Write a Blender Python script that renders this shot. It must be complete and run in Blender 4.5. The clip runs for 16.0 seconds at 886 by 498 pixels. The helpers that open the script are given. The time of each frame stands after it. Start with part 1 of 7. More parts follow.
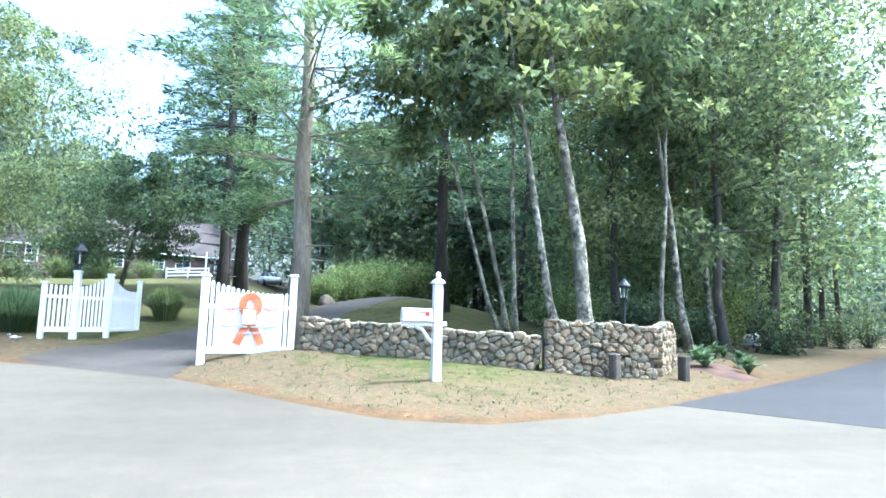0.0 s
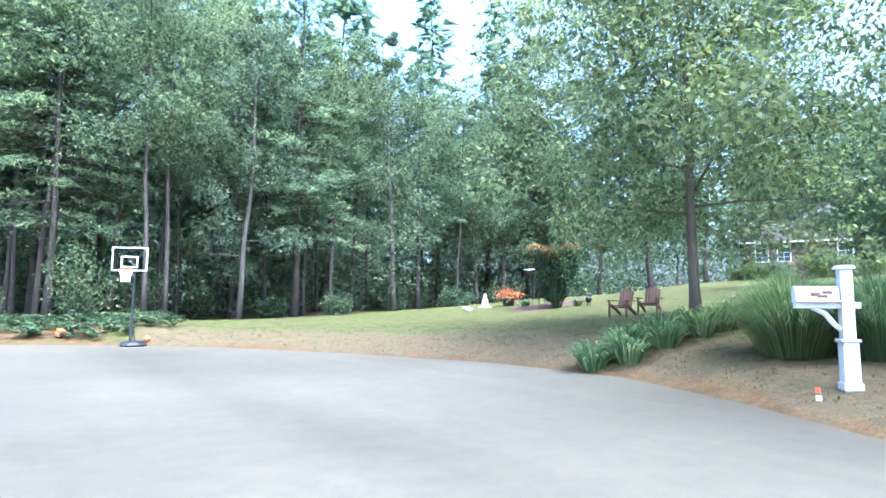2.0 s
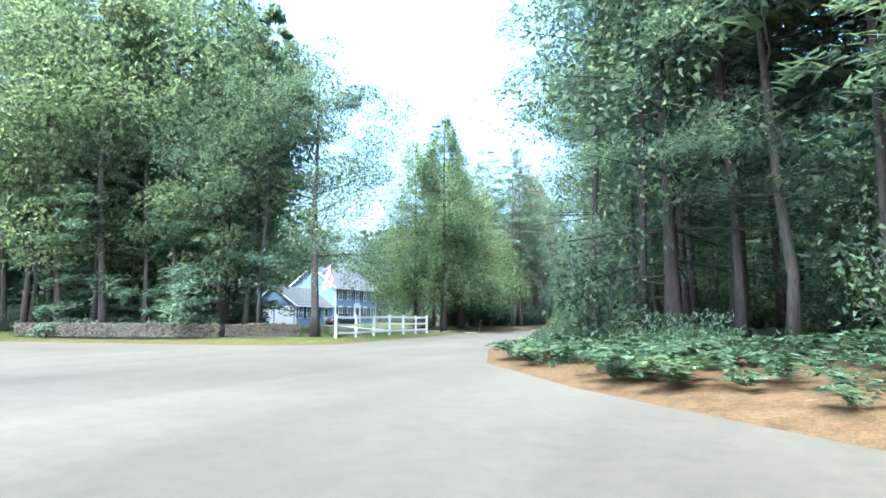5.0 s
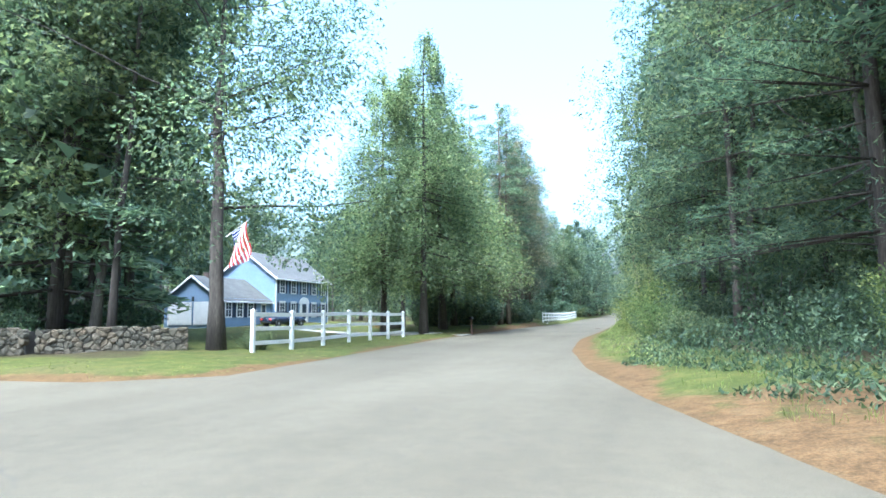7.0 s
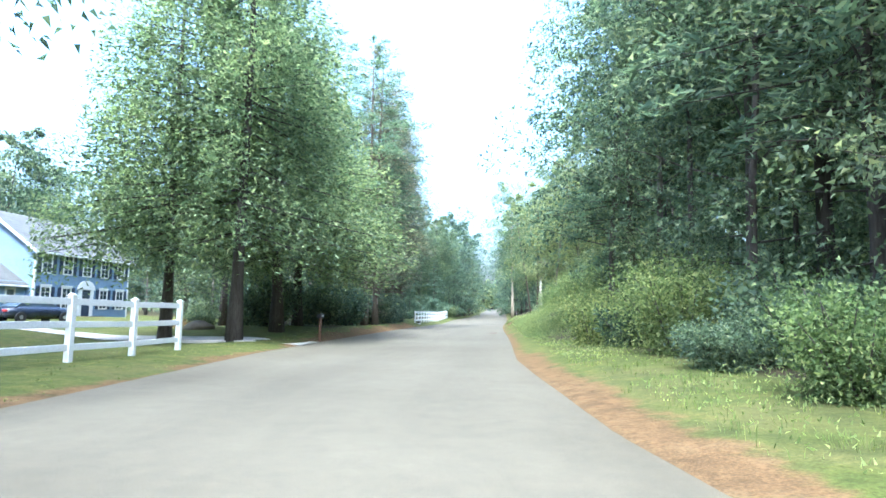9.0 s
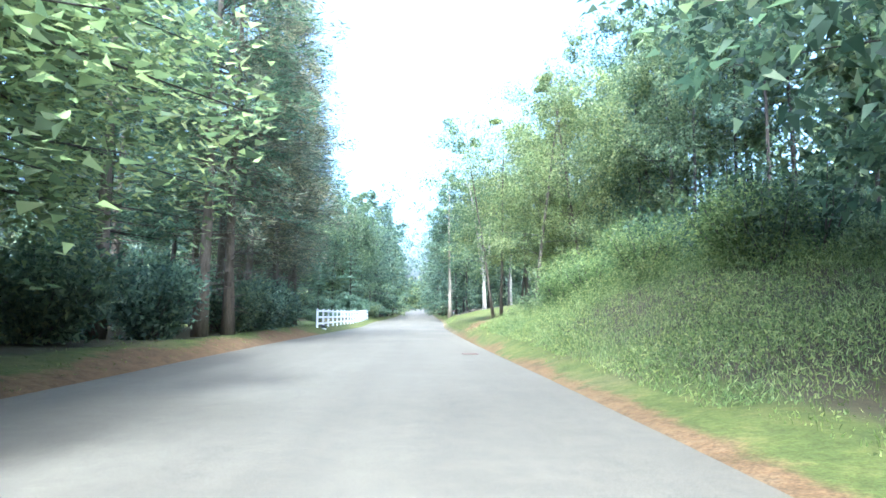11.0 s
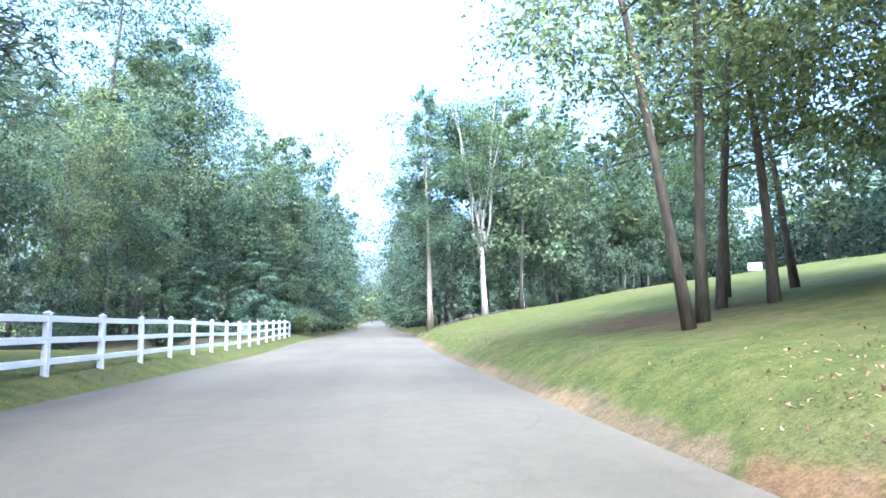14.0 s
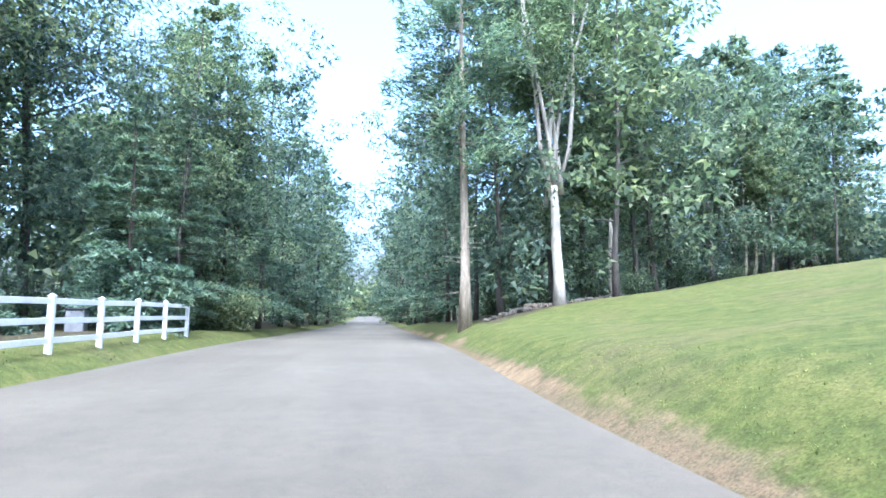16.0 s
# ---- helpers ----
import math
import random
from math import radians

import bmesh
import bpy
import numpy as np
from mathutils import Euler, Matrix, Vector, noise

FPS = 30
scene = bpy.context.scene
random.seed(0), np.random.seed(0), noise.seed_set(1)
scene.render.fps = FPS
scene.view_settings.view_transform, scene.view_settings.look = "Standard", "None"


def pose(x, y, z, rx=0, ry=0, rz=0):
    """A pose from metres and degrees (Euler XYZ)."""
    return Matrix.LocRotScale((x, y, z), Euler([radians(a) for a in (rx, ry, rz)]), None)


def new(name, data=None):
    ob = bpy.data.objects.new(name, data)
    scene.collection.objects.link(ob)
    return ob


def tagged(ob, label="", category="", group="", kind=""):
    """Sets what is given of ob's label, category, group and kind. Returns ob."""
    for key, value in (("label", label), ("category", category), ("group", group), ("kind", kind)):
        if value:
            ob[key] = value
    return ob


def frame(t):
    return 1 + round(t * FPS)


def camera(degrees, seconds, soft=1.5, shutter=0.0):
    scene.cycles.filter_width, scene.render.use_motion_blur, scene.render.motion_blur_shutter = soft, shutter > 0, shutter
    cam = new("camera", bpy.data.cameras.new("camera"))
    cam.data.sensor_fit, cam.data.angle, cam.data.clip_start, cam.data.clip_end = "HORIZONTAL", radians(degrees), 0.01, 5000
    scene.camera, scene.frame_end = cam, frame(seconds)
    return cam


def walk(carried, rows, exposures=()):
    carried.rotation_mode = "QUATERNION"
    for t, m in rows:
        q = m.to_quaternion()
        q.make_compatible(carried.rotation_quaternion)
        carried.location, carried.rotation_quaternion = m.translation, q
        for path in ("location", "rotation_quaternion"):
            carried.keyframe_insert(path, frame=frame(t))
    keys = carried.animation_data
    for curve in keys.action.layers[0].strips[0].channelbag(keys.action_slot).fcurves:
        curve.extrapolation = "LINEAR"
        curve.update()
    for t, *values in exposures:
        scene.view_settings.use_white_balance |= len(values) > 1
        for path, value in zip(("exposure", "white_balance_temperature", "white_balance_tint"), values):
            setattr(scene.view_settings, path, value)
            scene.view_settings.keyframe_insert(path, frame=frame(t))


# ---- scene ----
# seconds, x, y, yaw, pitch, roll of the dashboard camera; it rides 1.2 m above the road
PATH = [
    (0.0, 8.77, -139.86, -98.65, 6.88, -1.39),
    (0.5, 11.24, -138.47, -87.99, 6.49, -0.95),
    (1.0, 13.57, -136.89, -72.31, 6.63, 0.91),
    (1.5, 15.23, -134.44, -57.36, 7.00, 1.30),
    (2.0, 18.02, -133.15, -36.0, 6.28, -0.5),
    (2.5, 18.80, -129.74, -22.35, 6.37, -0.78),
    (3.0, 18.66, -126.32, -4.33, 6.38, -1.39),
    (3.5, 17.44, -123.18, 5.99, 6.10, 0.03),
    (4.0, 17.28, -119.32, 14.72, 5.99, 1.41),
    (4.5, 16.14, -115.39, 19.72, 6.72, 0.85),
    (5.2, 13.33, -110.21, 24.08, 6.70, 0.00),
    (5.7, 11.17, -106.56, 24.61, 6.70, 0.00),
    (6.2, 9.07, -102.99, 23.42, 6.70, 0.00),
    (6.8, 6.83, -98.83, 20.10, 6.56, 0.73),
    (7.5, 5.02, -94.22, 15.49, 6.46, 0.02),
    (8.0, 4.22, -90.90, 12.24, 6.40, -0.46),
    (8.5, 3.45, -87.10, 8.90, 6.42, -0.55),
    (9.0, 2.48, -82.75, 5.66, 6.35, -0.65),
    (9.7, 1.43, -75.11, 1.64, 6.70, 0.00),
    (10.2, 0.93, -69.39, -0.52, 6.70, 0.00),
    (10.7, 0.56, -63.44, -1.58, 6.70, 0.00),
    (11.3, 0.19, -56.19, -2.33, 6.12, -0.56),
    (12.0, 0.09, -48.06, -4.13, 6.06, -0.48),
    (12.5, -0.09, -42.31, -5.15, 6.46, 0.54),
    (13.0, -0.22, -36.49, -5.78, 7.67, 0.33),
    (13.5, -0.48, -30.77, -6.09, 7.55, 0.20),
    (14.0, -0.22, -24.85, -6.05, 7.50, 1.25),
    (14.5, -0.50, -18.85, -6.38, 7.62, 0.46),
    (15.0, -0.38, -12.60, -6.46, 7.68, -0.24),
    (15.5, -0.24, -6.30, -6.50, 7.52, -0.25),
    (16.0, -0.00, -0.00, -6.56, 7.30, -0.17),
]
cam = camera(73.0, 16.0, soft=1.6)
walk(cam, [(t, pose(x, y, 1.2, 90 + p, r, yaw)) for t, x, y, yaw, p, r in PATH],
     exposures=[  # seconds, stops, kelvin, tint
         (0.0, 2.92, 4670.0, 5.5), (1.0, 2.88, 4650.0, 10.0), (2.0, 2.98, 4530.0, 8.0), (3.0, 2.88, 4530.0, 5.0), (4.5, 2.85, 4710.0, 2.0), (7.0, 2.62, 4730.0, 2.5), (8.5, 2.78, 4730.0, 2.5),
         (9.0, 2.95, 4730.0, 3.5), (11.5, 3.15, 4530.0, 5.5), (12.5, 2.66, 4530.0, 7.0), (13.0, 2.62, 4530.0, 8.5), (13.5, 2.8, 4650.0, 9.0), (14.0, 2.97, 4630.0, 11.0), (14.5, 3.0, 4610.0, 12.5), (15.0, 2.92, 4590.0, 12.5), (16.0, 2.72, 4590.0, 12.5)])

# ---- light: a bright hazy summer sky with a soft high sun in the south ----
SUN_EL, SUN_AZ = radians(60), radians(186)  # azimuth from +y towards +x
world = bpy.data.worlds.new("sky")
scene.world = world
world.use_nodes = True
wn = world.node_tree
sky = wn.nodes.new("ShaderNodeTexSky")
sky.sky_type, sky.sun_disc = "NISHITA", False
sky.sun_elevation, sky.sun_rotation = SUN_EL, SUN_AZ
sky.air_density, sky.dust_density, sky.ozone_density = 1.3, 9.0, 0.8
wn.links.new(sky.outputs[0], wn.nodes["Background"].inputs[0])
wn.nodes["Background"].inputs[1].default_value = 0.15
sun = new("sun", bpy.data.lights.new("sun", "SUN"))
sun.data.energy, sun.data.angle, sun.data.color = 1.15, radians(9), (1.0, 0.95, 0.86)
sun.rotation_euler = Vector((-math.sin(SUN_AZ) * math.cos(SUN_EL), -math.cos(SUN_AZ) * math.cos(SUN_EL), -math.sin(SUN_EL))).to_track_quat("-Z", "Y").to_euler()

# ---- the plan: paved edges, ground heights ----
EAST = [(54, -197), (45, -178), (38.5, -169.5), (28, -157.6), (23.5, -152.2), (20.3, -148.2), (17.6, -144.7), (16.5, -142.9), (16.0, -141.5), (16.3, -140.4),
        (17.6, -139.3), (19.6, -137.8), (21.4, -136.4), (23.4, -133.6), (25.3, -130.8), (26.7, -128.6), (28.1, -125.6), (28.3, -121.4), (26.6, -116.0),
        (24.3, -111.2), (21.7, -108.6), (19.0, -106.8), (16.3, -105.4), (12.2, -100.8), (8.7, -95.5), (6.2, -88), (4.9, -83), (3.75, -76), (3.0, -66),
        (2.9, -48), (2.7, -35), (2.6, -20), (2.6, -8), (2.8, 8), (3.2, 20), (3.6, 60), (3.6, 300)]
WEST = [(-7, 300), (-7, 60), (-6.7, 20), (-6.5, 5), (-6.5, -15), (-6.4, -30), (-6.1, -42), (-5.6, -55), (-5.1, -65), (-4.0, -74), (-3.0, -82),
        (-2.6, -86.5), (-4.5, -88.2), (-9, -88.5), (-23, -89.3), (-30, -93), (-35, -101), (-37, -112), (-36, -124), (-31, -135), (-22, -144), (-10, -149), (6, -150.5), (11, -153), (24.5, -166.5), (33, -179), (42, -201)]
PAVED = np.array(EAST + WEST, float)


def road_z(y):
    k = np.clip((np.asarray(y, float) - 2) / 30, 0, 1)
    return 0.00007 * np.clip(y, 0, 260) ** 2 + 0.33 * k * k * (3 - 2 * k)


def edge_distance(x, y):
    """Distance from the paved edge, positive outside it, negative on it."""
    x, y = np.asarray(x, float), np.asarray(y, float)
    best, inside = np.full(x.shape, 1e9), np.zeros(x.shape, bool)
    for (ax, ay), (bx, by) in zip(PAVED, np.roll(PAVED, -1, axis=0)):
        dx, dy = bx - ax, by - ay
        k = np.clip(((x - ax) * dx + (y - ay) * dy) / (dx * dx + dy * dy), 0, 1)
        best = np.minimum(best, np.hypot(x - ax - k * dx, y - ay - k * dy))
        if dy:
            inside ^= ((ay > y) != (by > y)) & (x < ax + dx * (y - ay) / dy)
    return np.where(inside, -best, best)


MID = np.array([(40, -260), (16, -160), (8, -130), (5, -105), (1.5, -85), (-1.5, -60), (-1.8, -20), (-1.8, 400)])


def ground_z(x, y):
    x, y = np.asarray(x, float), np.asarray(y, float)
    d = edge_distance(x, y)
    o = np.maximum(d, 0)
    east = x > np.interp(y, MID[:, 1], MID[:, 0])
    step = np.where(east, np.interp(y, [-150, -137, -126, -100, -60, -45, -30, 0, 60, 90], [0.06, 0.10, 0.35, 0.15, 0.1, 0.3, 0.6, 0.65, 0.6, 0.25]),
                    np.interp(y, [-110, -86, -70, -50, -40, -15, 30, 80], [0.1, 0.12, 0.1, 0.2, 0.35, 0.42, 0.45, 0.2]))
    slope = np.where(east, np.interp(y, [-200, -150, -140, -136, -128, -106, -98, -60, -45, -30, 30, 60, 100], [0.02, 0.05, 0.062, 0.060, 0.12, 0.10, 0.05, 0.05, 0.1, 0.14, 0.17, 0.13, 0.03]), 0.012)
    h = step * np.clip(o / 1.6, 0, 1) * (2 - np.clip(o / 1.6, 0, 1)) + slope * np.maximum(o - 0.6, 0)
    cap = np.where(east, np.interp(y, [-150, -135, -100, -60, -30, 40], [4.0, 8.0, 8.0, 4.0, 10, 10]), 2.0)
    h = cap * np.tanh(h / cap * 1.05) / 1.02
    h = h + np.clip(o / 4, 0, 1) * 0.10 * (np.sin(x * 0.31 + y * 0.17) + np.sin(x * 0.13 - y * 0.27 + 2)) + np.clip(o, 0, 1) * 0.02 * np.sin(x * 2.3 + 1.7 * np.sin(y * 1.9))
    h = h + 1.7 * np.exp(-(((x - 10.5) / 4.6) ** 2 + ((y + 41) / 8) ** 2)) * np.clip((o - 0.5) / 3, 0, 1)
    h = h + 0.30 * np.exp(-(((x - 23.4) / 2.4) ** 2 + ((y + 138.6) / 3.0) ** 2)) * np.clip(o / 1.8, 0, 1)
    glade_k = np.clip((x - 27) / 13, 0, 1)
    h = h + 1.0 * glade_k * glade_k * (3 - 2 * glade_k) * np.exp(-((y + 143.5) / 6.5) ** 2)
    rise = np.clip(1.25 * step, 0.06, 0.6)
    return road_z(y) + np.where(d > 0, h + 0.12 * rise, np.clip(d + 0.12, -0.6, 0.12) * rise)


def gz(x, y):
    return float(ground_z(x, y))


# ---- materials ----
def nodes_of(name, rough=0.8, metal=0.0, spec=0.3):
    m = bpy.data.materials.new(name)
    m.use_nodes = True
    b = m.node_tree.nodes["Principled BSDF"]
    b.inputs["Roughness"].default_value, b.inputs["Metallic"].default_value = rough, metal
    b.inputs["Specular IOR Level"].default_value = spec
    return m, m.node_tree, b


def link(nt, a, b):
    nt.links.new(a, b)


def noise_fac(nt, scale, detail=4.0, rough=0.6, coord="Object", stretch=None):
    tc = nt.nodes.new("ShaderNodeTexCoord")
    n = nt.nodes.new("ShaderNodeTexNoise")
    n.inputs["Scale"].default_value, n.inputs["Detail"].default_value, n.inputs["Roughness"].default_value = scale, detail, rough
    src = tc.outputs[coord]
    if stretch:
        mp = nt.nodes.new("ShaderNodeMapping")
        mp.inputs["Scale"].default_value = stretch
        link(nt, src, mp.inputs["Vector"])
        src = mp.outputs[0]
    link(nt, src, n.inputs["Vector"])
    return n.outputs["Fac"]


def ramp(nt, fac, stops):
    r = nt.nodes.new("ShaderNodeValToRGB")
    e = r.color_ramp.elements
    while len(e) < len(stops):
        e.new(0.5)
    for k, (p, col) in zip(e, stops):
        k.position, k.color = p, (*col, 1)
    link(nt, fac, r.inputs[0])
    return r.outputs[0]


def mix(nt, fac, a, b, mode="MIX"):
    m = nt.nodes.new("ShaderNodeMix")
    m.data_type, m.blend_type = "RGBA", mode
    for v, s in ((fac, m.inputs[0]), (a, m.inputs[6]), (b, m.inputs[7])):
        if isinstance(v, (int, float)):
            s.default_value = v
        elif isinstance(v, tuple):
            s.default_value = (*v, 1)
        else:
            link(nt, v, s)
    return m.outputs[2]


def bump(nt, b, fac, strength=0.3, dist=0.02):
    n = nt.nodes.new("ShaderNodeBump")
    n.inputs["Strength"].default_value, n.inputs["Distance"].default_value = strength, dist
    link(nt, fac, n.inputs["Height"])
    link(nt, n.outputs[0], b.inputs["Normal"])


def surface(name, dark, light, scale=3.0, fine=40.0, rough=0.8, metal=0.0, spec=0.3, relief=0.2, coord="Object", stretch=None, vary=0.0, low=0.72):
    """A two-scale surface between two colours, with relief and a little change from piece to piece."""
    m, nt, b = nodes_of(name, rough, metal, spec)
    f1, f2 = noise_fac(nt, scale, 5, coord=coord, stretch=stretch), noise_fac(nt, fine, 3, coord=coord, stretch=stretch)
    big = ramp(nt, f1, [(0.3, dark), (0.7, light)])
    tone = ramp(nt, f2, [(0.25, (low, low, low)), (0.75, (1.0, 1.0, 1.0))])
    col = mix(nt, 1.0, big, tone, "MULTIPLY")
    if vary:
        oi = nt.nodes.new("ShaderNodeObjectInfo")
        col = mix(nt, 1.0, col, ramp(nt, oi.outputs["Random"], [(0, (1 - vary,) * 3), (0.5, (1, 1, 1)), (1, (1 + vary * 0.25, 1, 1 - vary * 0.2))]), "MULTIPLY")
    link(nt, col, b.inputs["Base Color"])
    if relief:
        bump(nt, b, f2, relief)
    return m


def leaf_mat(name, dark, light, warm, trans=0.35, rough=0.58):
    """Leaves: each leaf and each plant has its own green; light shines through them."""
    m, nt, b = nodes_of(name, rough, 0, 0.2)
    geo, oi = nt.nodes.new("ShaderNodeNewGeometry"), nt.nodes.new("ShaderNodeObjectInfo")
    col = ramp(nt, geo.outputs["Random Per Island"], [(0.0, tuple(v * 0.5 for v in dark)), (0.35, dark), (0.7, tuple(v * 1.1 for v in light)), (1.0, tuple(v * 1.2 for v in warm))])
    col = mix(nt, 0.6, col, ramp(nt, oi.outputs["Random"], [(0.0, (0.75, 0.85, 0.85)), (0.5, (1, 1, 1)), (1.0, (1.25, 1.1, 0.8))]), "MULTIPLY")
    col = mix(nt, 0.7, col, ramp(nt, noise_fac(nt, 0.55, 3), [(0.3, (0.7, 0.8, 0.8)), (0.7, (1.15, 1.1, 0.9))]), "MULTIPLY")
    link(nt, col, b.inputs["Base Color"])
    t = nt.nodes.new("ShaderNodeBsdfTranslucent")
    link(nt, mix(nt, 1.0, col, (1.12, 1.16, 0.85), "MULTIPLY"), t.inputs["Color"])
    ms = nt.nodes.new("ShaderNodeMixShader")
    ms.inputs[0].default_value = trans
    link(nt, b.outputs[0], ms.inputs[1])
    link(nt, t.outputs[0], ms.inputs[2])
    link(nt, ms.outputs[0], nt.nodes["Material Output"].inputs["Surface"])
    return m


# woodland greens are greyed, so a haze veil sits in the leaf colour
LEAF = leaf_mat("leaf_broad", (0.095, 0.129, 0.092), (0.147, 0.191, 0.128), (0.218, 0.241, 0.145), 0.6)
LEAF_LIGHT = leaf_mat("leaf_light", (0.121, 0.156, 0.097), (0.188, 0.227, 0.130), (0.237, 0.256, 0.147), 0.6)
LEAF_DARK = leaf_mat("leaf_dark", (0.087, 0.123, 0.104), (0.137, 0.174, 0.135), (0.188, 0.212, 0.145), 0.6)
BANK_LEAF = leaf_mat("bank_tree_leaves", (0.158, 0.190, 0.108), (0.230, 0.264, 0.138), (0.310, 0.325, 0.175), 0.68)
NEEDLE = leaf_mat("pine_needles", (0.095, 0.136, 0.111), (0.145, 0.194, 0.142), (0.209, 0.235, 0.156), 0.6)
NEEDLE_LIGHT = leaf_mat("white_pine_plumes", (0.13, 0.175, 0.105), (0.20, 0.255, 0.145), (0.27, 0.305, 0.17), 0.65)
NEEDLE_BROWN = leaf_mat("browned_spruce_needles", (0.130, 0.136, 0.112), (0.190, 0.194, 0.152), (0.27, 0.228, 0.172), 0.6)
SPRUCE = leaf_mat("spruce_needles", (0.105, 0.155, 0.120), (0.155, 0.21, 0.16), (0.20, 0.25, 0.18), 0.5)
# dark leaf green that also carries the shade under the trees
SHADE_LEAF = leaf_mat("dark_and_shaded_leaves", (0.054, 0.080, 0.052), (0.088, 0.120, 0.072), (0.13, 0.155, 0.088), 0.45)
# yellow-green with the sunlight on open shrubs already in the colour
SUN_LEAF = leaf_mat("sunlit_shrub_leaves", (0.120, 0.156, 0.068), (0.180, 0.220, 0.094), (0.26, 0.28, 0.125), 0.65)
FERN = leaf_mat("fern_fronds", (0.060, 0.092, 0.052), (0.095, 0.138, 0.074), (0.14, 0.175, 0.095))
GRASS = leaf_mat("grass_blades", (0.075, 0.115, 0.038), (0.12, 0.165, 0.057), (0.19, 0.19, 0.088))
LAWN_BLADE = leaf_mat("lawn_blades", (0.10, 0.13, 0.040), (0.145, 0.175, 0.055), (0.19, 0.20, 0.08), 0.5)
DRY = leaf_mat("dry_grass", (0.12, 0.10, 0.055), (0.16, 0.135, 0.075), (0.21, 0.175, 0.10), 0.3)
TALL = leaf_mat("meadow_grass", (0.16, 0.20, 0.085), (0.22, 0.26, 0.115), (0.30, 0.29, 0.15), 0.5)
MEADOW = leaf_mat("meadow_herbs", (0.19, 0.22, 0.090), (0.27, 0.30, 0.120), (0.36, 0.35, 0.16), 0.6)
FOUNTAIN = leaf_mat("fountain_grass", (0.125, 0.175, 0.095), (0.185, 0.245, 0.130), (0.29, 0.32, 0.19), 0.65)
RUST = leaf_mat("browned_shrub_top", (0.20, 0.11, 0.05), (0.28, 0.17, 0.07), (0.32, 0.24, 0.10), 0.3)
FLOWER = leaf_mat("orange_flowers", (0.42, 0.07, 0.03), (0.58, 0.12, 0.04), (0.62, 0.2, 0.06), 0.3)
BARK = surface("pine_bark", (0.048, 0.041, 0.034), (0.115, 0.098, 0.082), 3.5, 26, 0.95, relief=1.0, stretch=(1, 1, 0.14), vary=0.25, low=0.35)
# lichened bark, lightened further for the sky light on the driveway pine
BARK_LIT = surface("lit_lichened_pine_bark", (0.19, 0.155, 0.108), (0.44, 0.375, 0.27), 3.5, 22, 0.95, relief=1.0, stretch=(1, 1, 0.16), low=0.5)
BARK_GREY = surface("grey_bark", (0.065, 0.057, 0.046), (0.16, 0.144, 0.12), 3.5, 22, 0.95, relief=1.0, stretch=(1, 1, 0.16), vary=0.25, low=0.4)


def birch_mat():
    m, nt, b = nodes_of("birch_bark", 0.75)
    f = noise_fac(nt, 5.0, 5, 0.7, stretch=(1.0, 1.0, 0.75))
    g = noise_fac(nt, 1.6, 4)
    col = ramp(nt, f, [(0.42, (0.045, 0.04, 0.03)), (0.47, (0.13, 0.118, 0.082)), (0.53, (0.25, 0.23, 0.165)), (0.60, (0.40, 0.37, 0.28))])
    col = mix(nt, ramp(nt, g, [(0.46, (0, 0, 0)), (0.56, (0.75, 0.75, 0.75))]), col, (0.115, 0.108, 0.066))
    link(nt, col, b.inputs["Base Color"])
    bump(nt, b, f, 0.4)
    return m


BARK_BROWN = surface("brown_hardwood_bark", (0.095, 0.078, 0.056), (0.21, 0.178, 0.13), 3.5, 22, 0.95, relief=1.0, stretch=(1, 1, 0.16), vary=0.25, low=0.45)
BIRCH = birch_mat()
PALE_BARK = surface("pale_bark", (0.22, 0.20, 0.16), (0.50, 0.465, 0.39), 2.5, 14, 0.9, relief=0.5, stretch=(1, 1, 0.3), vary=0.15)


def asphalt(name, dark, light, stain):
    m, nt, b = nodes_of(name, 0.85, 0, 0.25)
    big = ramp(nt, noise_fac(nt, 0.12, 4), [(0.3, dark), (0.7, light)])
    streak = ramp(nt, noise_fac(nt, 0.5, 4, stretch=(1.0, 0.06, 1)), [(0.35, (0.8, 0.8, 0.8)), (0.65, (1, 1, 1))])
    grit = ramp(nt, noise_fac(nt, 90, 2), [(0.3, (0.62, 0.62, 0.62)), (0.7, (1.08, 1.08, 1.08))])
    col = mix(nt, 1, mix(nt, 1, big, streak, "MULTIPLY"), grit, "MULTIPLY")
    col = mix(nt, 1, col, ramp(nt, noise_fac(nt, 3.0, 6, 0.75), [(0.35, (0.84, 0.84, 0.85)), (0.65, (1.03, 1.02, 1.0))]), "MULTIPLY")
    v = nt.nodes.new("ShaderNodeTexVoronoi")
    v.feature = "DISTANCE_TO_EDGE"
    v.inputs["Scale"].default_value = 0.32
    tc = nt.nodes.new("ShaderNodeTexCoord")
    wob = nt.nodes.new("ShaderNodeTexNoise")
    wob.inputs["Scale"].default_value, wob.inputs["Detail"].default_value = 0.9, 5
    link(nt, tc.outputs["Object"], wob.inputs["Vector"])
    link(nt, mix(nt, 0.55, tc.outputs["Object"], wob.outputs["Color"], "ADD"), v.inputs["Vector"])
    crack = ramp(nt, v.outputs["Distance"], [(0.0, (1, 1, 1)), (0.006, (0, 0, 0))])
    patchy = ramp(nt, noise_fac(nt, 0.23, 3), [(0.52, (0, 0, 0)), (0.62, (0.55, 0.55, 0.55))])
    col = mix(nt, mix(nt, 1, crack, patchy, "MULTIPLY"), col, stain)
    link(nt, col, b.inputs["Base Color"])
    bump(nt, b, noise_fac(nt, 120, 2), 0.35, 0.01)
    return m


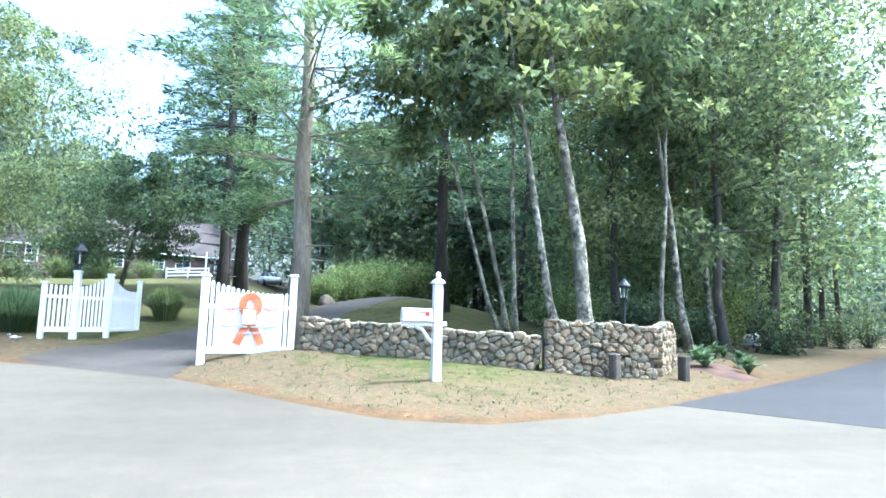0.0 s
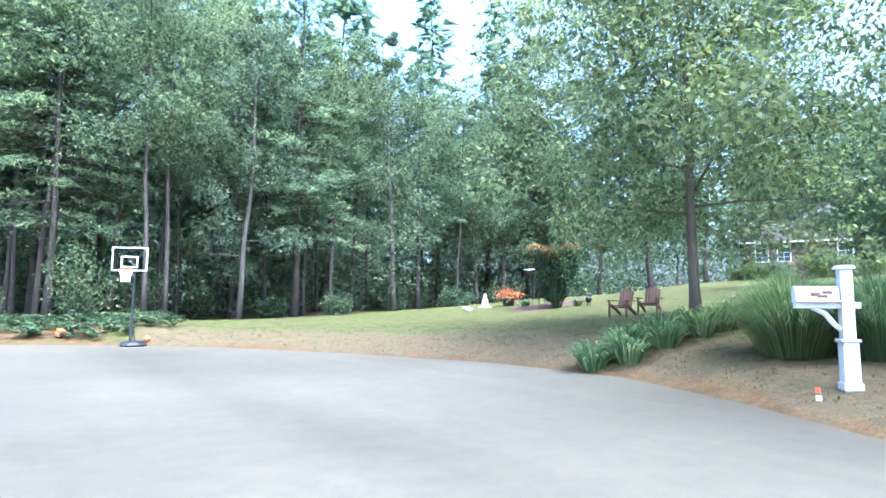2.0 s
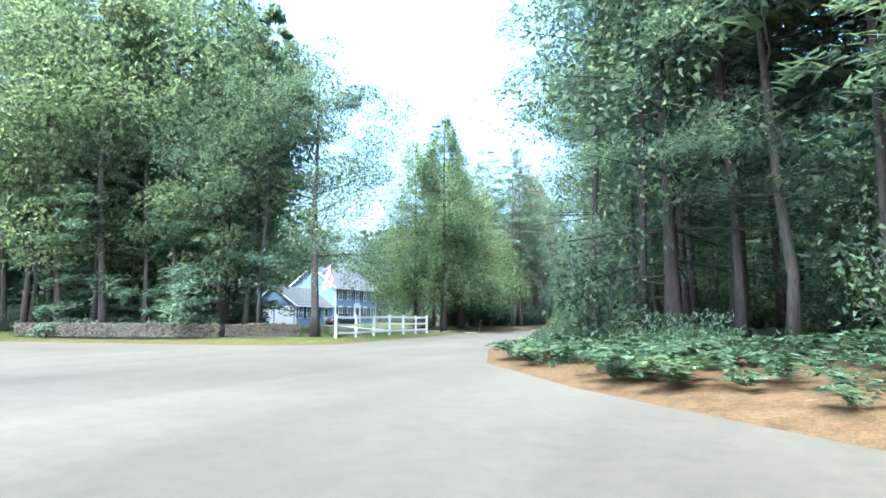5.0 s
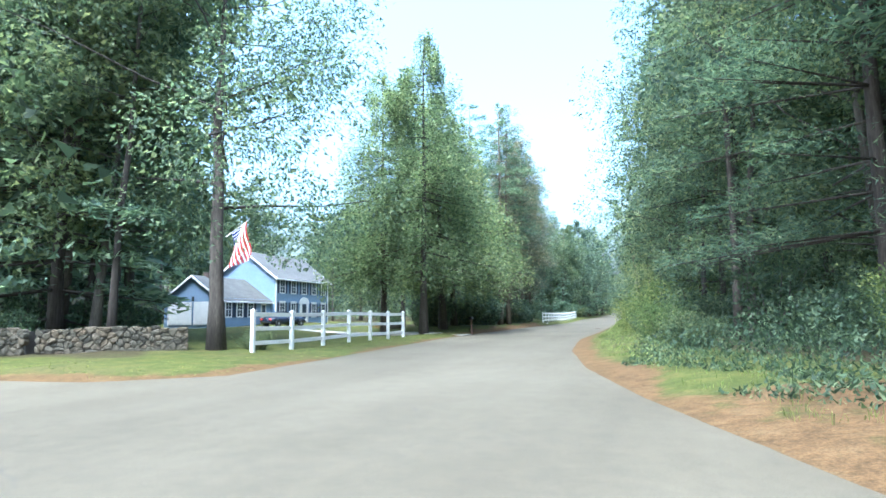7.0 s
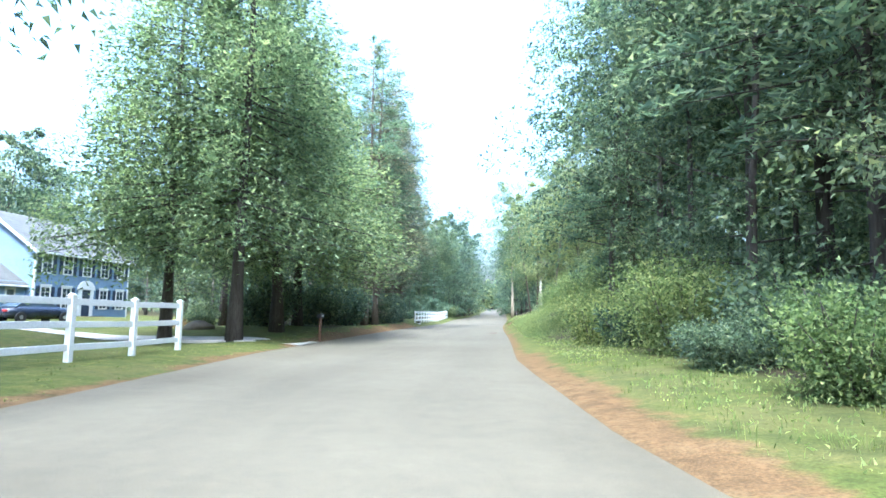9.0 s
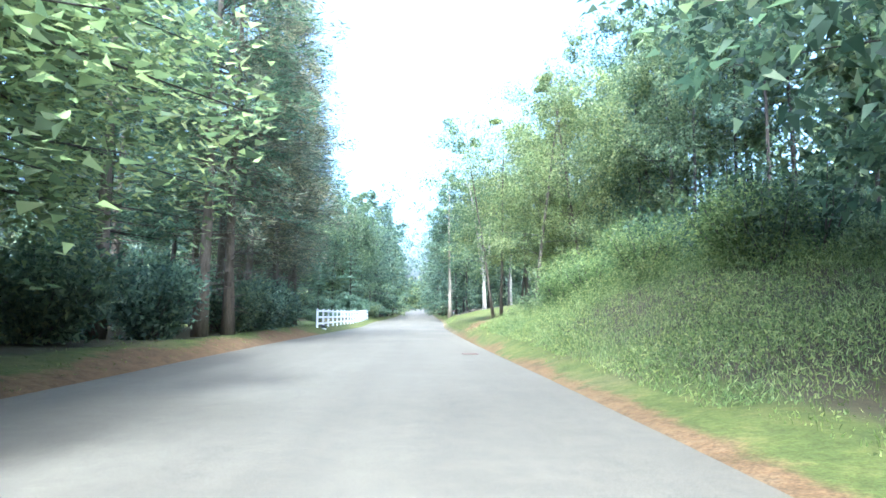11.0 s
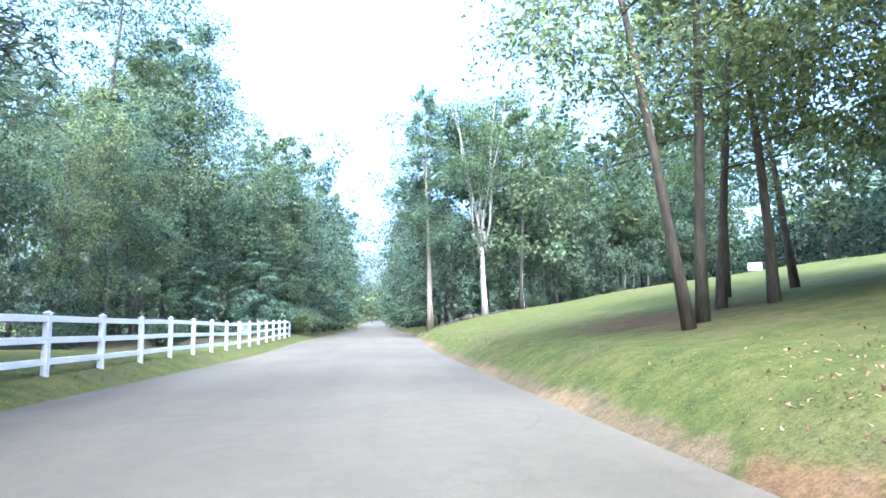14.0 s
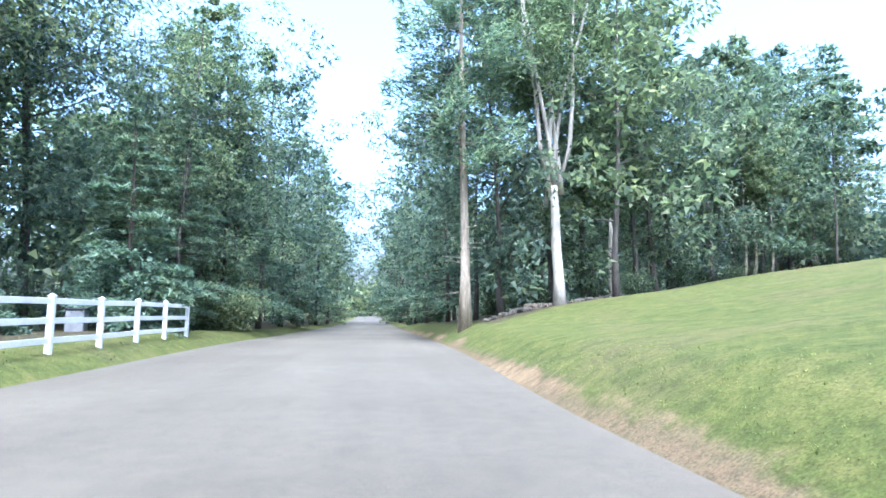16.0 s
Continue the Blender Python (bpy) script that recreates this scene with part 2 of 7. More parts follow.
ASPHALT = asphalt("old_asphalt", (0.082, 0.0705, 0.0475), (0.130, 0.1125, 0.079), (0.052, 0.046, 0.040))
DRIVEWAY = asphalt("patched_driveway", (0.056, 0.047, 0.036), (0.092, 0.078, 0.060), (0.022, 0.02, 0.018))
DRIVE = asphalt("dark_side_road_asphalt", (0.034, 0.033, 0.031), (0.049, 0.047, 0.044), (0.025, 0.025, 0.025))


def ground_mat():
    """Lawn, dry lawn, pine litter and forest floor, laid by a mask that the ground sheet carries."""
    m, nt, b = nodes_of("ground_cover", 0.95, 0, 0.1)
    a = nt.nodes.new("ShaderNodeVertexColor")
    a.layer_name = "cover"
    sep = nt.nodes.new("ShaderNodeSeparateColor")
    link(nt, a.outputs["Color"], sep.inputs[0])
    n1, n2, n3 = noise_fac(nt, 0.35, 5), noise_fac(nt, 2.2, 5), noise_fac(nt, 35, 3)
    n4 = noise_fac(nt, 9.0, 4, 0.7)
    lawn = ramp(nt, n2, [(0.25, (0.044, 0.057, 0.015)), (0.5, (0.075, 0.085, 0.021)), (0.62, (0.098, 0.100, 0.027)), (0.8, (0.116, 0.113, 0.037))])
    dry = ramp(nt, n2, [(0.3, (0.082, 0.064, 0.034)), (0.5, (0.128, 0.094, 0.052)), (0.62, (0.104, 0.086, 0.044)), (0.8, (0.066, 0.077, 0.030))])
    litter = ramp(nt, n2, [(0.25, (0.070, 0.044, 0.021)), (0.55, (0.122, 0.076, 0.036)), (0.8, (0.145, 0.102, 0.054))])
    sand = ramp(nt, n2, [(0.3, (0.135, 0.096, 0.050)), (0.7, (0.21, 0.155, 0.086))])
    floor_ = ramp(nt, n2, [(0.25, (0.034, 0.032, 0.016)), (0.55, (0.061, 0.050, 0.026)), (0.8, (0.053, 0.067, 0.025))])

    def soft(channel, bias):
        mul = nt.nodes.new("ShaderNodeMath")
        mul.operation = "MULTIPLY_ADD"
        link(nt, n2, mul.inputs[0])
        mul.inputs[1].default_value, mul.inputs[2].default_value = bias, -bias * 0.5
        add = nt.nodes.new("ShaderNodeMath")
        add.operation = "ADD"
        add.use_clamp = True
        link(nt, channel, add.inputs[0])
        link(nt, mul.outputs[0], add.inputs[1])
        sm = nt.nodes.new("ShaderNodeMapRange")
        sm.interpolation_type = "SMOOTHSTEP"
        sm.inputs[1].default_value, sm.inputs[2].default_value = 0.3, 0.7
        link(nt, add.outputs[0], sm.inputs[0])
        return sm.outputs[0]
    dryish = ramp(nt, n1, [(0.5, (0, 0, 0)), (0.68, (0.4, 0.4, 0.4))])
    col = mix(nt, dryish, lawn, dry)
    col = mix(nt, soft(sep.outputs[0], 1.1), col, dry)
    col = mix(nt, soft(sep.outputs[2], 0.9), col, floor_)
    col = mix(nt, soft(sep.outputs[1], 1.2), col, litter)
    col = mix(nt, soft(a.outputs["Alpha"], 1.0), col, sand)
    col = mix(nt, 1, col, ramp(nt, n3, [(0.25, (0.5, 0.5, 0.5)), (0.75, (1.15, 1.15, 1.15))]), "MULTIPLY")
    col = mix(nt, 1, col, ramp(nt, n4, [(0.3, (0.68, 0.70, 0.68)), (0.7, (1.14, 1.12, 1.08))]), "MULTIPLY")
    link(nt, col, b.inputs["Base Color"])
    bump(nt, b, n4, 0.7, 0.05)
    return m


GROUND = ground_mat()
WHITE = surface("white_vinyl", (0.64, 0.65, 0.64), (0.74, 0.74, 0.72), 1.5, 30, 0.45, spec=0.4, relief=0.02)
WHITE_OLD = surface("weathered_white_paint", (0.52, 0.52, 0.48), (0.68, 0.67, 0.63), 2.0, 25, 0.6, relief=0.08)
STONE = surface("field_stone", (0.075, 0.068, 0.050), (0.15, 0.135, 0.10), 3.0, 26, 0.9, relief=0.7, vary=0.5, low=0.6)
STONE_TAN = surface("tan_granite", (0.20, 0.162, 0.098), (0.40, 0.335, 0.215), 3.0, 26, 0.9, relief=0.7, vary=0.4, low=0.6)
STONE_PALE = surface("pale_grey_granite", (0.155, 0.143, 0.095), (0.31, 0.285, 0.195), 3.0, 26, 0.9, relief=0.7, vary=0.35, low=0.6)
STONE_DARK = surface("stone_core", (0.06, 0.055, 0.048), (0.10, 0.092, 0.08), 4, 30, 0.95)
BLACK = surface("black_plastic", (0.018, 0.018, 0.02), (0.035, 0.035, 0.038), 5, 60, 0.5, relief=0.05)
IRON = surface("black_iron", (0.02, 0.022, 0.022), (0.045, 0.05, 0.048), 6, 50, 0.55, metal=0.3, relief=0.1)
WOOD_BROWN = surface("stained_wood", (0.10, 0.052, 0.035), (0.19, 0.10, 0.066), 3, 40, 0.7, relief=0.3, stretch=(1, 1, 0.2))
SIDING = surface("blue_clapboard", (0.175, 0.245, 0.345), (0.205, 0.28, 0.385), 0.8, 20, 0.65, relief=0.1)
ROOF_DARK = surface("brown_shingles", (0.055, 0.047, 0.042), (0.095, 0.082, 0.072), 1.0, 18, 0.9, relief=0.5)
ROOF = surface("grey_shingles", (0.085, 0.085, 0.08), (0.125, 0.123, 0.116), 1.0, 18, 0.9, relief=0.5)
BRICKY = surface("brown_brick", (0.105, 0.078, 0.066), (0.17, 0.125, 0.103), 1.2, 25, 0.9, relief=0.5)
SHUTTER = surface("navy_shutters", (0.02, 0.03, 0.06), (0.035, 0.05, 0.085), 3, 30, 0.6, relief=0.1)
ORANGE_PRINT = surface("faded_orange_print", (0.72, 0.24, 0.10), (0.82, 0.33, 0.15), 4, 30, 0.8, relief=0.05)
RUST_IRON = surface("rusty_iron", (0.075, 0.05, 0.038), (0.14, 0.085, 0.06), 8, 50, 0.8, relief=0.3)
ORANGE = surface("orange_plastic", (0.62, 0.10, 0.03), (0.80, 0.17, 0.05), 4, 30, 0.5, relief=0.05)
RED = surface("red_enamel", (0.45, 0.03, 0.03), (0.58, 0.05, 0.04), 4, 30, 0.45, relief=0.03)
BLUE = surface("navy_cloth", (0.02, 0.035, 0.12), (0.035, 0.055, 0.17), 4, 60, 0.85, relief=0.1)
RED_CLOTH = surface("red_cloth", (0.50, 0.035, 0.04), (0.62, 0.06, 0.06), 4, 60, 0.85, relief=0.1)
WHITE_CLOTH = surface("white_cloth", (0.80, 0.79, 0.76), (0.88, 0.87, 0.84), 3, 60, 0.85, relief=0.1)
CONE_MAT = surface("faded_pink_plastic", (0.66, 0.36, 0.34), (0.76, 0.50, 0.46), 4, 30, 0.6)
SKIN_TONE = surface("pale_peach_print", (0.78, 0.58, 0.34), (0.84, 0.66, 0.42), 4, 30, 0.7)
GREY_INK = surface("grey_ink", (0.28, 0.27, 0.27), (0.38, 0.37, 0.36), 4, 30, 0.8)
METAL = surface("galvanised_metal", (0.32, 0.33, 0.34), (0.5, 0.5, 0.5), 3, 40, 0.4, metal=0.8, relief=0.05)
CAR_DARK = surface("dark_blue_car_paint", (0.012, 0.016, 0.03), (0.02, 0.026, 0.045), 2, 30, 0.2, spec=0.6, relief=0)
CAR_WHITE = surface("white_car_paint", (0.72, 0.73, 0.74), (0.80, 0.80, 0.80), 2, 30, 0.25, spec=0.6, relief=0)
TYRE = surface("tyre_rubber", (0.015, 0.015, 0.015), (0.03, 0.03, 0.03), 8, 60, 0.9)
SOIL = surface("bark_mulch", (0.05, 0.03, 0.02), (0.13, 0.075, 0.05), 4, 40, 0.95, relief=0.8)


def glass_mat(name, tint=(0.03, 0.04, 0.05), rough=0.05):
    m, nt, b = nodes_of(name, rough, 0, 0.6)
    link(nt, ramp(nt, noise_fac(nt, 1.5, 2), [(0.3, tint), (0.7, tuple(v * 2 for v in tint))]), b.inputs["Base Color"])
    return m


GLASS_DARK = glass_mat("dark_window_glass")
CLEAR, _nt, _b = nodes_of("clear_glass", 0.03, 0, 0.5)
_b.inputs["Transmission Weight"].default_value, _b.inputs["IOR"].default_value = 1.0, 1.12
_b.inputs["Base Color"].default_value = (0.9, 0.93, 0.93, 1)

# ---- builders ----
def mesh_ob(name, verts, faces, mat, parent=None, label="", smooth=False):
    me = bpy.data.meshes.new(name)
    me.from_pydata([tuple(v) for v in verts], [], [tuple(f) for f in faces])
    me.materials.append(mat)
    if smooth:
        me.shade_smooth()
    ob = new(name, me)
    if parent:
        ob.parent = parent
    if label:
        ob["label"] = label
    return ob


def part(name, bm, mat, parent=None, label="", smooth=False):
    me = bpy.data.meshes.new(name)
    bmesh.ops.recalc_face_normals(bm, faces=bm.faces)
    bm.to_mesh(me)
    bm.free()
    me.materials.append(mat)
    if smooth:
        me.shade_smooth()
    ob = new(name, me)
    if parent:
        ob.parent = parent
    if label:
        ob["label"] = label
    return ob


def thing(name, m, label, category, group="", kind=""):
    ob = new(name)
    ob.empty_display_size = 0.2
    ob.matrix_basis = m
    return tagged(ob, label, category, group, kind)


def at(x, y, rz=0.0, dz=0.0):
    return pose(x, y, gz(x, y) + dz, 0, 0, rz)


def box(bm, x0, x1, y0, y1, z0, z1, bevel=0.0):
    r = bmesh.ops.create_cube(bm, size=1.0)["verts"]
    bmesh.ops.scale(bm, vec=(x1 - x0, y1 - y0, z1 - z0), verts=r)
    bmesh.ops.translate(bm, vec=((x0 + x1) / 2, (y0 + y1) / 2, (z0 + z1) / 2), verts=r)
    if bevel:
        es = list({e for v in r for e in v.link_edges})
        bmesh.ops.bevel(bm, geom=es, offset=bevel, segments=1, affect="EDGES")
    return bm


def boxes(*specs, bevel=0.0):
    bm = bmesh.new()
    for s in specs:
        box(bm, *s, bevel=bevel)
    return bm


def tube(bm, pts, radii, seg=8, cap=True):
    """A tapered tube along points."""
    rings = []
    pts = [Vector(p) for p in pts]
    for i, p in enumerate(pts):
        d = (pts[min(i + 1, len(pts) - 1)] - pts[max(i - 1, 0)]).normalized()
        s = d.cross(Vector((0, 0, 1)) if abs(d.z) < 0.95 else Vector((1, 0, 0))).normalized()
        u = s.cross(d)
        rings.append([bm.verts.new(p + (s * math.cos(a) + u * math.sin(a)) * radii[i]) for a in (2 * math.pi * k / seg for k in range(seg))])
    for a, b in zip(rings, rings[1:]):
        for k in range(seg):
            bm.faces.new((a[k], a[(k + 1) % seg], b[(k + 1) % seg], b[k]))
    if cap:
        bm.faces.new(rings[0][::-1])
        bm.faces.new(rings[-1])
    return bm


def lathe(bm, profile, seg=16, centre=(0, 0, 0)):
    rings = [[bm.verts.new((centre[0] + r * math.cos(2 * math.pi * k / seg), centre[1] + r * math.sin(2 * math.pi * k / seg), centre[2] + z)) for k in range(seg)] for r, z in profile]
    for a, b in zip(rings, rings[1:]):
        for k in range(seg):
            bm.faces.new((a[k], a[(k + 1) % seg], b[(k + 1) % seg], b[k]))
    bm.faces.new(rings[0][::-1])
    bm.faces.new(rings[-1])
    return bm


def leaves_mesh(name, centres, size, aspect, mat, rng, dirs=None, flat=0.0, spread=0.6):
    """Many small pointed leaves or needle sprays in one mesh; dirs: the way each one points."""
    n = len(centres)
    d = rng.normal(size=(n, 3))
    if dirs is not None:
        d = dirs + d * spread
    d /= np.linalg.norm(d, axis=1)[:, None] + 1e-9
    s = rng.normal(size=(n, 3))
    s[:, 2] *= 1 - flat
    s -= d * (s * d).sum(1)[:, None]
    s /= np.linalg.norm(s, axis=1)[:, None] + 1e-9
    L = (size * rng.uniform(0.6, 1.3, n))[:, None]
    W = L * aspect
    nrm = np.cross(d, s)
    p = np.stack([centres - d * L / 2 + s * W / 2, centres + d * L / 2 + nrm * W * 0.2, centres - d * L / 2 - s * W / 2], 1).reshape(-1, 3)
    me = bpy.data.meshes.new(name)
    me.vertices.add(3 * n)
    me.vertices.foreach_set("co", p.astype(np.float32).ravel())
    me.loops.add(3 * n)
    me.loops.foreach_set("vertex_index", np.arange(3 * n, dtype=np.int32))
    me.polygons.add(n)
    me.polygons.foreach_set("loop_start", np.arange(0, 3 * n, 3, dtype=np.int32))
    me.polygons.foreach_set("loop_total", np.full(n, 3, dtype=np.int32))
    me.materials.append(mat)
    me.update()
    me.validate()
    return me


def bent(rng, base, top, k, wob):
    base, top = np.array(base, float), np.array(top, float)
    ts = np.linspace(0, 1, k)
    w = np.cumsum(rng.normal(size=(k, 3)) * wob, axis=0)
    w -= np.outer(ts, w[-1])
    w[:, 2] *= 0.2
    return base + np.outer(ts, top - base) + w


class Kind:
    """Trunk mesh and crown mesh of one kind of tree, shared by all trees of that kind."""
    def __init__(self, trunk, crown):
        self.trunk, self.crown = trunk, crown


def trunk_mesh(name, tubes, mat):
    bm = bmesh.new()
    for pts, rad, seg in tubes:
        tube(bm, pts, rad, seg, seg > 5)
    me = bpy.data.meshes.new(name)
    bm.to_mesh(me)
    bm.free()
    me.materials.append(mat)
    me.shade_smooth()
    return me


def broadleaf(seed, H, base, R, leaves, size, leaf, bark=None, lean=0.3, r0=None, aspect=0.62, limbs=15, shape=1.0):
    """A deciduous tree: bent trunk, rising limbs, leaves clustered round the limbs with gaps between."""
    rng = np.random.default_rng(seed)
    r0 = r0 or H * 0.0065 + 0.04
    tr = bent(rng, (0, 0, -0.3), (rng.normal() * lean, rng.normal() * lean, H * 0.93), 9, H * (0.002 if limbs in (20, 15) else 0.005))
    rad = np.linspace(1, 0.12, 9) * r0
    rad[0] *= 1.35
    tubes = [(tr, rad, 8)]
    cl, dr = [], []
    for i in range(limbs):
        u = base / H + (0.95 - base / H) * ((i + rng.uniform(0, 0.9)) / limbs)
        k = u * 8
        p0 = tr[int(k)] + (tr[min(int(k) + 1, 8)] - tr[int(k)]) * (k % 1)
        a = i * 2.4 + rng.uniform(-0.5, 0.5)
        v = (u - base / H) / (1 - base / H)
        reach = R * (0.55 + 0.45 * math.sin(math.pi * min(1, 0.22 + 0.78 * v) ** shape)) * rng.uniform(0.65, 1.1) * (1.0 if v < 0.8 else 0.6)
        tip = p0 + np.array([math.cos(a) * reach, math.sin(a) * reach, reach * rng.uniform(0.15, 0.7) * (1 if v > 0.15 else 0.2)])
        lp = bent(rng, p0, tip, 4, reach * 0.05)
        tubes.append((lp, np.linspace(0.36, 0.05, 4) * np.interp(k, range(9), rad), 3))
        m = int(leaves / limbs)
        nb = rng.integers(4, 8)
        for j in range(nb):
            c = lp[0] + (lp[-1] - lp[0]) * rng.uniform(0.3, 1.08) + rng.normal(size=3) * reach * 0.16
            q = rng.normal(size=(m // nb, 3))
            q /= np.linalg.norm(q, axis=1)[:, None]
            q *= rng.uniform(0.35, 1, (m // nb, 1)) ** 0.5 * np.array([0.32, 0.32, 0.22]) * reach * rng.uniform(0.7, 1.25)
            cl.append(c + q)
            dr.append(q / (np.linalg.norm(q, axis=1)[:, None] + 1e-6) + np.array([0, 0, -0.35]))
    c, d = np.concatenate(cl), np.concatenate(dr)
    return Kind(trunk_mesh("trunk", tubes, bark or BARK_GREY), leaves_mesh("crown", c, size, aspect, leaf, rng, d, flat=0.3))


def conifer(seed, H, base, R, sprays, size, leaf, bark=None, r0=None, droop=0.15, aspect=0.3, gap=0.62, top=1.0, clump=0.28, dead=0.0, wide=0.0, puff=0.09):
    """A pine, spruce or hemlock: whorls of level boughs, each bough carrying needle sprays."""
    rng = np.random.default_rng(seed)
    r0 = r0 or H * 0.0072 + 0.03
    tr = bent(rng, (0, 0, -0.3), (rng.normal() * 0.25, rng.normal() * 0.25, H), 9, H * 0.003)
    rad = np.linspace(1, 0.06, 9) * r0
    rad[0] *= 1.45
    tubes = [(tr, rad, 9)]
    zs, z = [], base
    while z < H * 0.985:
        zs.append(z)
        z += gap * rng.uniform(0.7, 1.3)
    boughs = []
    for z in zs:
        v = (z - base) / (H - base)
        for j in range(rng.integers(4, 6)):
            a = rng.uniform(0, 6.28)
            prof = (1 - v) ** top if v > wide else 0.75 + 0.25 * v / max(wide, 0.01)
            boughs.append((z, a, R * max(prof, 0.06) * rng.uniform(0.55, 1.12), v))
    tot = sum(b[2] for b in boughs)
    cl, dr = [], []
    for z, a, reach, v in boughs:
        k = np.clip(z / H * 8, 0, 7.99)
        p0 = tr[int(k)] + (tr[int(k) + 1] - tr[int(k)]) * (k % 1)
        out = np.array([math.cos(a), math.sin(a), 0])
        side = np.array([-out[1], out[0], 0])
        lift = (0.28 * v - droop) * reach
        tip = p0 + out * reach + np.array([0, 0, lift])
        mid = (p0 + tip) / 2 + np.array([0, 0, reach * 0.07])
        tubes.append(([p0, tip], np.array([0.3, 0.06]) * min(np.interp(k, range(9), rad), 0.16), 3))
        m = max(4, int(sprays * reach / tot))
        u = rng.uniform(0.22, 1.05, m) ** 0.8
        w = rng.normal(size=m) * reach * clump * (1.15 - u) * 0.9
        c = p0 + np.outer(u, tip - p0) + np.outer(np.sin(u * 3.1) * reach * 0.07, [0, 0, 1]) + np.outer(w, side) + np.outer(rng.normal(size=m) * puff * (0.4 + reach * 0.25), [0, 0, 1])
        cl.append(c)
        dr.append(out * 0.9 + np.outer(np.sign(w) * 0.7, side) + np.outer(np.full(m, 0.12 - droop), [0, 0, 1]))
    for i in range(int(dead)):
        z, a = base * rng.uniform(0.25, 1), rng.uniform(0, 6.28)
        p0 = tr[0] + (tr[-1] - tr[0]) * (z / H)
        ln = rng.uniform(0.5, 1.8)
        tubes.append(([p0, p0 + np.array([math.cos(a) * ln, math.sin(a) * ln, rng.uniform(-0.2, 0.3)])], (0.03, 0.008), 4))
    return Kind(trunk_mesh("trunk", tubes, bark or BARK), leaves_mesh("crown", np.concatenate(cl), size, aspect, leaf, rng, np.concatenate(dr), flat=0.75, spread=0.4))


def bush(seed, H, R, leaves, size, leaf, stems=9, aspect=0.6, low=0.1, bark=None):
    """A many-stemmed shrub with leaves to the ground."""
    rng = np.random.default_rng(seed)
    tubes, cl, dr = [], [], []
    for i in range(stems):
        a, e = i * 2.4 + rng.uniform(-0.4, 0.4), rng.uniform(0.2, 1) ** 0.6
        tip = np.array([math.cos(a) * R * e * 0.85, math.sin(a) * R * e * 0.85, H * (1.05 - 0.45 * e) * rng.uniform(0.75, 1.1)])
        lp = bent(rng, (math.cos(a) * 0.1, math.sin(a) * 0.1, -0.1), tip, 4, H * 0.03)
        tubes.append((lp, np.linspace(0.03, 0.008, 4) * (0.6 + H * 0.25), 3))
        m = leaves // stems
        u = rng.uniform(low, 1.05, m)[:, None]
        q = rng.normal(size=(m, 3)) * np.array([R, R, H * 0.6]) * 0.17
        c = lp[0] + u * (lp[-1] - lp[0]) + q
        c[:, 2] = np.maximum(c[:, 2], 0.04)
        cl.append(c)
        dr.append(q / (np.linalg.norm(q, axis=1)[:, None] + 1e-6) + np.array([0, 0, 0.1]))
    return Kind(trunk_mesh("stems", tubes, bark or BARK_GREY), leaves_mesh("foliage", np.concatenate(cl), size, aspect, leaf, rng, np.concatenate(dr), flat=0.3))


def plant(kind, name, x, y, s=1.0, rz=0.0, label="", category="tree", group="", dz=0.0, lean=(0, 0), zs=None):
    root = new(name)
    root.empty_display_size = 0.3
    root.matrix_basis = pose(x, y, gz(x, y) + dz, lean[0], lean[1]) @ pose(0, 0, 0, 0, 0, rz) @ Matrix.Diagonal((s, s, zs or s, 1))
    tagged(root, label, category, group)
    for nm, me in (("trunk" if category == "tree" else "stem", kind.trunk), ("crown" if category == "tree" else "foliage", kind.crown)):
        o = new(nm, me)
        o.parent = root
    return root


# ---- woods: where trees stand ----
def in_woods(x, y):
    """How many metres inside the woods a spot lies (negative: in the open)."""
    x, y = np.asarray(x, float), np.asarray(y, float)

    def rect(x0, x1, y0, y1):
        return np.minimum(np.minimum(x - x0, x1 - x), np.minimum(y - y0, y1 - y))
    west = np.minimum(rect(-75, -8.5, -84, -63), (5.0 - 0.95 * (y + 97.4)) - x)          # behind the dry-stone wall
    behind_house = rect(-95, -50, -60, 60)
    pines = rect(-17, -8.0, -47, -19)
    field_edge = np.minimum(rect(-75, -9, -19, 40), -(x + 19 - 0.28 * (y + 15)))
    west_far = rect(-60, -9.0, 28, 300)
    birches = np.minimum(np.minimum(rect(24, 110, -215, -138.5), edge_distance(x, y) - 4.0), np.where(y > -146, x - 26.5, 9.0))
    drive_side = rect(66, 120, -141, -124)
    hoop = np.minimum(rect(5, 110, -104, -40), (y + 104.5) - 0.22 * (x - 19))
    bank = rect(11.5, 75, -62, -16)
    hill_top = rect(52, 95, -20, 90)
    east_far = np.minimum(rect(4.5, 90, 26, 300), (y - 25.5) - 0.62 * (x - 4))
    south = rect(14, 130, -265, -152)
    road_end = rect(-70, 70, 302, 345)
    lawn_back = rect(96, 125, -130, -70)
    w = np.maximum.reduce([west, behind_house, pines, field_edge, west_far, birches, drive_side, hoop, bank, hill_top, east_far, lawn_back, south, road_end])
    return np.minimum(w, edge_distance(x, y) - np.where((x > 3) & (y > -108) & (y < -56), 3.6, 2.2))


# ---- the ground sheet, the road, the driveway ----
def glade(x, y):
    """The open lawn behind the stone wall, south of the driveway."""
    drive = (x > 36) & (x < 58) & (np.abs(y + 137.7 + (x - 36.7) * 0.72) < 3.0)
    return ((x > 25.5) & (x < 58) & (y > -146.8 - 0.12 * (x - 25.5)) & (y < -137.5)) | drive


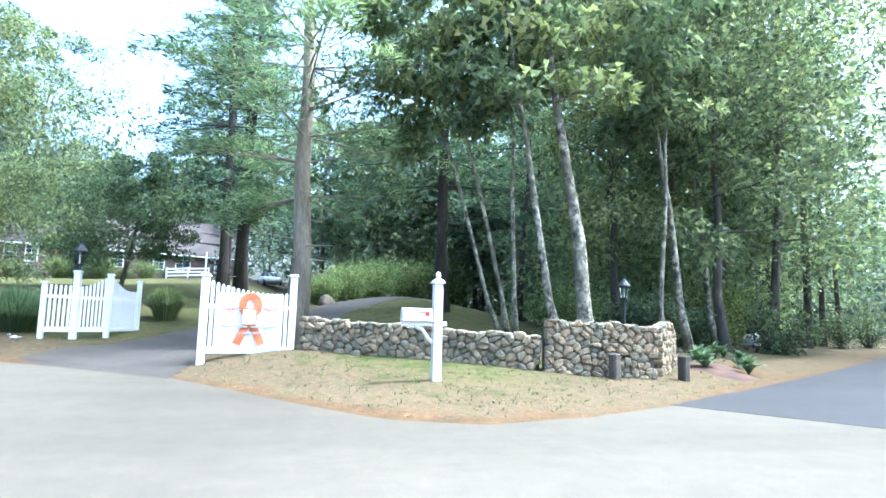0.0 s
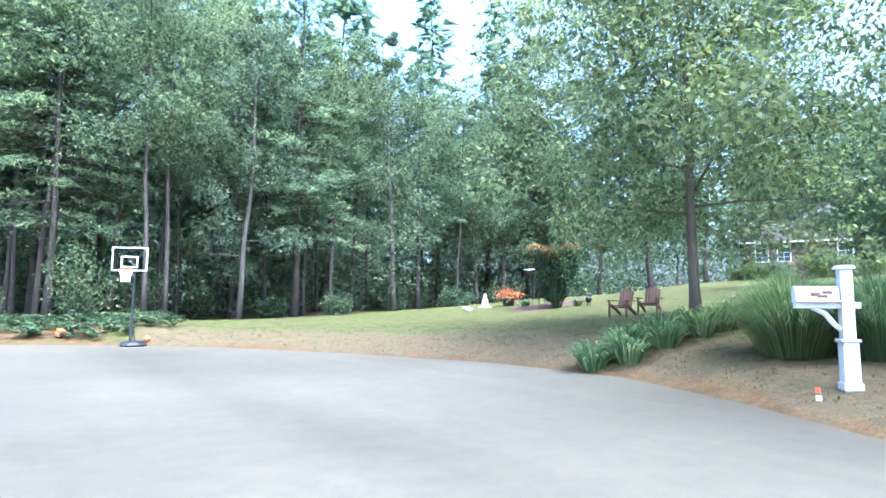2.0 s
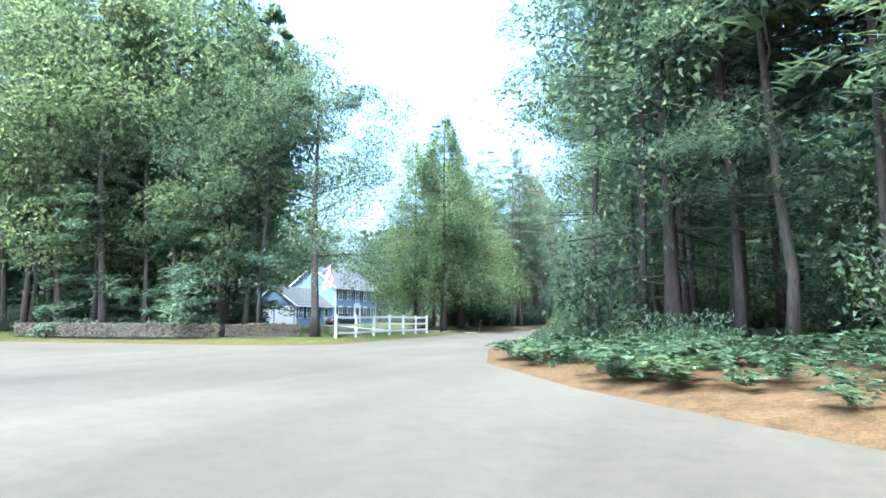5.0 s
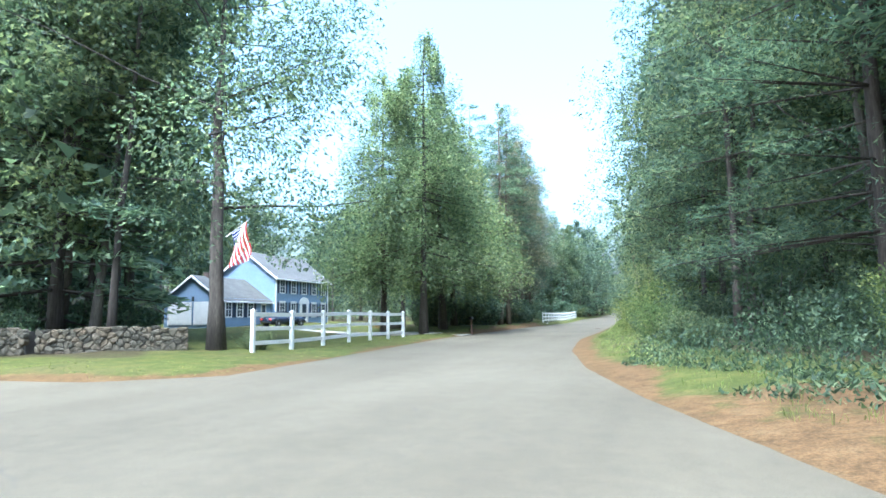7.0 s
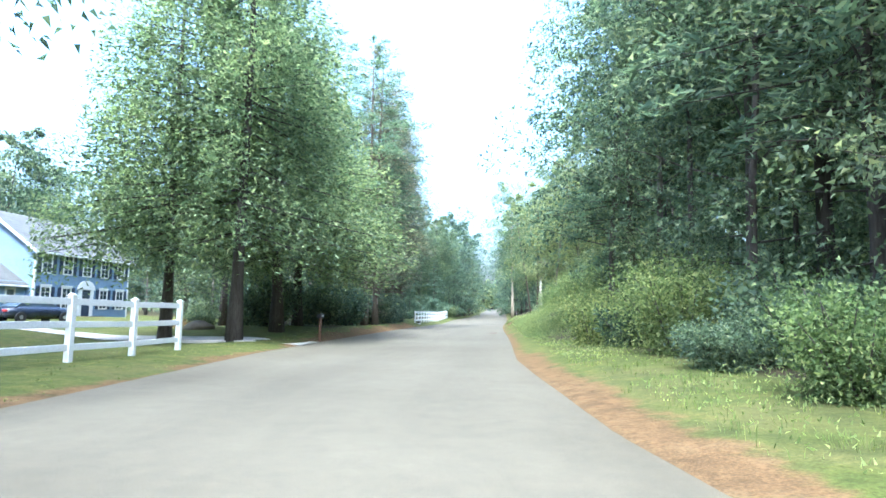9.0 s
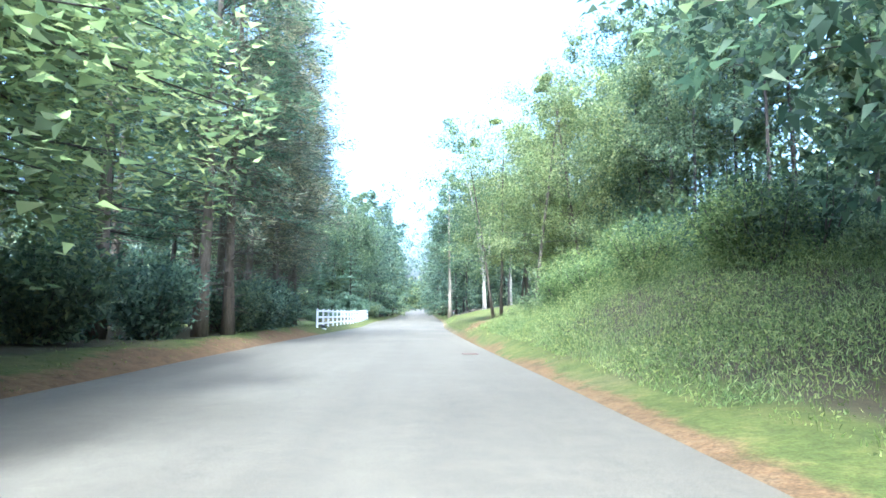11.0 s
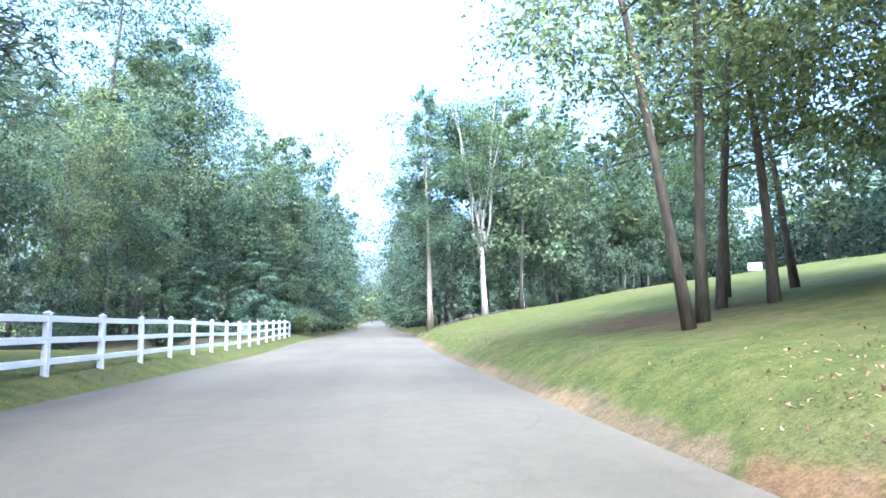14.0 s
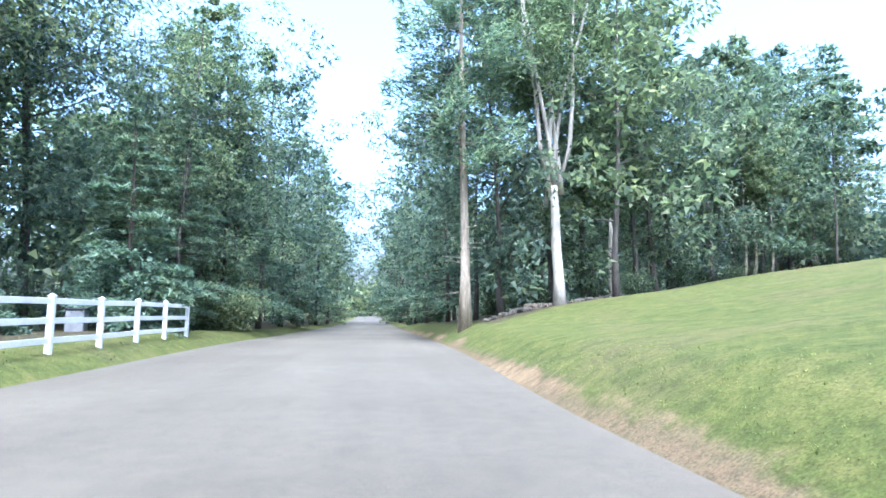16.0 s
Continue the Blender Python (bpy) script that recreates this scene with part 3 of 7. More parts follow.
def spaced(near0, near1, step, lo, hi):
    v = list(np.arange(near0, near1 + 1e-6, step))
    k = step
    while v[-1] < hi:
        k *= 1.22
        v.append(v[-1] + k)
    k = step
    while v[0] > lo:
        k *= 1.22
        v.insert(0, v[0] - k)
    return np.array(v)


def grid_faces(nx, ny):
    i = np.arange(nx - 1)[None, :] + np.arange(ny - 1)[:, None] * nx
    return np.stack([i, i + 1, i + 1 + nx, i + nx], -1).reshape(-1, 4)


gx, gy = spaced(-14, 36, 0.5, -1800, 1800), spaced(-152, 40, 0.5, -1800, 1800)
GX, GY = np.meshgrid(gx, gy)
GZ = ground_z(GX, GY)
gm = bpy.data.meshes.new("ground")
gm.from_pydata(np.stack([GX, GY, GZ], -1).reshape(-1, 3).tolist(), [], grid_faces(len(gx), len(gy)).tolist())
gm.materials.append(GROUND)
gm.shade_smooth()
D, WD = edge_distance(GX, GY), in_woods(GX, GY)
wob = 0.35 * np.sin(GX * 1.3 + GY * 0.9) + 0.3 * np.sin(GX * 0.47 - GY * 0.8)
dry = np.clip(1 - D / np.where(GY < -134, 7.0, 3.4), 0, 1) * ((GY < -104) & (GX > 0)) * np.where(GY < -134, 0.85, 0.6) + 0.42 * ((GY < -104) & (GX > 22))
east_side = GX > np.interp(GY, MID[:, 1], MID[:, 0])
litter = np.clip((np.where(GY > -64, np.where(east_side, 0.30, 1.3), 0.95) + wob * 0.6 - D) / 0.7, 0, 1) * np.where(east_side, (GY < -36) & (GY > -106), ((GY > -58) & (GY < -22)) | (GY < -84)) * 0.95
litter = np.maximum(litter, np.clip((0.35 + 0.3 * wob - D) / 0.3, 0, 1) * np.where(GY < -20, 0.8, 0.25))
dry = np.maximum(dry, np.clip((0.30 + 0.25 * wob - D) / 0.25, 0, 1) * (GY >= -20) * east_side)
litter = np.maximum(litter, 0.9 * np.exp(-(((GX - 4.8) / 2.0) ** 2 + ((GY + 23.2) / 3.0) ** 2)))
litter = np.maximum(litter, 0.45 * np.exp(-(((GX - 6.5) / 3.2) ** 2 + ((GY + 12.5) / 6.5) ** 2)))
litter = np.maximum(litter, 0.8 * np.exp(-(((GX - 7.2) / 2.6) ** 2 + ((GY + 9.5) / 3.5) ** 2)))
litter = np.maximum(litter, 0.75 * np.exp(-(((GX - 27.5) / 5) ** 2 + ((GY + 134.5) / 2.6) ** 2)))
litter = np.maximum(litter, 0.8 * np.exp(-(((GX - 23.4) / 2.6) ** 2 + ((GY + 149.0) / 2.2) ** 2)))
floor_mask = np.clip((WD + 1.2) / 1.6, 0, 1) * np.where(glade(GX, GY), 0.15, 1.0)
fern_edge = np.clip(1.4 - np.abs(D - 2.2) / 2.6, 0, 1) * ((GX > 6.5) & (GX < 21.5) & (GY < -88) & (GY > -108)) * east_side
litter = np.maximum(litter, 0.75 * fern_edge)
sand_edge = np.clip((0.26 + 0.2 * wob - np.abs(D - 0.05)) / 0.3, 0, 1) * east_side * np.where(GY > -17, 1.0, np.where(GY < -128, 0.42, 0.0))
cov = np.stack([dry, litter, floor_mask, sand_edge], -1)
ca = gm.color_attributes.new("cover", "FLOAT_COLOR", "POINT")
ca.data.foreach_set("color", np.clip(cov, 0, 1).astype(np.float32).ravel())
ground = tagged(new("ground", gm), "dry summer lawn, pine litter and woodland floor", "ground", kind="structure")


def sheet(name, outline, mat, label, thick=0.10, lift=0.0, zf=None):
    """A paved sheet with thin sides, following the road's rise."""
    bm = bmesh.new()
    top = [bm.verts.new((x, y, (zf(x, y) if zf else float(road_z(y))) + lift)) for x, y in outline]
    f = bm.faces.new(top)
    r = bmesh.ops.triangulate(bm, faces=[f])
    low = [bm.verts.new((v.co.x, v.co.y, v.co.z - thick)) for v in top]
    for i in range(len(top)):
        j = (i + 1) % len(top)
        bm.faces.new((top[i], low[i], low[j], top[j]))
    return tagged(part(name, bm, mat), label, name, kind="structure")


def smooth_line(pts, step, rng, jag):
    out = []
    for (ax, ay), (bx, by) in zip(pts, pts[1:]):
        n = max(1, int(math.hypot(bx - ax, by - ay) / step))
        for k in range(n):
            out.append((ax + (bx - ax) * k / n + rng.normal() * jag, ay + (by - ay) * k / n + rng.normal() * jag))
    return out + [pts[-1]]


_r = np.random.default_rng(5)
near_e = smooth_line([p for p in EAST if p[1] <= 60], 0.7, _r, 0.035)
near_w = smooth_line([p for p in WEST if p[1] <= 60], 0.7, _r, 0.035)
# the straight part, in short lengths that follow the rise of the road
ys = np.concatenate([np.arange(-60, 60, 1.0), np.arange(60, 301, 10.0)])
ex = np.interp(ys, [p[1] for p in EAST[-12:]], [p[0] for p in EAST[-12:]])
wx = np.interp(ys, [p[1] for p in WEST[10::-1]], [p[0] for p in WEST[10::-1]])
rows = []
for i, y in enumerate(ys):
    for k in range(7):
        x = wx[i] + (ex[i] - wx[i]) * k / 6 + (_r.normal() * 0.035 if k in (0, 6) else 0)
        rows.append((x, y, road_z(y) + 0.003 + 0.02 * (1 - (k / 3 - 1) ** 2) * min(1.0, (y + 60) / 9)))
n = len(rows)
faces = grid_faces(7, len(ys)).tolist()
for i in range(len(ys) - 1):
    for k, flip in ((0, False), (6, True)):
        a, b = i * 7 + k, (i + 1) * 7 + k
        rows += [(rows[a][0], rows[a][1], rows[a][2] - 0.1), (rows[b][0], rows[b][1], rows[b][2] - 0.1)]
        m = len(rows)
        faces.append((a, b, m - 1, m - 2) if not flip else (b, a, m - 2, m - 1))
road = tagged(mesh_ob("road", rows, faces, ASPHALT, smooth=False), "sun-bleached grey asphalt road without markings", "road", kind="structure")
cross = [p for p in near_e if p[1] <= -60] + [(float(np.interp(-60, [p[1] for p in EAST[-12:]], [p[0] for p in EAST[-12:]])), -59.6),
         (float(np.interp(-60, [p[1] for p in WEST[10::-1]], [p[0] for p in WEST[10::-1]])), -59.6)] + [p for p in near_w if p[1] < -60]
sheet("road_junction", cross, ASPHALT, "wide pale asphalt junction with fine cracks")
# the darker side road and the driveway through the gate
side = [(17.6, -144.8), (20.3, -148.3), (23.5, -152.3), (28, -157.7), (38.4, -169.6), (44.8, -178.1), (53.8, -196.8), (42.2, -200.8), (33.1, -178.9), (24.6, -166.4), (11.2, -152.8), (13, -148.6)]
sheet("side_road", side, DRIVE, "darker bluish asphalt side road", lift=0.005)
dn = [(24.5, -131.95), (25.8, -132.55), (29.2, -133.2), (33, -134.0), (38, -136.0), (43, -139.4), (48, -143), (54, -147)]
ds = [(20.95, -136.4), (24.4, -136.9), (27, -136.9), (31.5, -137.5), (35.5, -139.6), (40, -142.8), (45, -146.5), (51, -150.6)]
dv, df = [], []
DN, DS, ROWS = np.array(dn), np.array(ds), 70
for i in range(ROWS + 1):
    u = (i / ROWS) ** 1.7 * 7
    a, b = (np.array([np.interp(u, range(8), q[:, c]) for c in (0, 1)]) for q in (DN, DS))
    for k in range(9):
        x, y = a + (b - a) * k / 8 + _r.normal(size=2) * (0.04 if k in (0, 8) else 0)
        r_ = min(1, u / 0.12)
        dv.append((x, y, (max(gz(x, y), 0.0) + (0.004 if k in (0, 8) else 0.03)) * r_ + 0.004))
df = grid_faces(9, ROWS + 1).tolist()
for i in range(ROWS):
    for k in (0, 8):
        a, b = i * 9 + k, (i + 1) * 9 + k
        dv += [(dv[a][0], dv[a][1], dv[a][2] - 0.3), (dv[b][0], dv[b][1], dv[b][2] - 0.3)]
        df.append((a, b, len(dv) - 1, len(dv) - 2))
tagged(mesh_ob("driveway", dv, df, DRIVEWAY), "worn dark asphalt driveway passing between white gates", "driveway", kind="structure")
# ---- kinds of trees and shrubs ----
WOOD_BROAD = [broadleaf(11 + i, 19 + 1.5 * (i % 3), 5.5 + i % 2, 5.0, 1150, 0.85, (LEAF, LEAF_DARK, LEAF_LIGHT, LEAF)[i % 4], lean=0.9, limbs=18) for i in range(4)]
WOOD_SLIM = [broadleaf(31 + i, 20, 9.5, 3.4, 2000, 0.55, LEAF, lean=0.4, r0=0.13, bark=BARK) for i in range(2)]
WOOD_PINE = [conifer(41 + i, 22 + 1.5 * i, 7.5 - i, 4.8, 1200, 1.0, NEEDLE, dead=8, wide=0.3, top=0.65, aspect=0.4) for i in range(3)]
WOOD_LOWPINE = [conifer(51 + i, 17 + 2 * i, 1.0, 4.6, 1300, 1.0, (NEEDLE, SPRUCE)[i % 2], top=0.8, dead=0, aspect=0.42) for i in range(2)]
MID_BROAD = [broadleaf(13 + i, 19 + 1.5 * (i % 3), 4.5 + i % 2, 5.0, 3900, 0.46, (LEAF, LEAF_DARK, LEAF_LIGHT)[i], lean=0.9, limbs=22) for i in range(3)]
MID_PINE = [conifer(43 + i, 22 + 1.5 * i, 6.5 - i, 4.8, 3900, 0.62, NEEDLE, dead=8, wide=0.3, top=0.65, aspect=0.34) for i in range(2)]
ROW_BROAD = broadleaf(19, 18, 2.4, 4.6, 30000, 0.13, LEAF, lean=0.9, limbs=32)
FAR_BROAD = [broadleaf(18 + i, 19, 2.6, 4.8, 7000, 0.33, (LEAF_DARK, LEAF)[i], lean=0.9, limbs=26) for i in range(2)]
EDGE_BROAD = [broadleaf(15 + i, 18 + 2 * i, 3.8, 4.8, 16500, 0.20, (LEAF, LEAF_LIGHT, LEAF_DARK)[i], lean=0.9, limbs=26) for i in range(3)]
EDGE_PINE = [conifer(45 + i, 22 + 2 * i, 5.0, 5.0, 12000, 0.39, NEEDLE, dead=10, wide=0.3, top=0.65, aspect=0.24) for i in range(2)]
EDGE_SLIM = [broadleaf(35 + i, 20, 8.5, 3.6, 10000, 0.185, (LEAF, LEAF_DARK)[i], BARK, lean=0.4, r0=0.13, limbs=20) for i in range(2)]
EDGE_LOW = [conifer(55 + i, 17 + 2 * i, 1.0, 4.6, 11500, 0.40, (NEEDLE, SPRUCE)[i], top=0.8, aspect=0.26) for i in range(2)]
ROAD_PINE = [conifer(47 + i, 24, (4.6, 6.4)[i], (4.6, 5.2)[i], (12500, 9000)[i], (0.34, 0.40)[i], (NEEDLE_BROWN, SPRUCE)[i], BARK_BROWN, r0=(0.22, 0.25)[i], dead=30, wide=0.55, top=0.40, gap=(0.7, 1.0)[i], aspect=0.2, puff=(0.26, 0.12)[i]) for i in range(2)]
SPRUCE_K = conifer(61, 9, 0.4, 2.9, 12000, 0.26, SPRUCE, droop=0.2, gap=0.42, top=0.95, aspect=0.36)
NEAR_BROAD = broadleaf(71, 11.5, 2.9, 5.6, 46000, 0.16, LEAF_LIGHT, BARK_BROWN, lean=0.4, r0=0.15, limbs=32)
APPLE = broadleaf(72, 7.8, 2.5, 4.0, 20000, 0.18, LEAF_LIGHT, BARK_GREY, lean=1.4, r0=0.14, limbs=20)
CEDAR = [conifer(81 + i, 17, 3.7, 6.3, 46000, 0.19, (LEAF_LIGHT, BANK_LEAF)[i], BARK, r0=0.27, droop=0.22, aspect=0.5, gap=0.5, top=0.66, clump=0.40, wide=0.14, puff=0.42) for i in range(2)]
BANK_TREE = [broadleaf(95 + i, 15 + i, 4.0, 4.2, 17000, 0.13, BANK_LEAF, BARK_BROWN, lean=1.0, r0=0.12, limbs=20) for i in range(3)]


def forked_tree(seed, H, split, limbs, leaves, size, leaf, bark):
    """A tall trunk that divides into long rising limbs, with leaves round the upper limbs."""
    rng = np.random.default_rng(seed)
    tr = bent(rng, (0, 0, -0.3), (0.25, 0.1, split), 5, 0.05)
    tubes, cl, dr = [(tr, np.array([0.40, 0.29, 0.26, 0.24, 0.20]), 9)], [], []
    for i in range(limbs):
        a = i * 2.2 + rng.uniform(-0.3, 0.3)
        top = np.array([math.cos(a) * rng.uniform(1.6, 3.4), math.sin(a) * rng.uniform(1.6, 3.4), H * rng.uniform(0.86, 1.0)])
        p0 = tr[-1] - np.array([0, 0, rng.uniform(0.0, 1.2)])
        lp = bent(rng, p0, top, 6, 0.22)
        tubes.append((lp, np.linspace(0.15, 0.02, 6), 6))
        for j in range(7):
            u = rng.uniform(0.34, 1.0)
            q0 = p0 + (top - p0) * u
            b = rng.uniform(0, 6.28)
            tip = q0 + np.array([math.cos(b), math.sin(b), 0.5]) * rng.uniform(0.9, 2.0)
            tubes.append(([q0, tip], (0.035, 0.008), 4))
            m = leaves // (limbs * 7)
            q = rng.normal(size=(m, 3)) * np.array([0.75, 0.75, 0.55])
            cl.append(tip + q)
            dr.append(q + np.array([0, 0, -0.3]))
    return Kind(trunk_mesh("trunk", tubes, bark), leaves_mesh("crown", np.concatenate(cl), size, 0.6, leaf, rng, np.concatenate(dr), flat=0.3))


FORKED = forked_tree(101, 22, 6.4, 7, 17000, 0.22, LEAF_LIGHT, PALE_BARK)
OAK = broadleaf(91, 18, 5.4, 7.2, 34000, 0.145, LEAF, BARK, lean=1.0, r0=0.30, limbs=14)
BIG_PINE = [conifer(105 + i, 25, 8.0 - 2 * i, 5.6, 12000, 0.40, (NEEDLE_LIGHT, NEEDLE)[i], (BARK_GREY, BARK)[i % 2], r0=0.29, dead=16, wide=0.4, top=0.6, gap=1.0, aspect=0.2) for i in range(2)]
PALE_PINE = conifer(109, 25, 8.5, 4.4, 15000, 0.40, NEEDLE, BARK_LIT, r0=0.28, dead=16, wide=0.5, top=0.5, gap=0.8, aspect=0.26, puff=0.3)
GREY_PINE = conifer(108, 24, 5.2, 7.6, 34000, 0.34, NEEDLE_LIGHT, BARK_LIT, r0=0.36, dead=12, wide=0.4, top=0.6, gap=1.0, aspect=0.16, droop=0.05)
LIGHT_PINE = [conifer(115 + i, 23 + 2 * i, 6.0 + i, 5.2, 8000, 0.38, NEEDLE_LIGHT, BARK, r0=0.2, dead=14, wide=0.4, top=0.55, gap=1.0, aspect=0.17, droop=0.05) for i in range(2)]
HANG_PINE = conifer(118, 21, 2.8, 6.0, 34000, 0.22, NEEDLE, BARK, r0=0.22, dead=8, wide=0.35, top=0.6, gap=0.85, aspect=0.16, droop=0.12, puff=0.14)
BIRCH_TREE = [broadleaf(111 + i, 14, 7.5, 2.8, 3200, 0.28, LEAF_LIGHT, BIRCH, lean=0.25, r0=(0.085, 0.22, 0.14)[i], limbs=10) for i in range(3)]
# undergrowth takes the darkened leaf, woodland shade in its colour
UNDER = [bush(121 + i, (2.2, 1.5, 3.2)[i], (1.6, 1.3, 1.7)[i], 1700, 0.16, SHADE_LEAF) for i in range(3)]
NEAR_BUSH = [bush(131 + i, (2.6, 1.7)[i], (2.0, 1.6)[i], 9500, 0.115, (SUN_LEAF, LEAF)[i], stems=20) for i in range(2)]
DARK_BUSH = [bush(141 + i, 3.0, 1.9, 5200, 0.20, LEAF_DARK, stems=14, low=0.2) for i in range(2)]


def fern_mesh(seed):
    rng = np.random.default_rng(seed)
    c, d = [], []
    for i in range(11):
        a, L = rng.uniform(0, 6.28), rng.uniform(0.45, 0.8)
        for u in np.linspace(0.15, 1, 11):
            p = np.array([math.cos(a) * u * L, math.sin(a) * u * L, 0.55 * L * math.sin(u * 2.2)])
            for s in (-1, 1):
                q = np.array([-math.sin(a), math.cos(a), -0.1]) * s
                w = 0.17 * (1.1 - u)
                c.append(p + q * w * 0.6)
                d.append(q + np.array([math.cos(a), math.sin(a), 0]) * 0.4)
    return leaves_mesh("fronds", np.array(c), 0.17, 0.42, FERN, rng, np.array(d), flat=0.6, spread=0.12)


FERNS = [fern_mesh(151 + i) for i in range(2)]

# ---- the single trees that stand out ----
def tree(kind, x, y, s, rz, label, name="tree", group="", lean=(0, 0), zs=None):
    return plant(kind, name, x, y, s, rz, label, "tree", group, lean=lean, zs=zs)


tree(NEAR_BROAD, 32.0, -124.7, 1.0, 20, "round green lawn tree with a dark leaning trunk", "lawn_tree")
tree(APPLE, 42.5, -127.6, 1.05, 140, "spreading old fruit tree with leaning double trunk", "fruit_tree")
tree(APPLE, 51, -122, 1.1, 10, "low spreading tree in front of the brick house", "fruit_tree")
tree(BIG_PINE[1], 35.6, -143.8, 1.0, 250, "tall dark-trunked pine on the grass behind the stone wall", "pine_tree")
for x, y, k, s in ((49.5, -153, 1, 1.05), (60, -151, 0, 1.1), (55, -155, 1, 1.1), (63, -142, 0, 1.0)):
    tree(EDGE_PINE[k], x, y, s, x * 29, "tall dark pine at the far side of the grass", "pine_tree", "pines beyond the grass")
for x, y, s in ((56, -141.5, 1.3), (59, -144.5, 1.5), (53.5, -139.5, 1.1), (61, -148, 1.5), (49.5, -137.8, 0.9)):
    plant(NEAR_BUSH[0], "sunny_bush", x, y, s, x * 40, "sunlit light green bush beyond the driveway", "shrub", "bushes beyond the driveway")
tree(GREY_PINE, 29.3, -137.9, 1.0, 0, "tall white pine with a pale grey trunk beside the driveway", "pine_tree")
for x, y, s in ((42.6, -132.8, 1.0), (46.8, -133.2, 1.05), (48.6, -132.6, 0.95), (52.4, -131.0, 1.0)):
    tree(BIG_PINE[1], x, y, s, x * 37, "tall dark pine with drooping boughs beside the driveway", "pine_tree", "pines by the driveway")
for i, (x, y, s, rz, le, k) in enumerate(((24.3, -146.2, 1.0, 200, (-7, 0), 1), (24.4, -145.5, 0.95, 40, (-7, 2), 2), (26.6, -144.5, 0.9, 80, (-18, 0), 0), (26.8, -144.6, 1.0, 300, (-12, 2), 0),
                                          (26.6, -144.9, 1.0, 130, (-2, -2), 0), (25.8, -149.2, 1.0, 10, (0, -1), 0), (26.6, -150.6, 1.0, 70, (-5, 2), 2), (31, -154.4, 1.0, 70, (-4, 2), 2), (36, -160.2, 1.0, 70, (-3, 2), 0))):
    tree(BIRCH_TREE[k], x, y, s, rz, "leaning birch with white and grey peeling bark", "birch_tree", "birches by the stone wall", le)
tree(OAK, -8.2, -79.75, 1.0, 60, "big oak with a thick dark trunk at the fence's end", "oak_tree")
tree(CEDAR[0], -7.6, -60.8, 0.95, 0, "dense dark conical tree beside the house driveway", "evergreen_tree", "dense evergreens", zs=1.2)
tree(CEDAR[1], -10.7, -60.4, 0.8, 90, "dense dark conical tree beside the white fence", "evergreen_tree", "dense evergreens", zs=1.1)
tree(CEDAR[1], -8.6, -53.8, 1.1, 200, "dense dark conical tree at the road's edge", "evergreen_tree", "dense evergreens")
tree(CEDAR[0], -9.8, -47.5, 1.02, 150, "dense dark conical tree at the road's edge", "evergreen_tree", "dense evergreens")
for x, y, s, k in ((-8.6, -35.6, 1.0, 1), (-7.9, -33.3, 1.02, 0), (-9.6, -30.5, 0.95, 1), (-9.0, -20.8, 1.0, 0), (-9.4, -26.2, 1.0, 0), (-13, -24, 0.95, 1), (-10.4, -39.5, 0.95, 1), (-14.5, -30, 1.0, 0), (-8.4, -23.4, 0.95, 0), (-8.2, -18.9, 0.9, 0), (-11.4, -21.8, 1.0, 0), (-10.6, -17.6, 0.95, 0), (-9.7, -14.7, 1.0, 0), (-11.2, -12.6, 1.05, 0)):
    tree(ROAD_PINE[k], x, y, s, x * 51, "tall roadside pine with bare lower trunk", "pine_tree", "roadside pines")
for x, y, s, k, le in ((5.75, -13.7, 1.0, 2, (0, -4)), (6.4, -13.0, 1.05, 1, (0, 2)), (8.4, -10.5, 1.0, 2, (2, 3)), (8.5, -12.3, 1.0, 0, (-1, 1)), (7.4, -21.6, 1.1, 2, (0, 4)),
                       (10.9, -16.4, 1.1, 0, (0, -3)), (13.2, -3.0, 1.1, 1, (0, 3)), (14.8, -4.6, 1.15, 2, (2, -2)), (10.8, -21.4, 1.0, 1, (0, -5)), (10.6, -18.9, 1.0, 2, (2, 2))):
    tree(BANK_TREE[k], x, y, s, x * 77, "slender light-green tree on the grassy bank", "bank_tree", "trees on the bank", le)
tree(PALE_PINE, 4.2, 28.0, 0.92, 30, "tall ragged pine with a pale scarred trunk at the road", "pine_tree")
tree(FORKED, 9.5, 30.3, 1.0, 70, "tall forked tree with a pale trunk at the lawn's edge", "forked_tree")
snag = thing("dead_trunk", at(14.2, 34.6), "broken pale dead trunk at the lawn's edge", "dead tree")
part("trunk", tube(bmesh.new(), [(0, 0, -0.3), (0.03, 0, 0.5), (-0.04, 0.02, 2.2), (0.05, 0, 3.9), (0.02, 0.03, 4.9)], [0.27, 0.20, 0.17, 0.14, 0.05], 9), PALE_BARK, snag, smooth=True)
part("branch_stub", tube(bmesh.new(), [(0.0, 0, 3.2), (0.35, 0.1, 3.6), (0.5, 0.1, 3.7)], [0.05, 0.035, 0.015], 6), PALE_BARK, snag)
tree(HANG_PINE, 13.4, -92.6, 1.0, 20, "dark pine with long level boughs at the road's bend", "pine_tree", "pines at the bend")
tree(HANG_PINE, 11.2, -82.0, 0.95, 140, "dark pine with long level boughs at the road's bend", "pine_tree", "pines at the bend")
for x, y in ((29, 44), (30.5, 45), (33, 46.5)):
    tree(BIRCH_TREE[2], x, y, 1.0, x * 9, "thin pale-stemmed tree at the top of the lawn", "young_tree", "thin trees on the lawn")
tree(SPRUCE_K, -9.9, 25.6, 1.18, 0, "young blue-green spruce beyond the white fence", "spruce_tree", "young spruces")
tree(SPRUCE_K, -13.4, 19.5, 0.95, 80, "young blue-green spruce beyond the white fence", "spruce_tree", "young spruces")
tree(EDGE_LOW[0], -10.2, 32.6, 0.72, 170, "feathery young pine beyond the end of the white fence", "pine_tree")
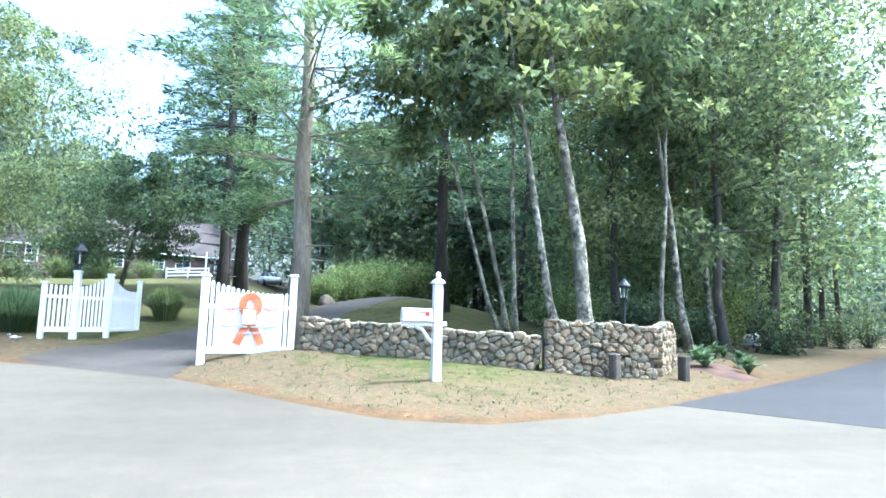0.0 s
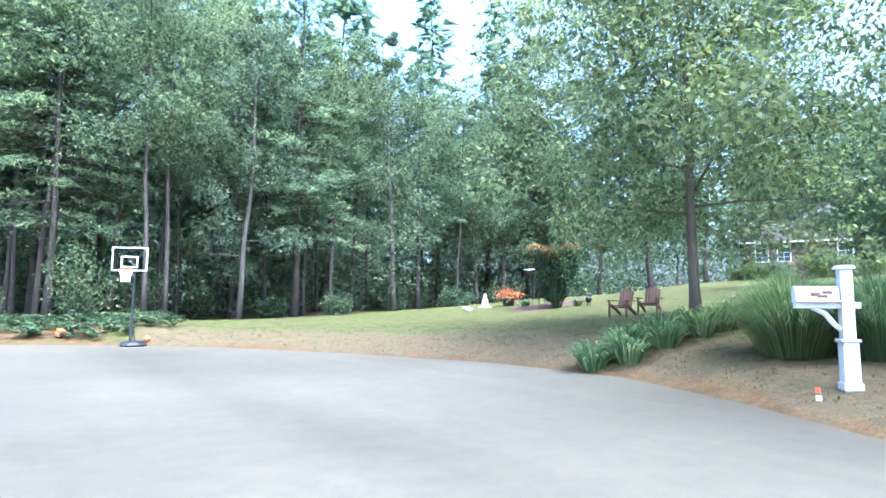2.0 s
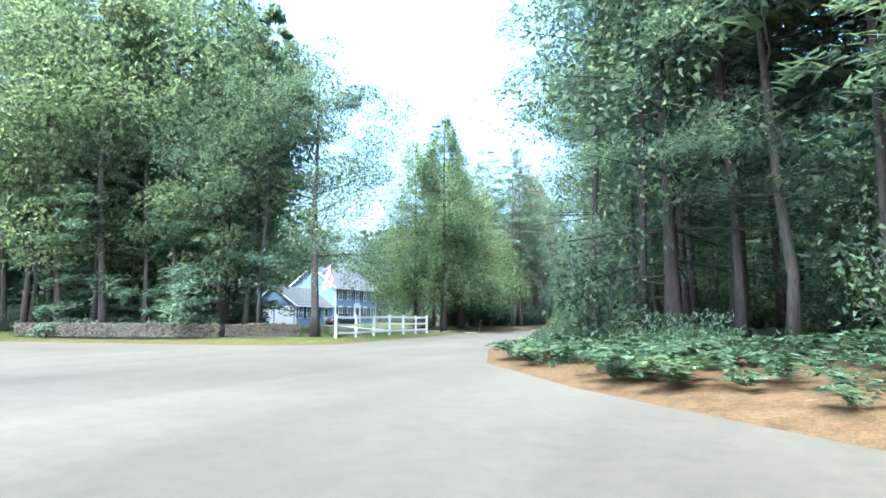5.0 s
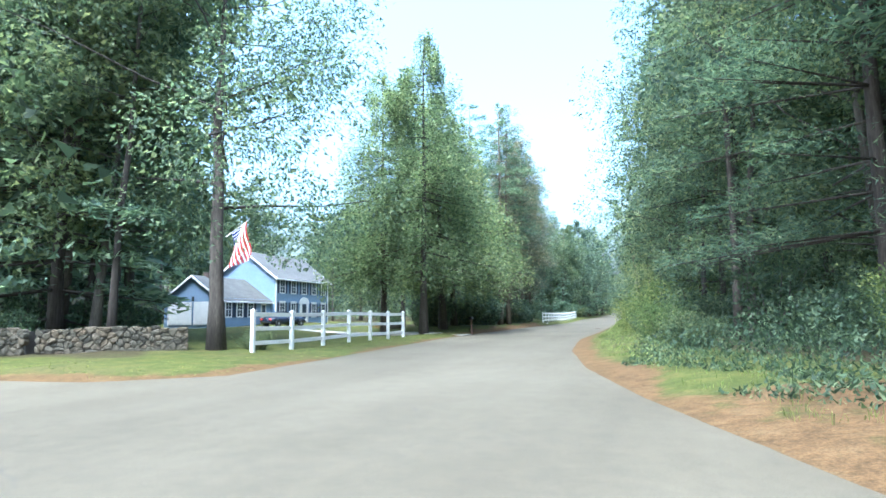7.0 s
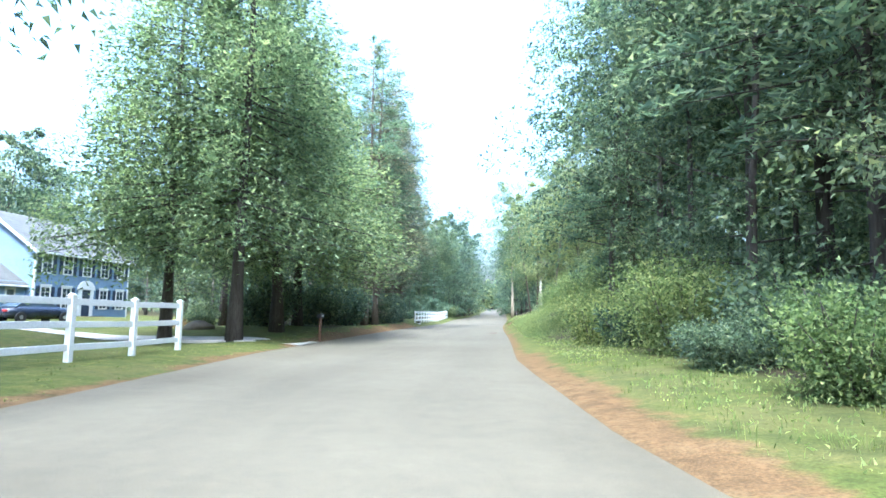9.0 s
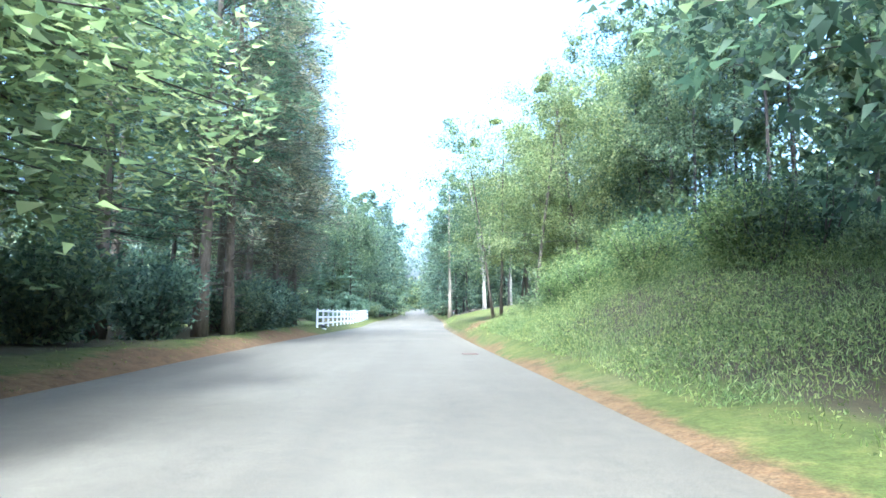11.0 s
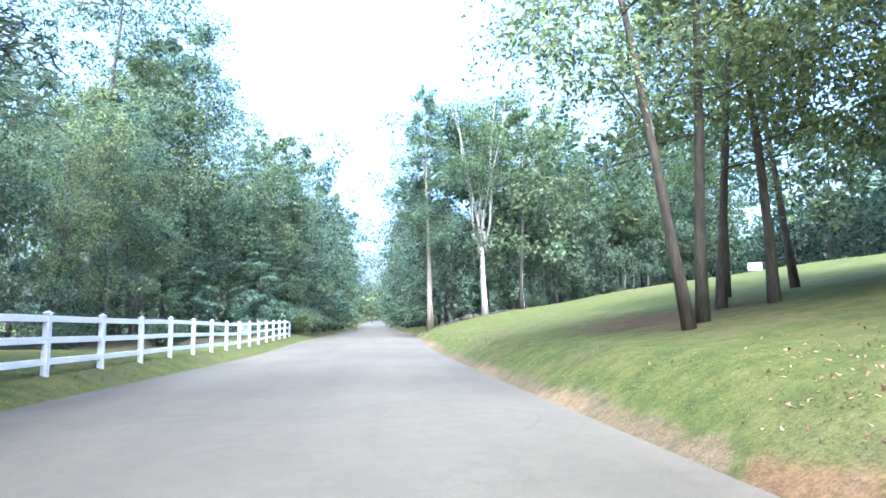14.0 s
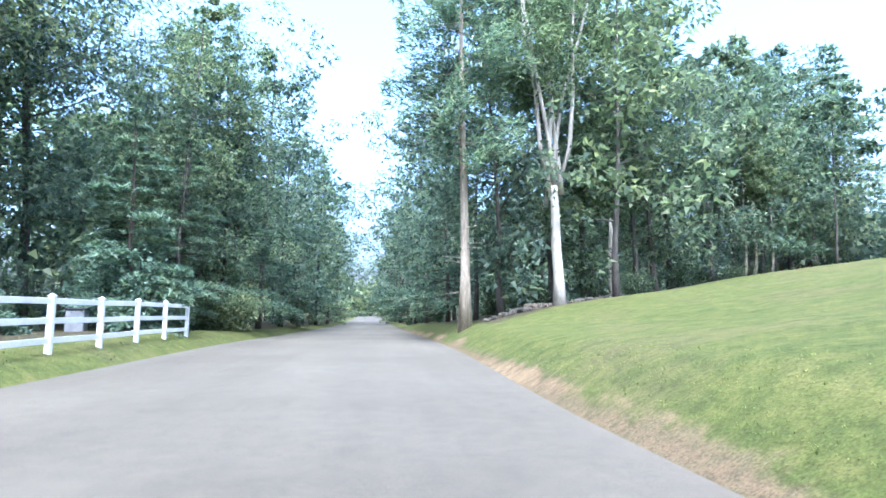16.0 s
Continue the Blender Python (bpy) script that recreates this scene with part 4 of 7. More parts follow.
plant(NEAR_BUSH[1], "round_bush", -9.0, 36.4, 1.7, 40, "rounded pale green bush at the end of the white fence", "shrub")

fr = random.Random(44)
for k in range(13):
    x, y = -17.0 + 0.50 * k + fr.uniform(-1.2, 1.2), 0.5 + 3.6 * k + fr.uniform(-1, 1)
    x = min(x, -10.6) - (4.5 if 5 <= k <= 9 else 0)
    tree(EDGE_BROAD[(0, 2, 1, 2)[k % 4]], x, y, fr.uniform(0.95, 1.15) * (1.3 if 5 <= k <= 9 else 0.68 if k < 5 else 1.0), fr.uniform(0, 360), "full-crowned leafy tree along the field's far edge", "field_tree", "trees along the field")
for x, y, k, s in ((-10.2, 42, 0, 1.25), (-9.8, 52, 1, 1.3), (-9.4, 63, 0, 1.3), (-9.0, 76, 1, 1.4), (7.2, 42, 1, 1.1), (6.6, 54, 0, 1.2), (6.0, 67, 1, 1.3), (5.8, 82, 0, 1.4), (-8.6, 92, 0, 1.5), (5.6, 100, 1, 1.45), (-8.4, 112, 1, 1.5), (5.2, 122, 0, 1.55), (-8.2, 134, 0, 1.6), (5, 146, 1, 1.6)):
    tree((EDGE_LOW[0], FAR_BROAD[0])[k], x, y, s, x * 31 + y * 7, "tall dense pine crowding the road ahead", "pine_tree", "pines along the road")

for k in range(17):
    y = -103.0 + 3.0 * k
    x = float(np.interp(y, [p[1] for p in EAST[20:30]], [p[0] for p in EAST[20:30]])) + fr.uniform(4.6, 6.4) + (2.8 if y < -76 else 0.6)
    kinds_ = ((ROW_BROAD, EDGE_PINE[0], EDGE_SLIM[0], ROW_BROAD, EDGE_SLIM[1]) if y > -86 else (EDGE_SLIM[0], EDGE_PINE[0], EDGE_SLIM[1], EDGE_BROAD[0], EDGE_PINE[1]))[k % 5]
    tree(kinds_, x, y, fr.uniform(0.95, 1.15), fr.uniform(0, 360), "leafy tree at the front of the roadside woods", "roadside_tree", "front row of the woods")
for k in range(10):
    x = -30.5 + 2.1 * k + fr.uniform(-0.5, 0.5)
    y = -82.6 + (x + 7.9) * 0.2376 + fr.uniform(1.8, 4.2)
    tree((EDGE_BROAD[1], EDGE_SLIM[0], EDGE_BROAD[1], EDGE_LOW[1])[k % 4], x, y, fr.uniform(1.3, 1.5) * (0.78 if x > -15 else 1.0), fr.uniform(0, 360), "tall leafy tree behind the dry-stone wall", "roadside_tree", "trees behind the stone wall")
for k in range(11):
    x = 25 + 3.4 * k + fr.uniform(-0.8, 0.8)
    y = -104.5 + 0.22 * (x - 19) + fr.uniform(0.8, 3.2)
    tree((EDGE_SLIM[0], EDGE_BROAD[2], EDGE_PINE[1])[k % 3], x, y, fr.uniform(0.85, 1.05), fr.uniform(0, 360), "low-branched tree at the back of the lawn", "lawn_edge_tree", "trees at the back of the lawn")
for k in range(15):
    x = 7.5 + 3.1 * k + fr.uniform(-0.8, 0.8)
    y = 27.5 + 0.62 * (x - 4) + fr.uniform(1.5, 5)
    tree((FAR_BROAD[0], FAR_BROAD[1], MID_PINE[0])[k % 3], x, y, fr.uniform(1.05, 1.3), fr.uniform(0, 360), "dense tree in the wood's edge above the lawn", "lawn_edge_tree", "trees above the long lawn")
for x, y, k, s in ((31.5, -150.5, 1, 1.0), (34.5, -155, 1, 1.05), (38.5, -160, 1, 1.1), (43, -165.5, 0, 1.1), (24, -171, 1, 1.1), (29, -177, 0, 1.3), (36, -188, 1, 1.4), (29.2, -153.6, 0, 1.15), (32.6, -158.0, 1, 1.25), (37.3, -163.3, 1, 1.3), (32.5, -183, 2, 1.4)):
    tree(EDGE_BROAD[k], x, y, s, x * 91, "leafy tree overhanging the side road", "roadside_tree", "trees along the side road")
for k in range(19):
    x, y = (-49 + fr.uniform(-3, 1), -66 + 4.2 * k) if k < 13 else (-45 + 4.5 * (k - 13), -13 + fr.uniform(-2, 3))
    tree(FAR_BROAD[k % 2], x, y, fr.uniform(0.95, 1.2), fr.uniform(0, 360), "leafy tree of the wood behind the blue house", "backdrop_tree", "trees behind the blue house")
for x, y, s, k in ((18.8, -7.0, 1.0, 2), (17.6, -21.0, 1.1, 1), (15.4, -25.0, 0.95, 1), (14.6, -14.2, 1.0, 0), (17.2, -16.6, 1.1, 2), (16.4, -11.0, 1.0, 2), (20.5, -12.5, 1.1, 0)):
    tree(EDGE_BROAD[k], x, y, s, x * 91, "dense dark-leaved tree at the top of the bank", "bank_tree", "trees on the bank")

for x, y, k, s in ((52, -94.5, 0, 1.3), (57, -96.5, 2, 1.35), (60.5, -98, 0, 1.3), (65, -100.5, 2, 1.35), (69, -103.5, 0, 1.3), (74, -107, 2, 1.3)):
    tree(EDGE_BROAD[k], x, y, s, x * 91, "tall leafy tree at the far corner of the lawn", "lawn_edge_tree", "trees at the back of the lawn")

for k in range(14):
    x = 10.5 + 2.3 * k + fr.uniform(-0.6, 0.6)
    y = max(-104.5 + 0.22 * (x - 19), -98.5 - (x - 12) * 0.75) + fr.uniform(4.5, 8)
    tree(EDGE_SLIM[k % 2], x, y, fr.uniform(0.95, 1.15), fr.uniform(0, 360), "slim high-crowned tree at the front of the woods", "slim_tree", "slim trees behind the basketball hoop")
for x, y, k, s in ((14.6, -29.0, 0, 0.95), (16.2, -33.5, 1, 0.95), (17.8, -27.0, 0, 1.0)):
    tree(EDGE_SLIM[k], x, y, s, x * 91, "slim leafy tree behind the meadow bank", "bank_tree", "trees behind the meadow")
for x, y, s in ((15.5, -19.5, 1.05), (18, -23.5, 1.15), (20.5, -18, 1.15)):
    tree(EDGE_SLIM[0], x, y, s, x * 91, "slim high-crowned tree behind the meadow bank", "slim_tree", "slim trees on the bank")

# ---- the woods ----
SINGLES = [(o.location.x, o.location.y) for o in scene.collection.objects if o.get("category") == "tree"]


def scatter(n, box_, seed, gap, depth_lo, depth_hi, taken):
    """Spots inside the woods, at least gap apart."""
    rng = np.random.default_rng(seed)
    out = []
    x0, x1, y0, y1 = box_
    P = np.stack([rng.uniform(x0, x1, n * 40), rng.uniform(y0, y1, n * 40)], 1)
    w = in_woods(P[:, 0], P[:, 1])
    P = P[(w > depth_lo) & (w < depth_hi)]
    for p in P:
        if len(out) >= n:
            break
        if all((p[0] - a) ** 2 + (p[1] - b) ** 2 > gap * gap for a, b in taken + out):
            out.append((float(p[0]), float(p[1])))
    taken += out
    return out


TAKEN = list(SINGLES)
wr = random.Random(8)
ZONES = [  # count, box, kinds with weights, gap
    (34, (-50, -8, -84, -55), [(WOOD_PINE, 4), (WOOD_BROAD, 4), (WOOD_LOWPINE, 2)], 2.6),
    (26, (-95, -48, -60, 60), [(WOOD_BROAD, 6), (WOOD_PINE, 2)], 5.0),
    (4, (-24, -12, -58, -19), [(WOOD_PINE, 5)], 3.5),
    (18, (-45, -11, -19, 40), [(WOOD_BROAD, 6), (WOOD_LOWPINE, 2)], 3.2),
    (34, (-32, -9, 28, 120), [(WOOD_BROAD, 4), (WOOD_PINE, 4), (WOOD_LOWPINE, 2)], 3.4),
    (18, (15, 75, -225, -152), [(WOOD_PINE, 4), (WOOD_BROAD, 4)], 3.6),
    (28, (24, 75, -185, -138), [(WOOD_PINE, 8), (WOOD_SLIM, 2), (WOOD_BROAD, 1)], 3.2),
    (10, (66, 120, -141, -124), [(WOOD_PINE, 4), (WOOD_BROAD, 4)], 5),
    (42, (5, 62, -104, -52), [(WOOD_PINE, 4), (WOOD_BROAD, 4), (WOOD_SLIM, 3), (WOOD_LOWPINE, 1)], 2.5),
    (16, (60, 110, -92, -52), [(WOOD_BROAD, 5), (WOOD_PINE, 3)], 4.5),
    (36, (8, 50, -60, -16), [(WOOD_SLIM, 7), (WOOD_BROAD, 4), (WOOD_PINE, 1)], 2.8),
    (24, (50, 95, -20, 90), [(WOOD_BROAD, 5), (WOOD_PINE, 2)], 5),
    (32, (4, 60, 26, 120), [(WOOD_PINE, 4), (WOOD_BROAD, 5), (WOOD_SLIM, 2)], 3.2),
    (22, (-30, 30, 120, 240), [(WOOD_PINE, 4), (WOOD_BROAD, 4)], 5),
    (12, (96, 125, -130, -70), [(WOOD_BROAD, 5), (WOOD_PINE, 2)], 5),
]
WORDS = {id(WOOD_PINE): ("pine_tree", "tall woodland pine with bare lower trunk"), id(WOOD_BROAD): ("woodland_tree", "leafy green woodland tree"),
         id(WOOD_SLIM): ("slim_tree", "slim high-crowned woodland tree"), id(WOOD_LOWPINE): ("hemlock_tree", "dark woodland evergreen with low boughs")}
for zi, (count, area, kinds, gap) in enumerate(ZONES):
    for x, y in scatter(count, area, 300 + zi, gap, 0.0, 60, TAKEN):
        pool = [k for k, w in kinds for _ in range(w)]
        k = wr.choice(pool)
        far_ = float(edge_distance(x, y))
        nm, words = WORDS[id(k)]
        fine = {id(WOOD_BROAD): (EDGE_BROAD, MID_BROAD), id(WOOD_PINE): (EDGE_PINE, MID_PINE), id(WOOD_SLIM): (EDGE_SLIM, EDGE_SLIM), id(WOOD_LOWPINE): (EDGE_LOW, MID_PINE)}[id(k)]
        # lighter leaf kinds here put the brightness of sun-flecked woods into colour
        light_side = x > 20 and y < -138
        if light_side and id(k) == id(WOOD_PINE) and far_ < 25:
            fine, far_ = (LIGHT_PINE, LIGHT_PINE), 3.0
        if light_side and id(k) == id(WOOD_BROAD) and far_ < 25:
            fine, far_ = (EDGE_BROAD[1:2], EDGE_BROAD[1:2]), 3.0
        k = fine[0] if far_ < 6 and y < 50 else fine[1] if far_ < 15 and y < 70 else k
        if glade(x, y):
            wr.choice(k), wr.uniform(0, 1), wr.uniform(0, 1), wr.uniform(0, 1), wr.uniform(0, 1)
            continue
        k_ = 0.72 if -46 < x < -10 and -20 < y < 22 else 1.2 if (x > 4 and -106 < y < -60) or y > 90 else 1.3 if x < -8 and y < -55 else 1.0
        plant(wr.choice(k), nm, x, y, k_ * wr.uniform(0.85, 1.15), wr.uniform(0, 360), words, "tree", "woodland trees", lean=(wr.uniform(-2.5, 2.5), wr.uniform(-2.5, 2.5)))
# undergrowth at the woods' edges
for zi, (count, area, top) in enumerate(((34, (-40, -8, -84, -60), 10), (60, (4, 60, -104, -46), 12), (26, (24, 60, -175, -138), 14), (26, (-30, -8, -58, 60), 8), (30, (8, 50, -46, -14), 9), (24, (4, 40, 26, 90), 7))):
    for x, y in scatter(count, area, 400 + zi, 1.3, -0.6, top, TAKEN):
        kind_, s_, turn_ = wr.choice(UNDER), wr.uniform(0.6, 1.25), wr.uniform(0, 360)
        if not glade(x, y):
            plant(kind_, "undergrowth_shrub", x, y, s_, turn_, "green woodland undergrowth shrub", "shrub", "undergrowth")


def far_woods(name, seed, n, area, lo, top, size, leaf, depth):
    """The closed wall of leaves deep in the woods."""
    rng = np.random.default_rng(seed)
    x0, x1, y0, y1 = area
    P = np.stack([rng.uniform(x0, x1, n), rng.uniform(y0, y1, n)], 1)
    P = P[(in_woods(P[:, 0], P[:, 1]) > depth) & ~glade(P[:, 0], P[:, 1])]
    h = lo + (top - lo) * rng.uniform(0, 1, len(P)) ** 0.8
    h *= 0.82 + 0.18 * np.sin(P[:, 0] * 0.5 + 1.3 * np.sin(P[:, 1] * 0.37)) * np.cos(P[:, 1] * 0.45)
    c = np.column_stack([P, ground_z(P[:, 0], P[:, 1]) + h])
    return tagged(new(name, leaves_mesh(name, c, size, 0.7, leaf, rng)), "dense green foliage of the woods behind", "woods", kind="stuff")


far_woods("woods_foliage", 501, 30000, (-120, -20, -84, 110), 0.3, 16, 0.8, LEAF_DARK, 9)
far_woods("woods_foliage", 502, 44000, (14, 130, -104, -20), 0.3, 14, 0.48, LEAF, 10)
far_woods("woods_foliage", 514, 22000, (58, 84, -160, -138), 3.0, 19, 0.5, LEAF, 1)
far_woods("woods_foliage", 511, 26000, (20, 75, -62, -14), 0.3, 20, 0.7, LEAF, 4.5)
far_woods("woods_foliage", 513, 26000, (20, 97, -22, 95), 0.2, 7.5, 0.5, LEAF_DARK, 1.5)
# light leaf stands in for sun spots behind the stone wall
far_woods("woods_foliage", 512, 26000, (27, 80, -190, -138), 0.2, 7.0, 0.4, LEAF_LIGHT, 3.5)
far_woods("woods_foliage", 503, 40000, (30, 130, -215, -120), 0.3, 19, 0.7, LEAF, 8)
far_woods("woods_foliage", 504, 14000, (8, 100, 0, 140), 0.3, 16, 1.1, LEAF_DARK, 7)
far_woods("woods_foliage", 506, 9000, (-60, 60, 300, 345), 0.3, 22, 2.2, LEAF, 0.5)
far_woods("woods_foliage", 507, 30000, (20, 110, -230, -150), 0.3, 20, 0.75, LEAF_DARK, 5)
far_woods("woods_foliage", 505, 14000, (-60, 60, 110, 300), 0.3, 18, 1.4, LEAF, 1)

far_woods("woods_foliage", 515, 30000, (46, 72, 20, 95), 0.2, 10, 0.7, LEAF_DARK, 0.2)
far_woods("woods_foliage", 508, 46000, (58, 128, -145, -68), 0.3, 17, 0.55, LEAF_DARK, 2)
# low foliage painted dark for the shaded inside of the woods
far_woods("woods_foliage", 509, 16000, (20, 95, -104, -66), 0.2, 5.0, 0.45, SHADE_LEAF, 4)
far_woods("woods_foliage", 510, 9000, (-70, -9, 0, 60), 0.2, 5.0, 0.45, LEAF_DARK, 3)
# ---- white rail fences ----
def rail_fence(name, posts, label, height, post_w=0.13, return_to=None):
    """A vinyl post-and-rail fence: square posts with pyramid caps and three flat rails a bay."""
    x0, y0 = posts[0]
    root = thing(name, pose(x0, y0, 0), label, "fence")
    pts = [(x - x0, y - y0, gz(x, y)) for x, y in posts]
    pm, cm = None, None
    for x, y, z in pts:
        bm = boxes((-post_w / 2, post_w / 2, -post_w / 2, post_w / 2, -0.15, height), bevel=0.006) if pm is None else None
        if pm is None:
            p = part("post", bm, WHITE, root)
            pm = p.data
            bm = boxes((-post_w * 0.62, post_w * 0.62, -post_w * 0.62, post_w * 0.62, height, height + 0.025))
            c4 = [bm.verts.new((sx * post_w * 0.5, sy * post_w * 0.5, height + 0.025)) for sx, sy in ((-1, -1), (1, -1), (1, 1), (-1, 1))]
            ap = bm.verts.new((0, 0, height + 0.075))
            for i in range(4):
                bm.faces.new((c4[i], c4[(i + 1) % 4], ap))
            c = part("cap", bm, WHITE, p)
            cm = c.data
        else:
            p = new("post", pm)
            p.parent = root
            c = new("cap", cm)
            c.parent = p
        p.location = (x, y, z)
    for (ax, ay, az), (bx, by, bz) in zip(pts, pts[1:]):
        L, ang = math.hypot(bx - ax, by - ay), math.atan2(by - ay, bx - ax)
        for k in (0.22, 0.57, 0.92):
            bm = bmesh.new()
            box(bm, post_w / 2 - 0.01, L - post_w / 2 + 0.01, -0.02, 0.02, -0.07, 0.07, 0.005)
            r = part("rail", bm, WHITE, root)
            r.matrix_basis = Matrix.Translation((ax, ay, az + height * k)) @ Euler((0, -math.atan2(bz - az, L), ang)).to_matrix().to_4x4()
    return root


rail_fence("rail_fence", [(-6.4 - 0.012 * i * i, -80.3 + 2.36 * i) for i in range(7)], "white three-rail vinyl fence before a blue house", 1.38)
f2 = [(-7.2 - 0.015 * i, -16.4 + 2.6 * i) for i in range(17)]
rail_fence("rail_fence", f2, "long white three-rail vinyl fence along a field", 1.30)


# ---- dry-stone walls ----
def stone_block(rng, w, h, d, mat):
    """One rounded, uneven field stone."""
    bm = bmesh.new()
    box(bm, -w / 2, w / 2, -d / 2, d / 2, -h / 2, h / 2, min(w, h) * 0.24)
    for v in bm.verts:
        v.co += Vector((rng.uniform(-1, 1) * w * 0.06, rng.uniform(-1, 1) * d * 0.06, rng.uniform(-1, 1) * h * 0.08))
    me = bpy.data.meshes.new("stone")
    bm.to_mesh(me)
    bm.free()
    me.materials.append(mat)
    return me


_sr = random.Random(21)
STONES = [stone_block(_sr, w, h, 0.34, STONE) for w, h in ((0.34, 0.22), (0.45, 0.26), (0.26, 0.20), (0.55, 0.24), (0.40, 0.30), (0.22, 0.16), (0.50, 0.16), (0.36, 0.14), (0.30, 0.26), (0.62, 0.34))]


def field_stones(root, a, b, height, thick, size, rng):
    """Irregular rounded stones that fill a wall face between a and b, each one with its own outline."""
    (ax, ay, az), (bx, by, bz) = a, b
    L, ang = math.hypot(bx - ax, by - ay), math.atan2(by - ay, bx - ax)
    base = Matrix.Translation((ax, ay, az)) @ Matrix.Rotation(ang, 4, "Z") @ Matrix.Rotation(-math.atan2(bz - az, L), 4, "Y")
    part("core", boxes((0.05, L - 0.05, -thick / 2 + 0.10, thick / 2 - 0.05, -0.2, height - 0.09)), STONE_DARK, root).matrix_basis = base
    w, h = size
    seeds, rows_n = [], max(2, round(height / h))
    for j in range(rows_n):
        hh, u = height / rows_n, rng.uniform(-0.2, 0)
        while u < L:
            k = rng.uniform(0.3, 0.8) if rng.random() < 0.5 else rng.uniform(0.9, 1.9)
            seeds.append((u + w * k / 2, (j + 0.5 + rng.uniform(-0.28, 0.28)) * hh))
            u += w * k
    for sx, sz in seeds:
        if not 0 < sx < L:
            continue
        top = height * (1 + rng.uniform(-0.06, 0.05))
        poly = [(max(0, sx - w), max(0, sz - h * 1.3)), (min(L, sx + w), max(0, sz - h * 1.3)), (min(L, sx + w), min(top, sz + h * 1.3)), (max(0, sx - w), min(top, sz + h * 1.3))]
        for qx, qz in seeds:
            if (qx, qz) == (sx, sz) or abs(qx - sx) > 2.2 * w or abs(qz - sz) > 2.6 * h:
                continue
            mx, mz, nx, nz = (sx + qx) / 2, (sz + qz) / 2, qx - sx, qz - sz
            out = []
            for p, q in zip(poly, poly[1:] + poly[:1]):
                dp, dq = (p[0] - mx) * nx + (p[1] - mz) * nz, (q[0] - mx) * nx + (q[1] - mz) * nz
                if dp <= 0:
                    out.append(p)
                if dp * dq < 0:
                    k = dp / (dp - dq)
                    out.append((p[0] + (q[0] - p[0]) * k, p[1] + (q[1] - p[1]) * k))
            poly = out
        if len(poly) < 3:
            continue
        cx, cz = sum(p[0] for p in poly) / len(poly), sum(p[1] for p in poly) / len(poly)
        # round the corners by cutting each one
        cut = poly
        for share in (0.22, 0.25):
            cut = [(p[0] + (q[0] - p[0]) * e, p[1] + (q[1] - p[1]) * e) for p, q in zip(cut, cut[1:] + cut[:1]) for e in (share, 1 - share)]
        bm, rings, d0 = bmesh.new(), [], rng.uniform(-0.035, 0.03)
        for k, dy in ((0.99, 0.22), (0.99, 0.03), (0.90, 0.0), (0.5, -0.014)):
            rings.append([bm.verts.new((cx + (x - cx) * k - cx, -thick / 2 + dy + d0 + (rng.uniform(-0.012, 0.012) if dy <= 0 else 0), cz + (z - cz) * k - cz)) for x, z in cut])
        for r0, r1 in zip(rings, rings[1:]):
            for k in range(len(r0)):
                bm.faces.new((r0[k], r0[(k + 1) % len(r0)], r1[(k + 1) % len(r0)], r1[k]))
        bm.faces.new(rings[-1])
        bm.faces.new(rings[0][::-1])
        o = part("stone", bm, rng.choice((STONE_TAN, STONE_TAN, STONE_PALE)) if thick < 0.6 else STONE, root)
        o.matrix_basis = base @ Matrix.Translation((cx, 0, cz))


def stone_wall(name, a, b, height, thick, size, label, seed):
    root = thing(name, pose(a[0], a[1], 0), label, "wall")
    ends = (0, 0, gz(*a) - 0.05), (b[0] - a[0], b[1] - a[1], gz(*b) - 0.05)
    field_stones(root, *ends, height, thick, size, random.Random(seed))
    return root


stone_wall("stone_wall", (22.9, -138.8), (20.7, -143.7), 0.76, 0.55, (0.30, 0.098), "low dry-stone wall of rounded grey field stones", 3)
stone_wall("stone_wall", (20.7, -143.72), (20.45, -146.0), 1.12, 0.58, (0.30, 0.088), "raised end of the stone wall of flat tan stones", 4)
stone_wall("stone_wall", (20.75, -146.05), (22.6, -147.4), 1.1, 0.58, (0.30, 0.092), "stone wall end turning away from the road", 5)
stone_wall("stone_wall", (-26, -86.9), (-12.3, -83.5), 0.85, 0.7, (0.34, 0.12), "long mossy dry-stone wall in the shade of the trees", 6)
stone_wall("stone_wall", (-12.2, -83.45), (-9.0, -80.4), 0.85, 0.7, (0.34, 0.12), "dry-stone wall end bending towards the big oak", 7)

# ---- white picket gates, the banner, the mailboxes ----
def capped_post(root, x, y, h, w=0.13, label=""):
    """A square white post with a stepped flat cap."""
    p = part("post", boxes((-w / 2, w / 2, -w / 2, w / 2, -0.15, h), bevel=0.006), WHITE, root, label)
    p.location = (x, y, gz(root.location.x + x, root.location.y + y) - root.location.z)
    part("cap", boxes((-w * 0.68, w * 0.68, -w * 0.68, w * 0.68, h, h + 0.03), (-w * 0.56, w * 0.56, -w * 0.56, w * 0.56, h + 0.03, h + 0.055), bevel=0.004), WHITE, p)
    return p


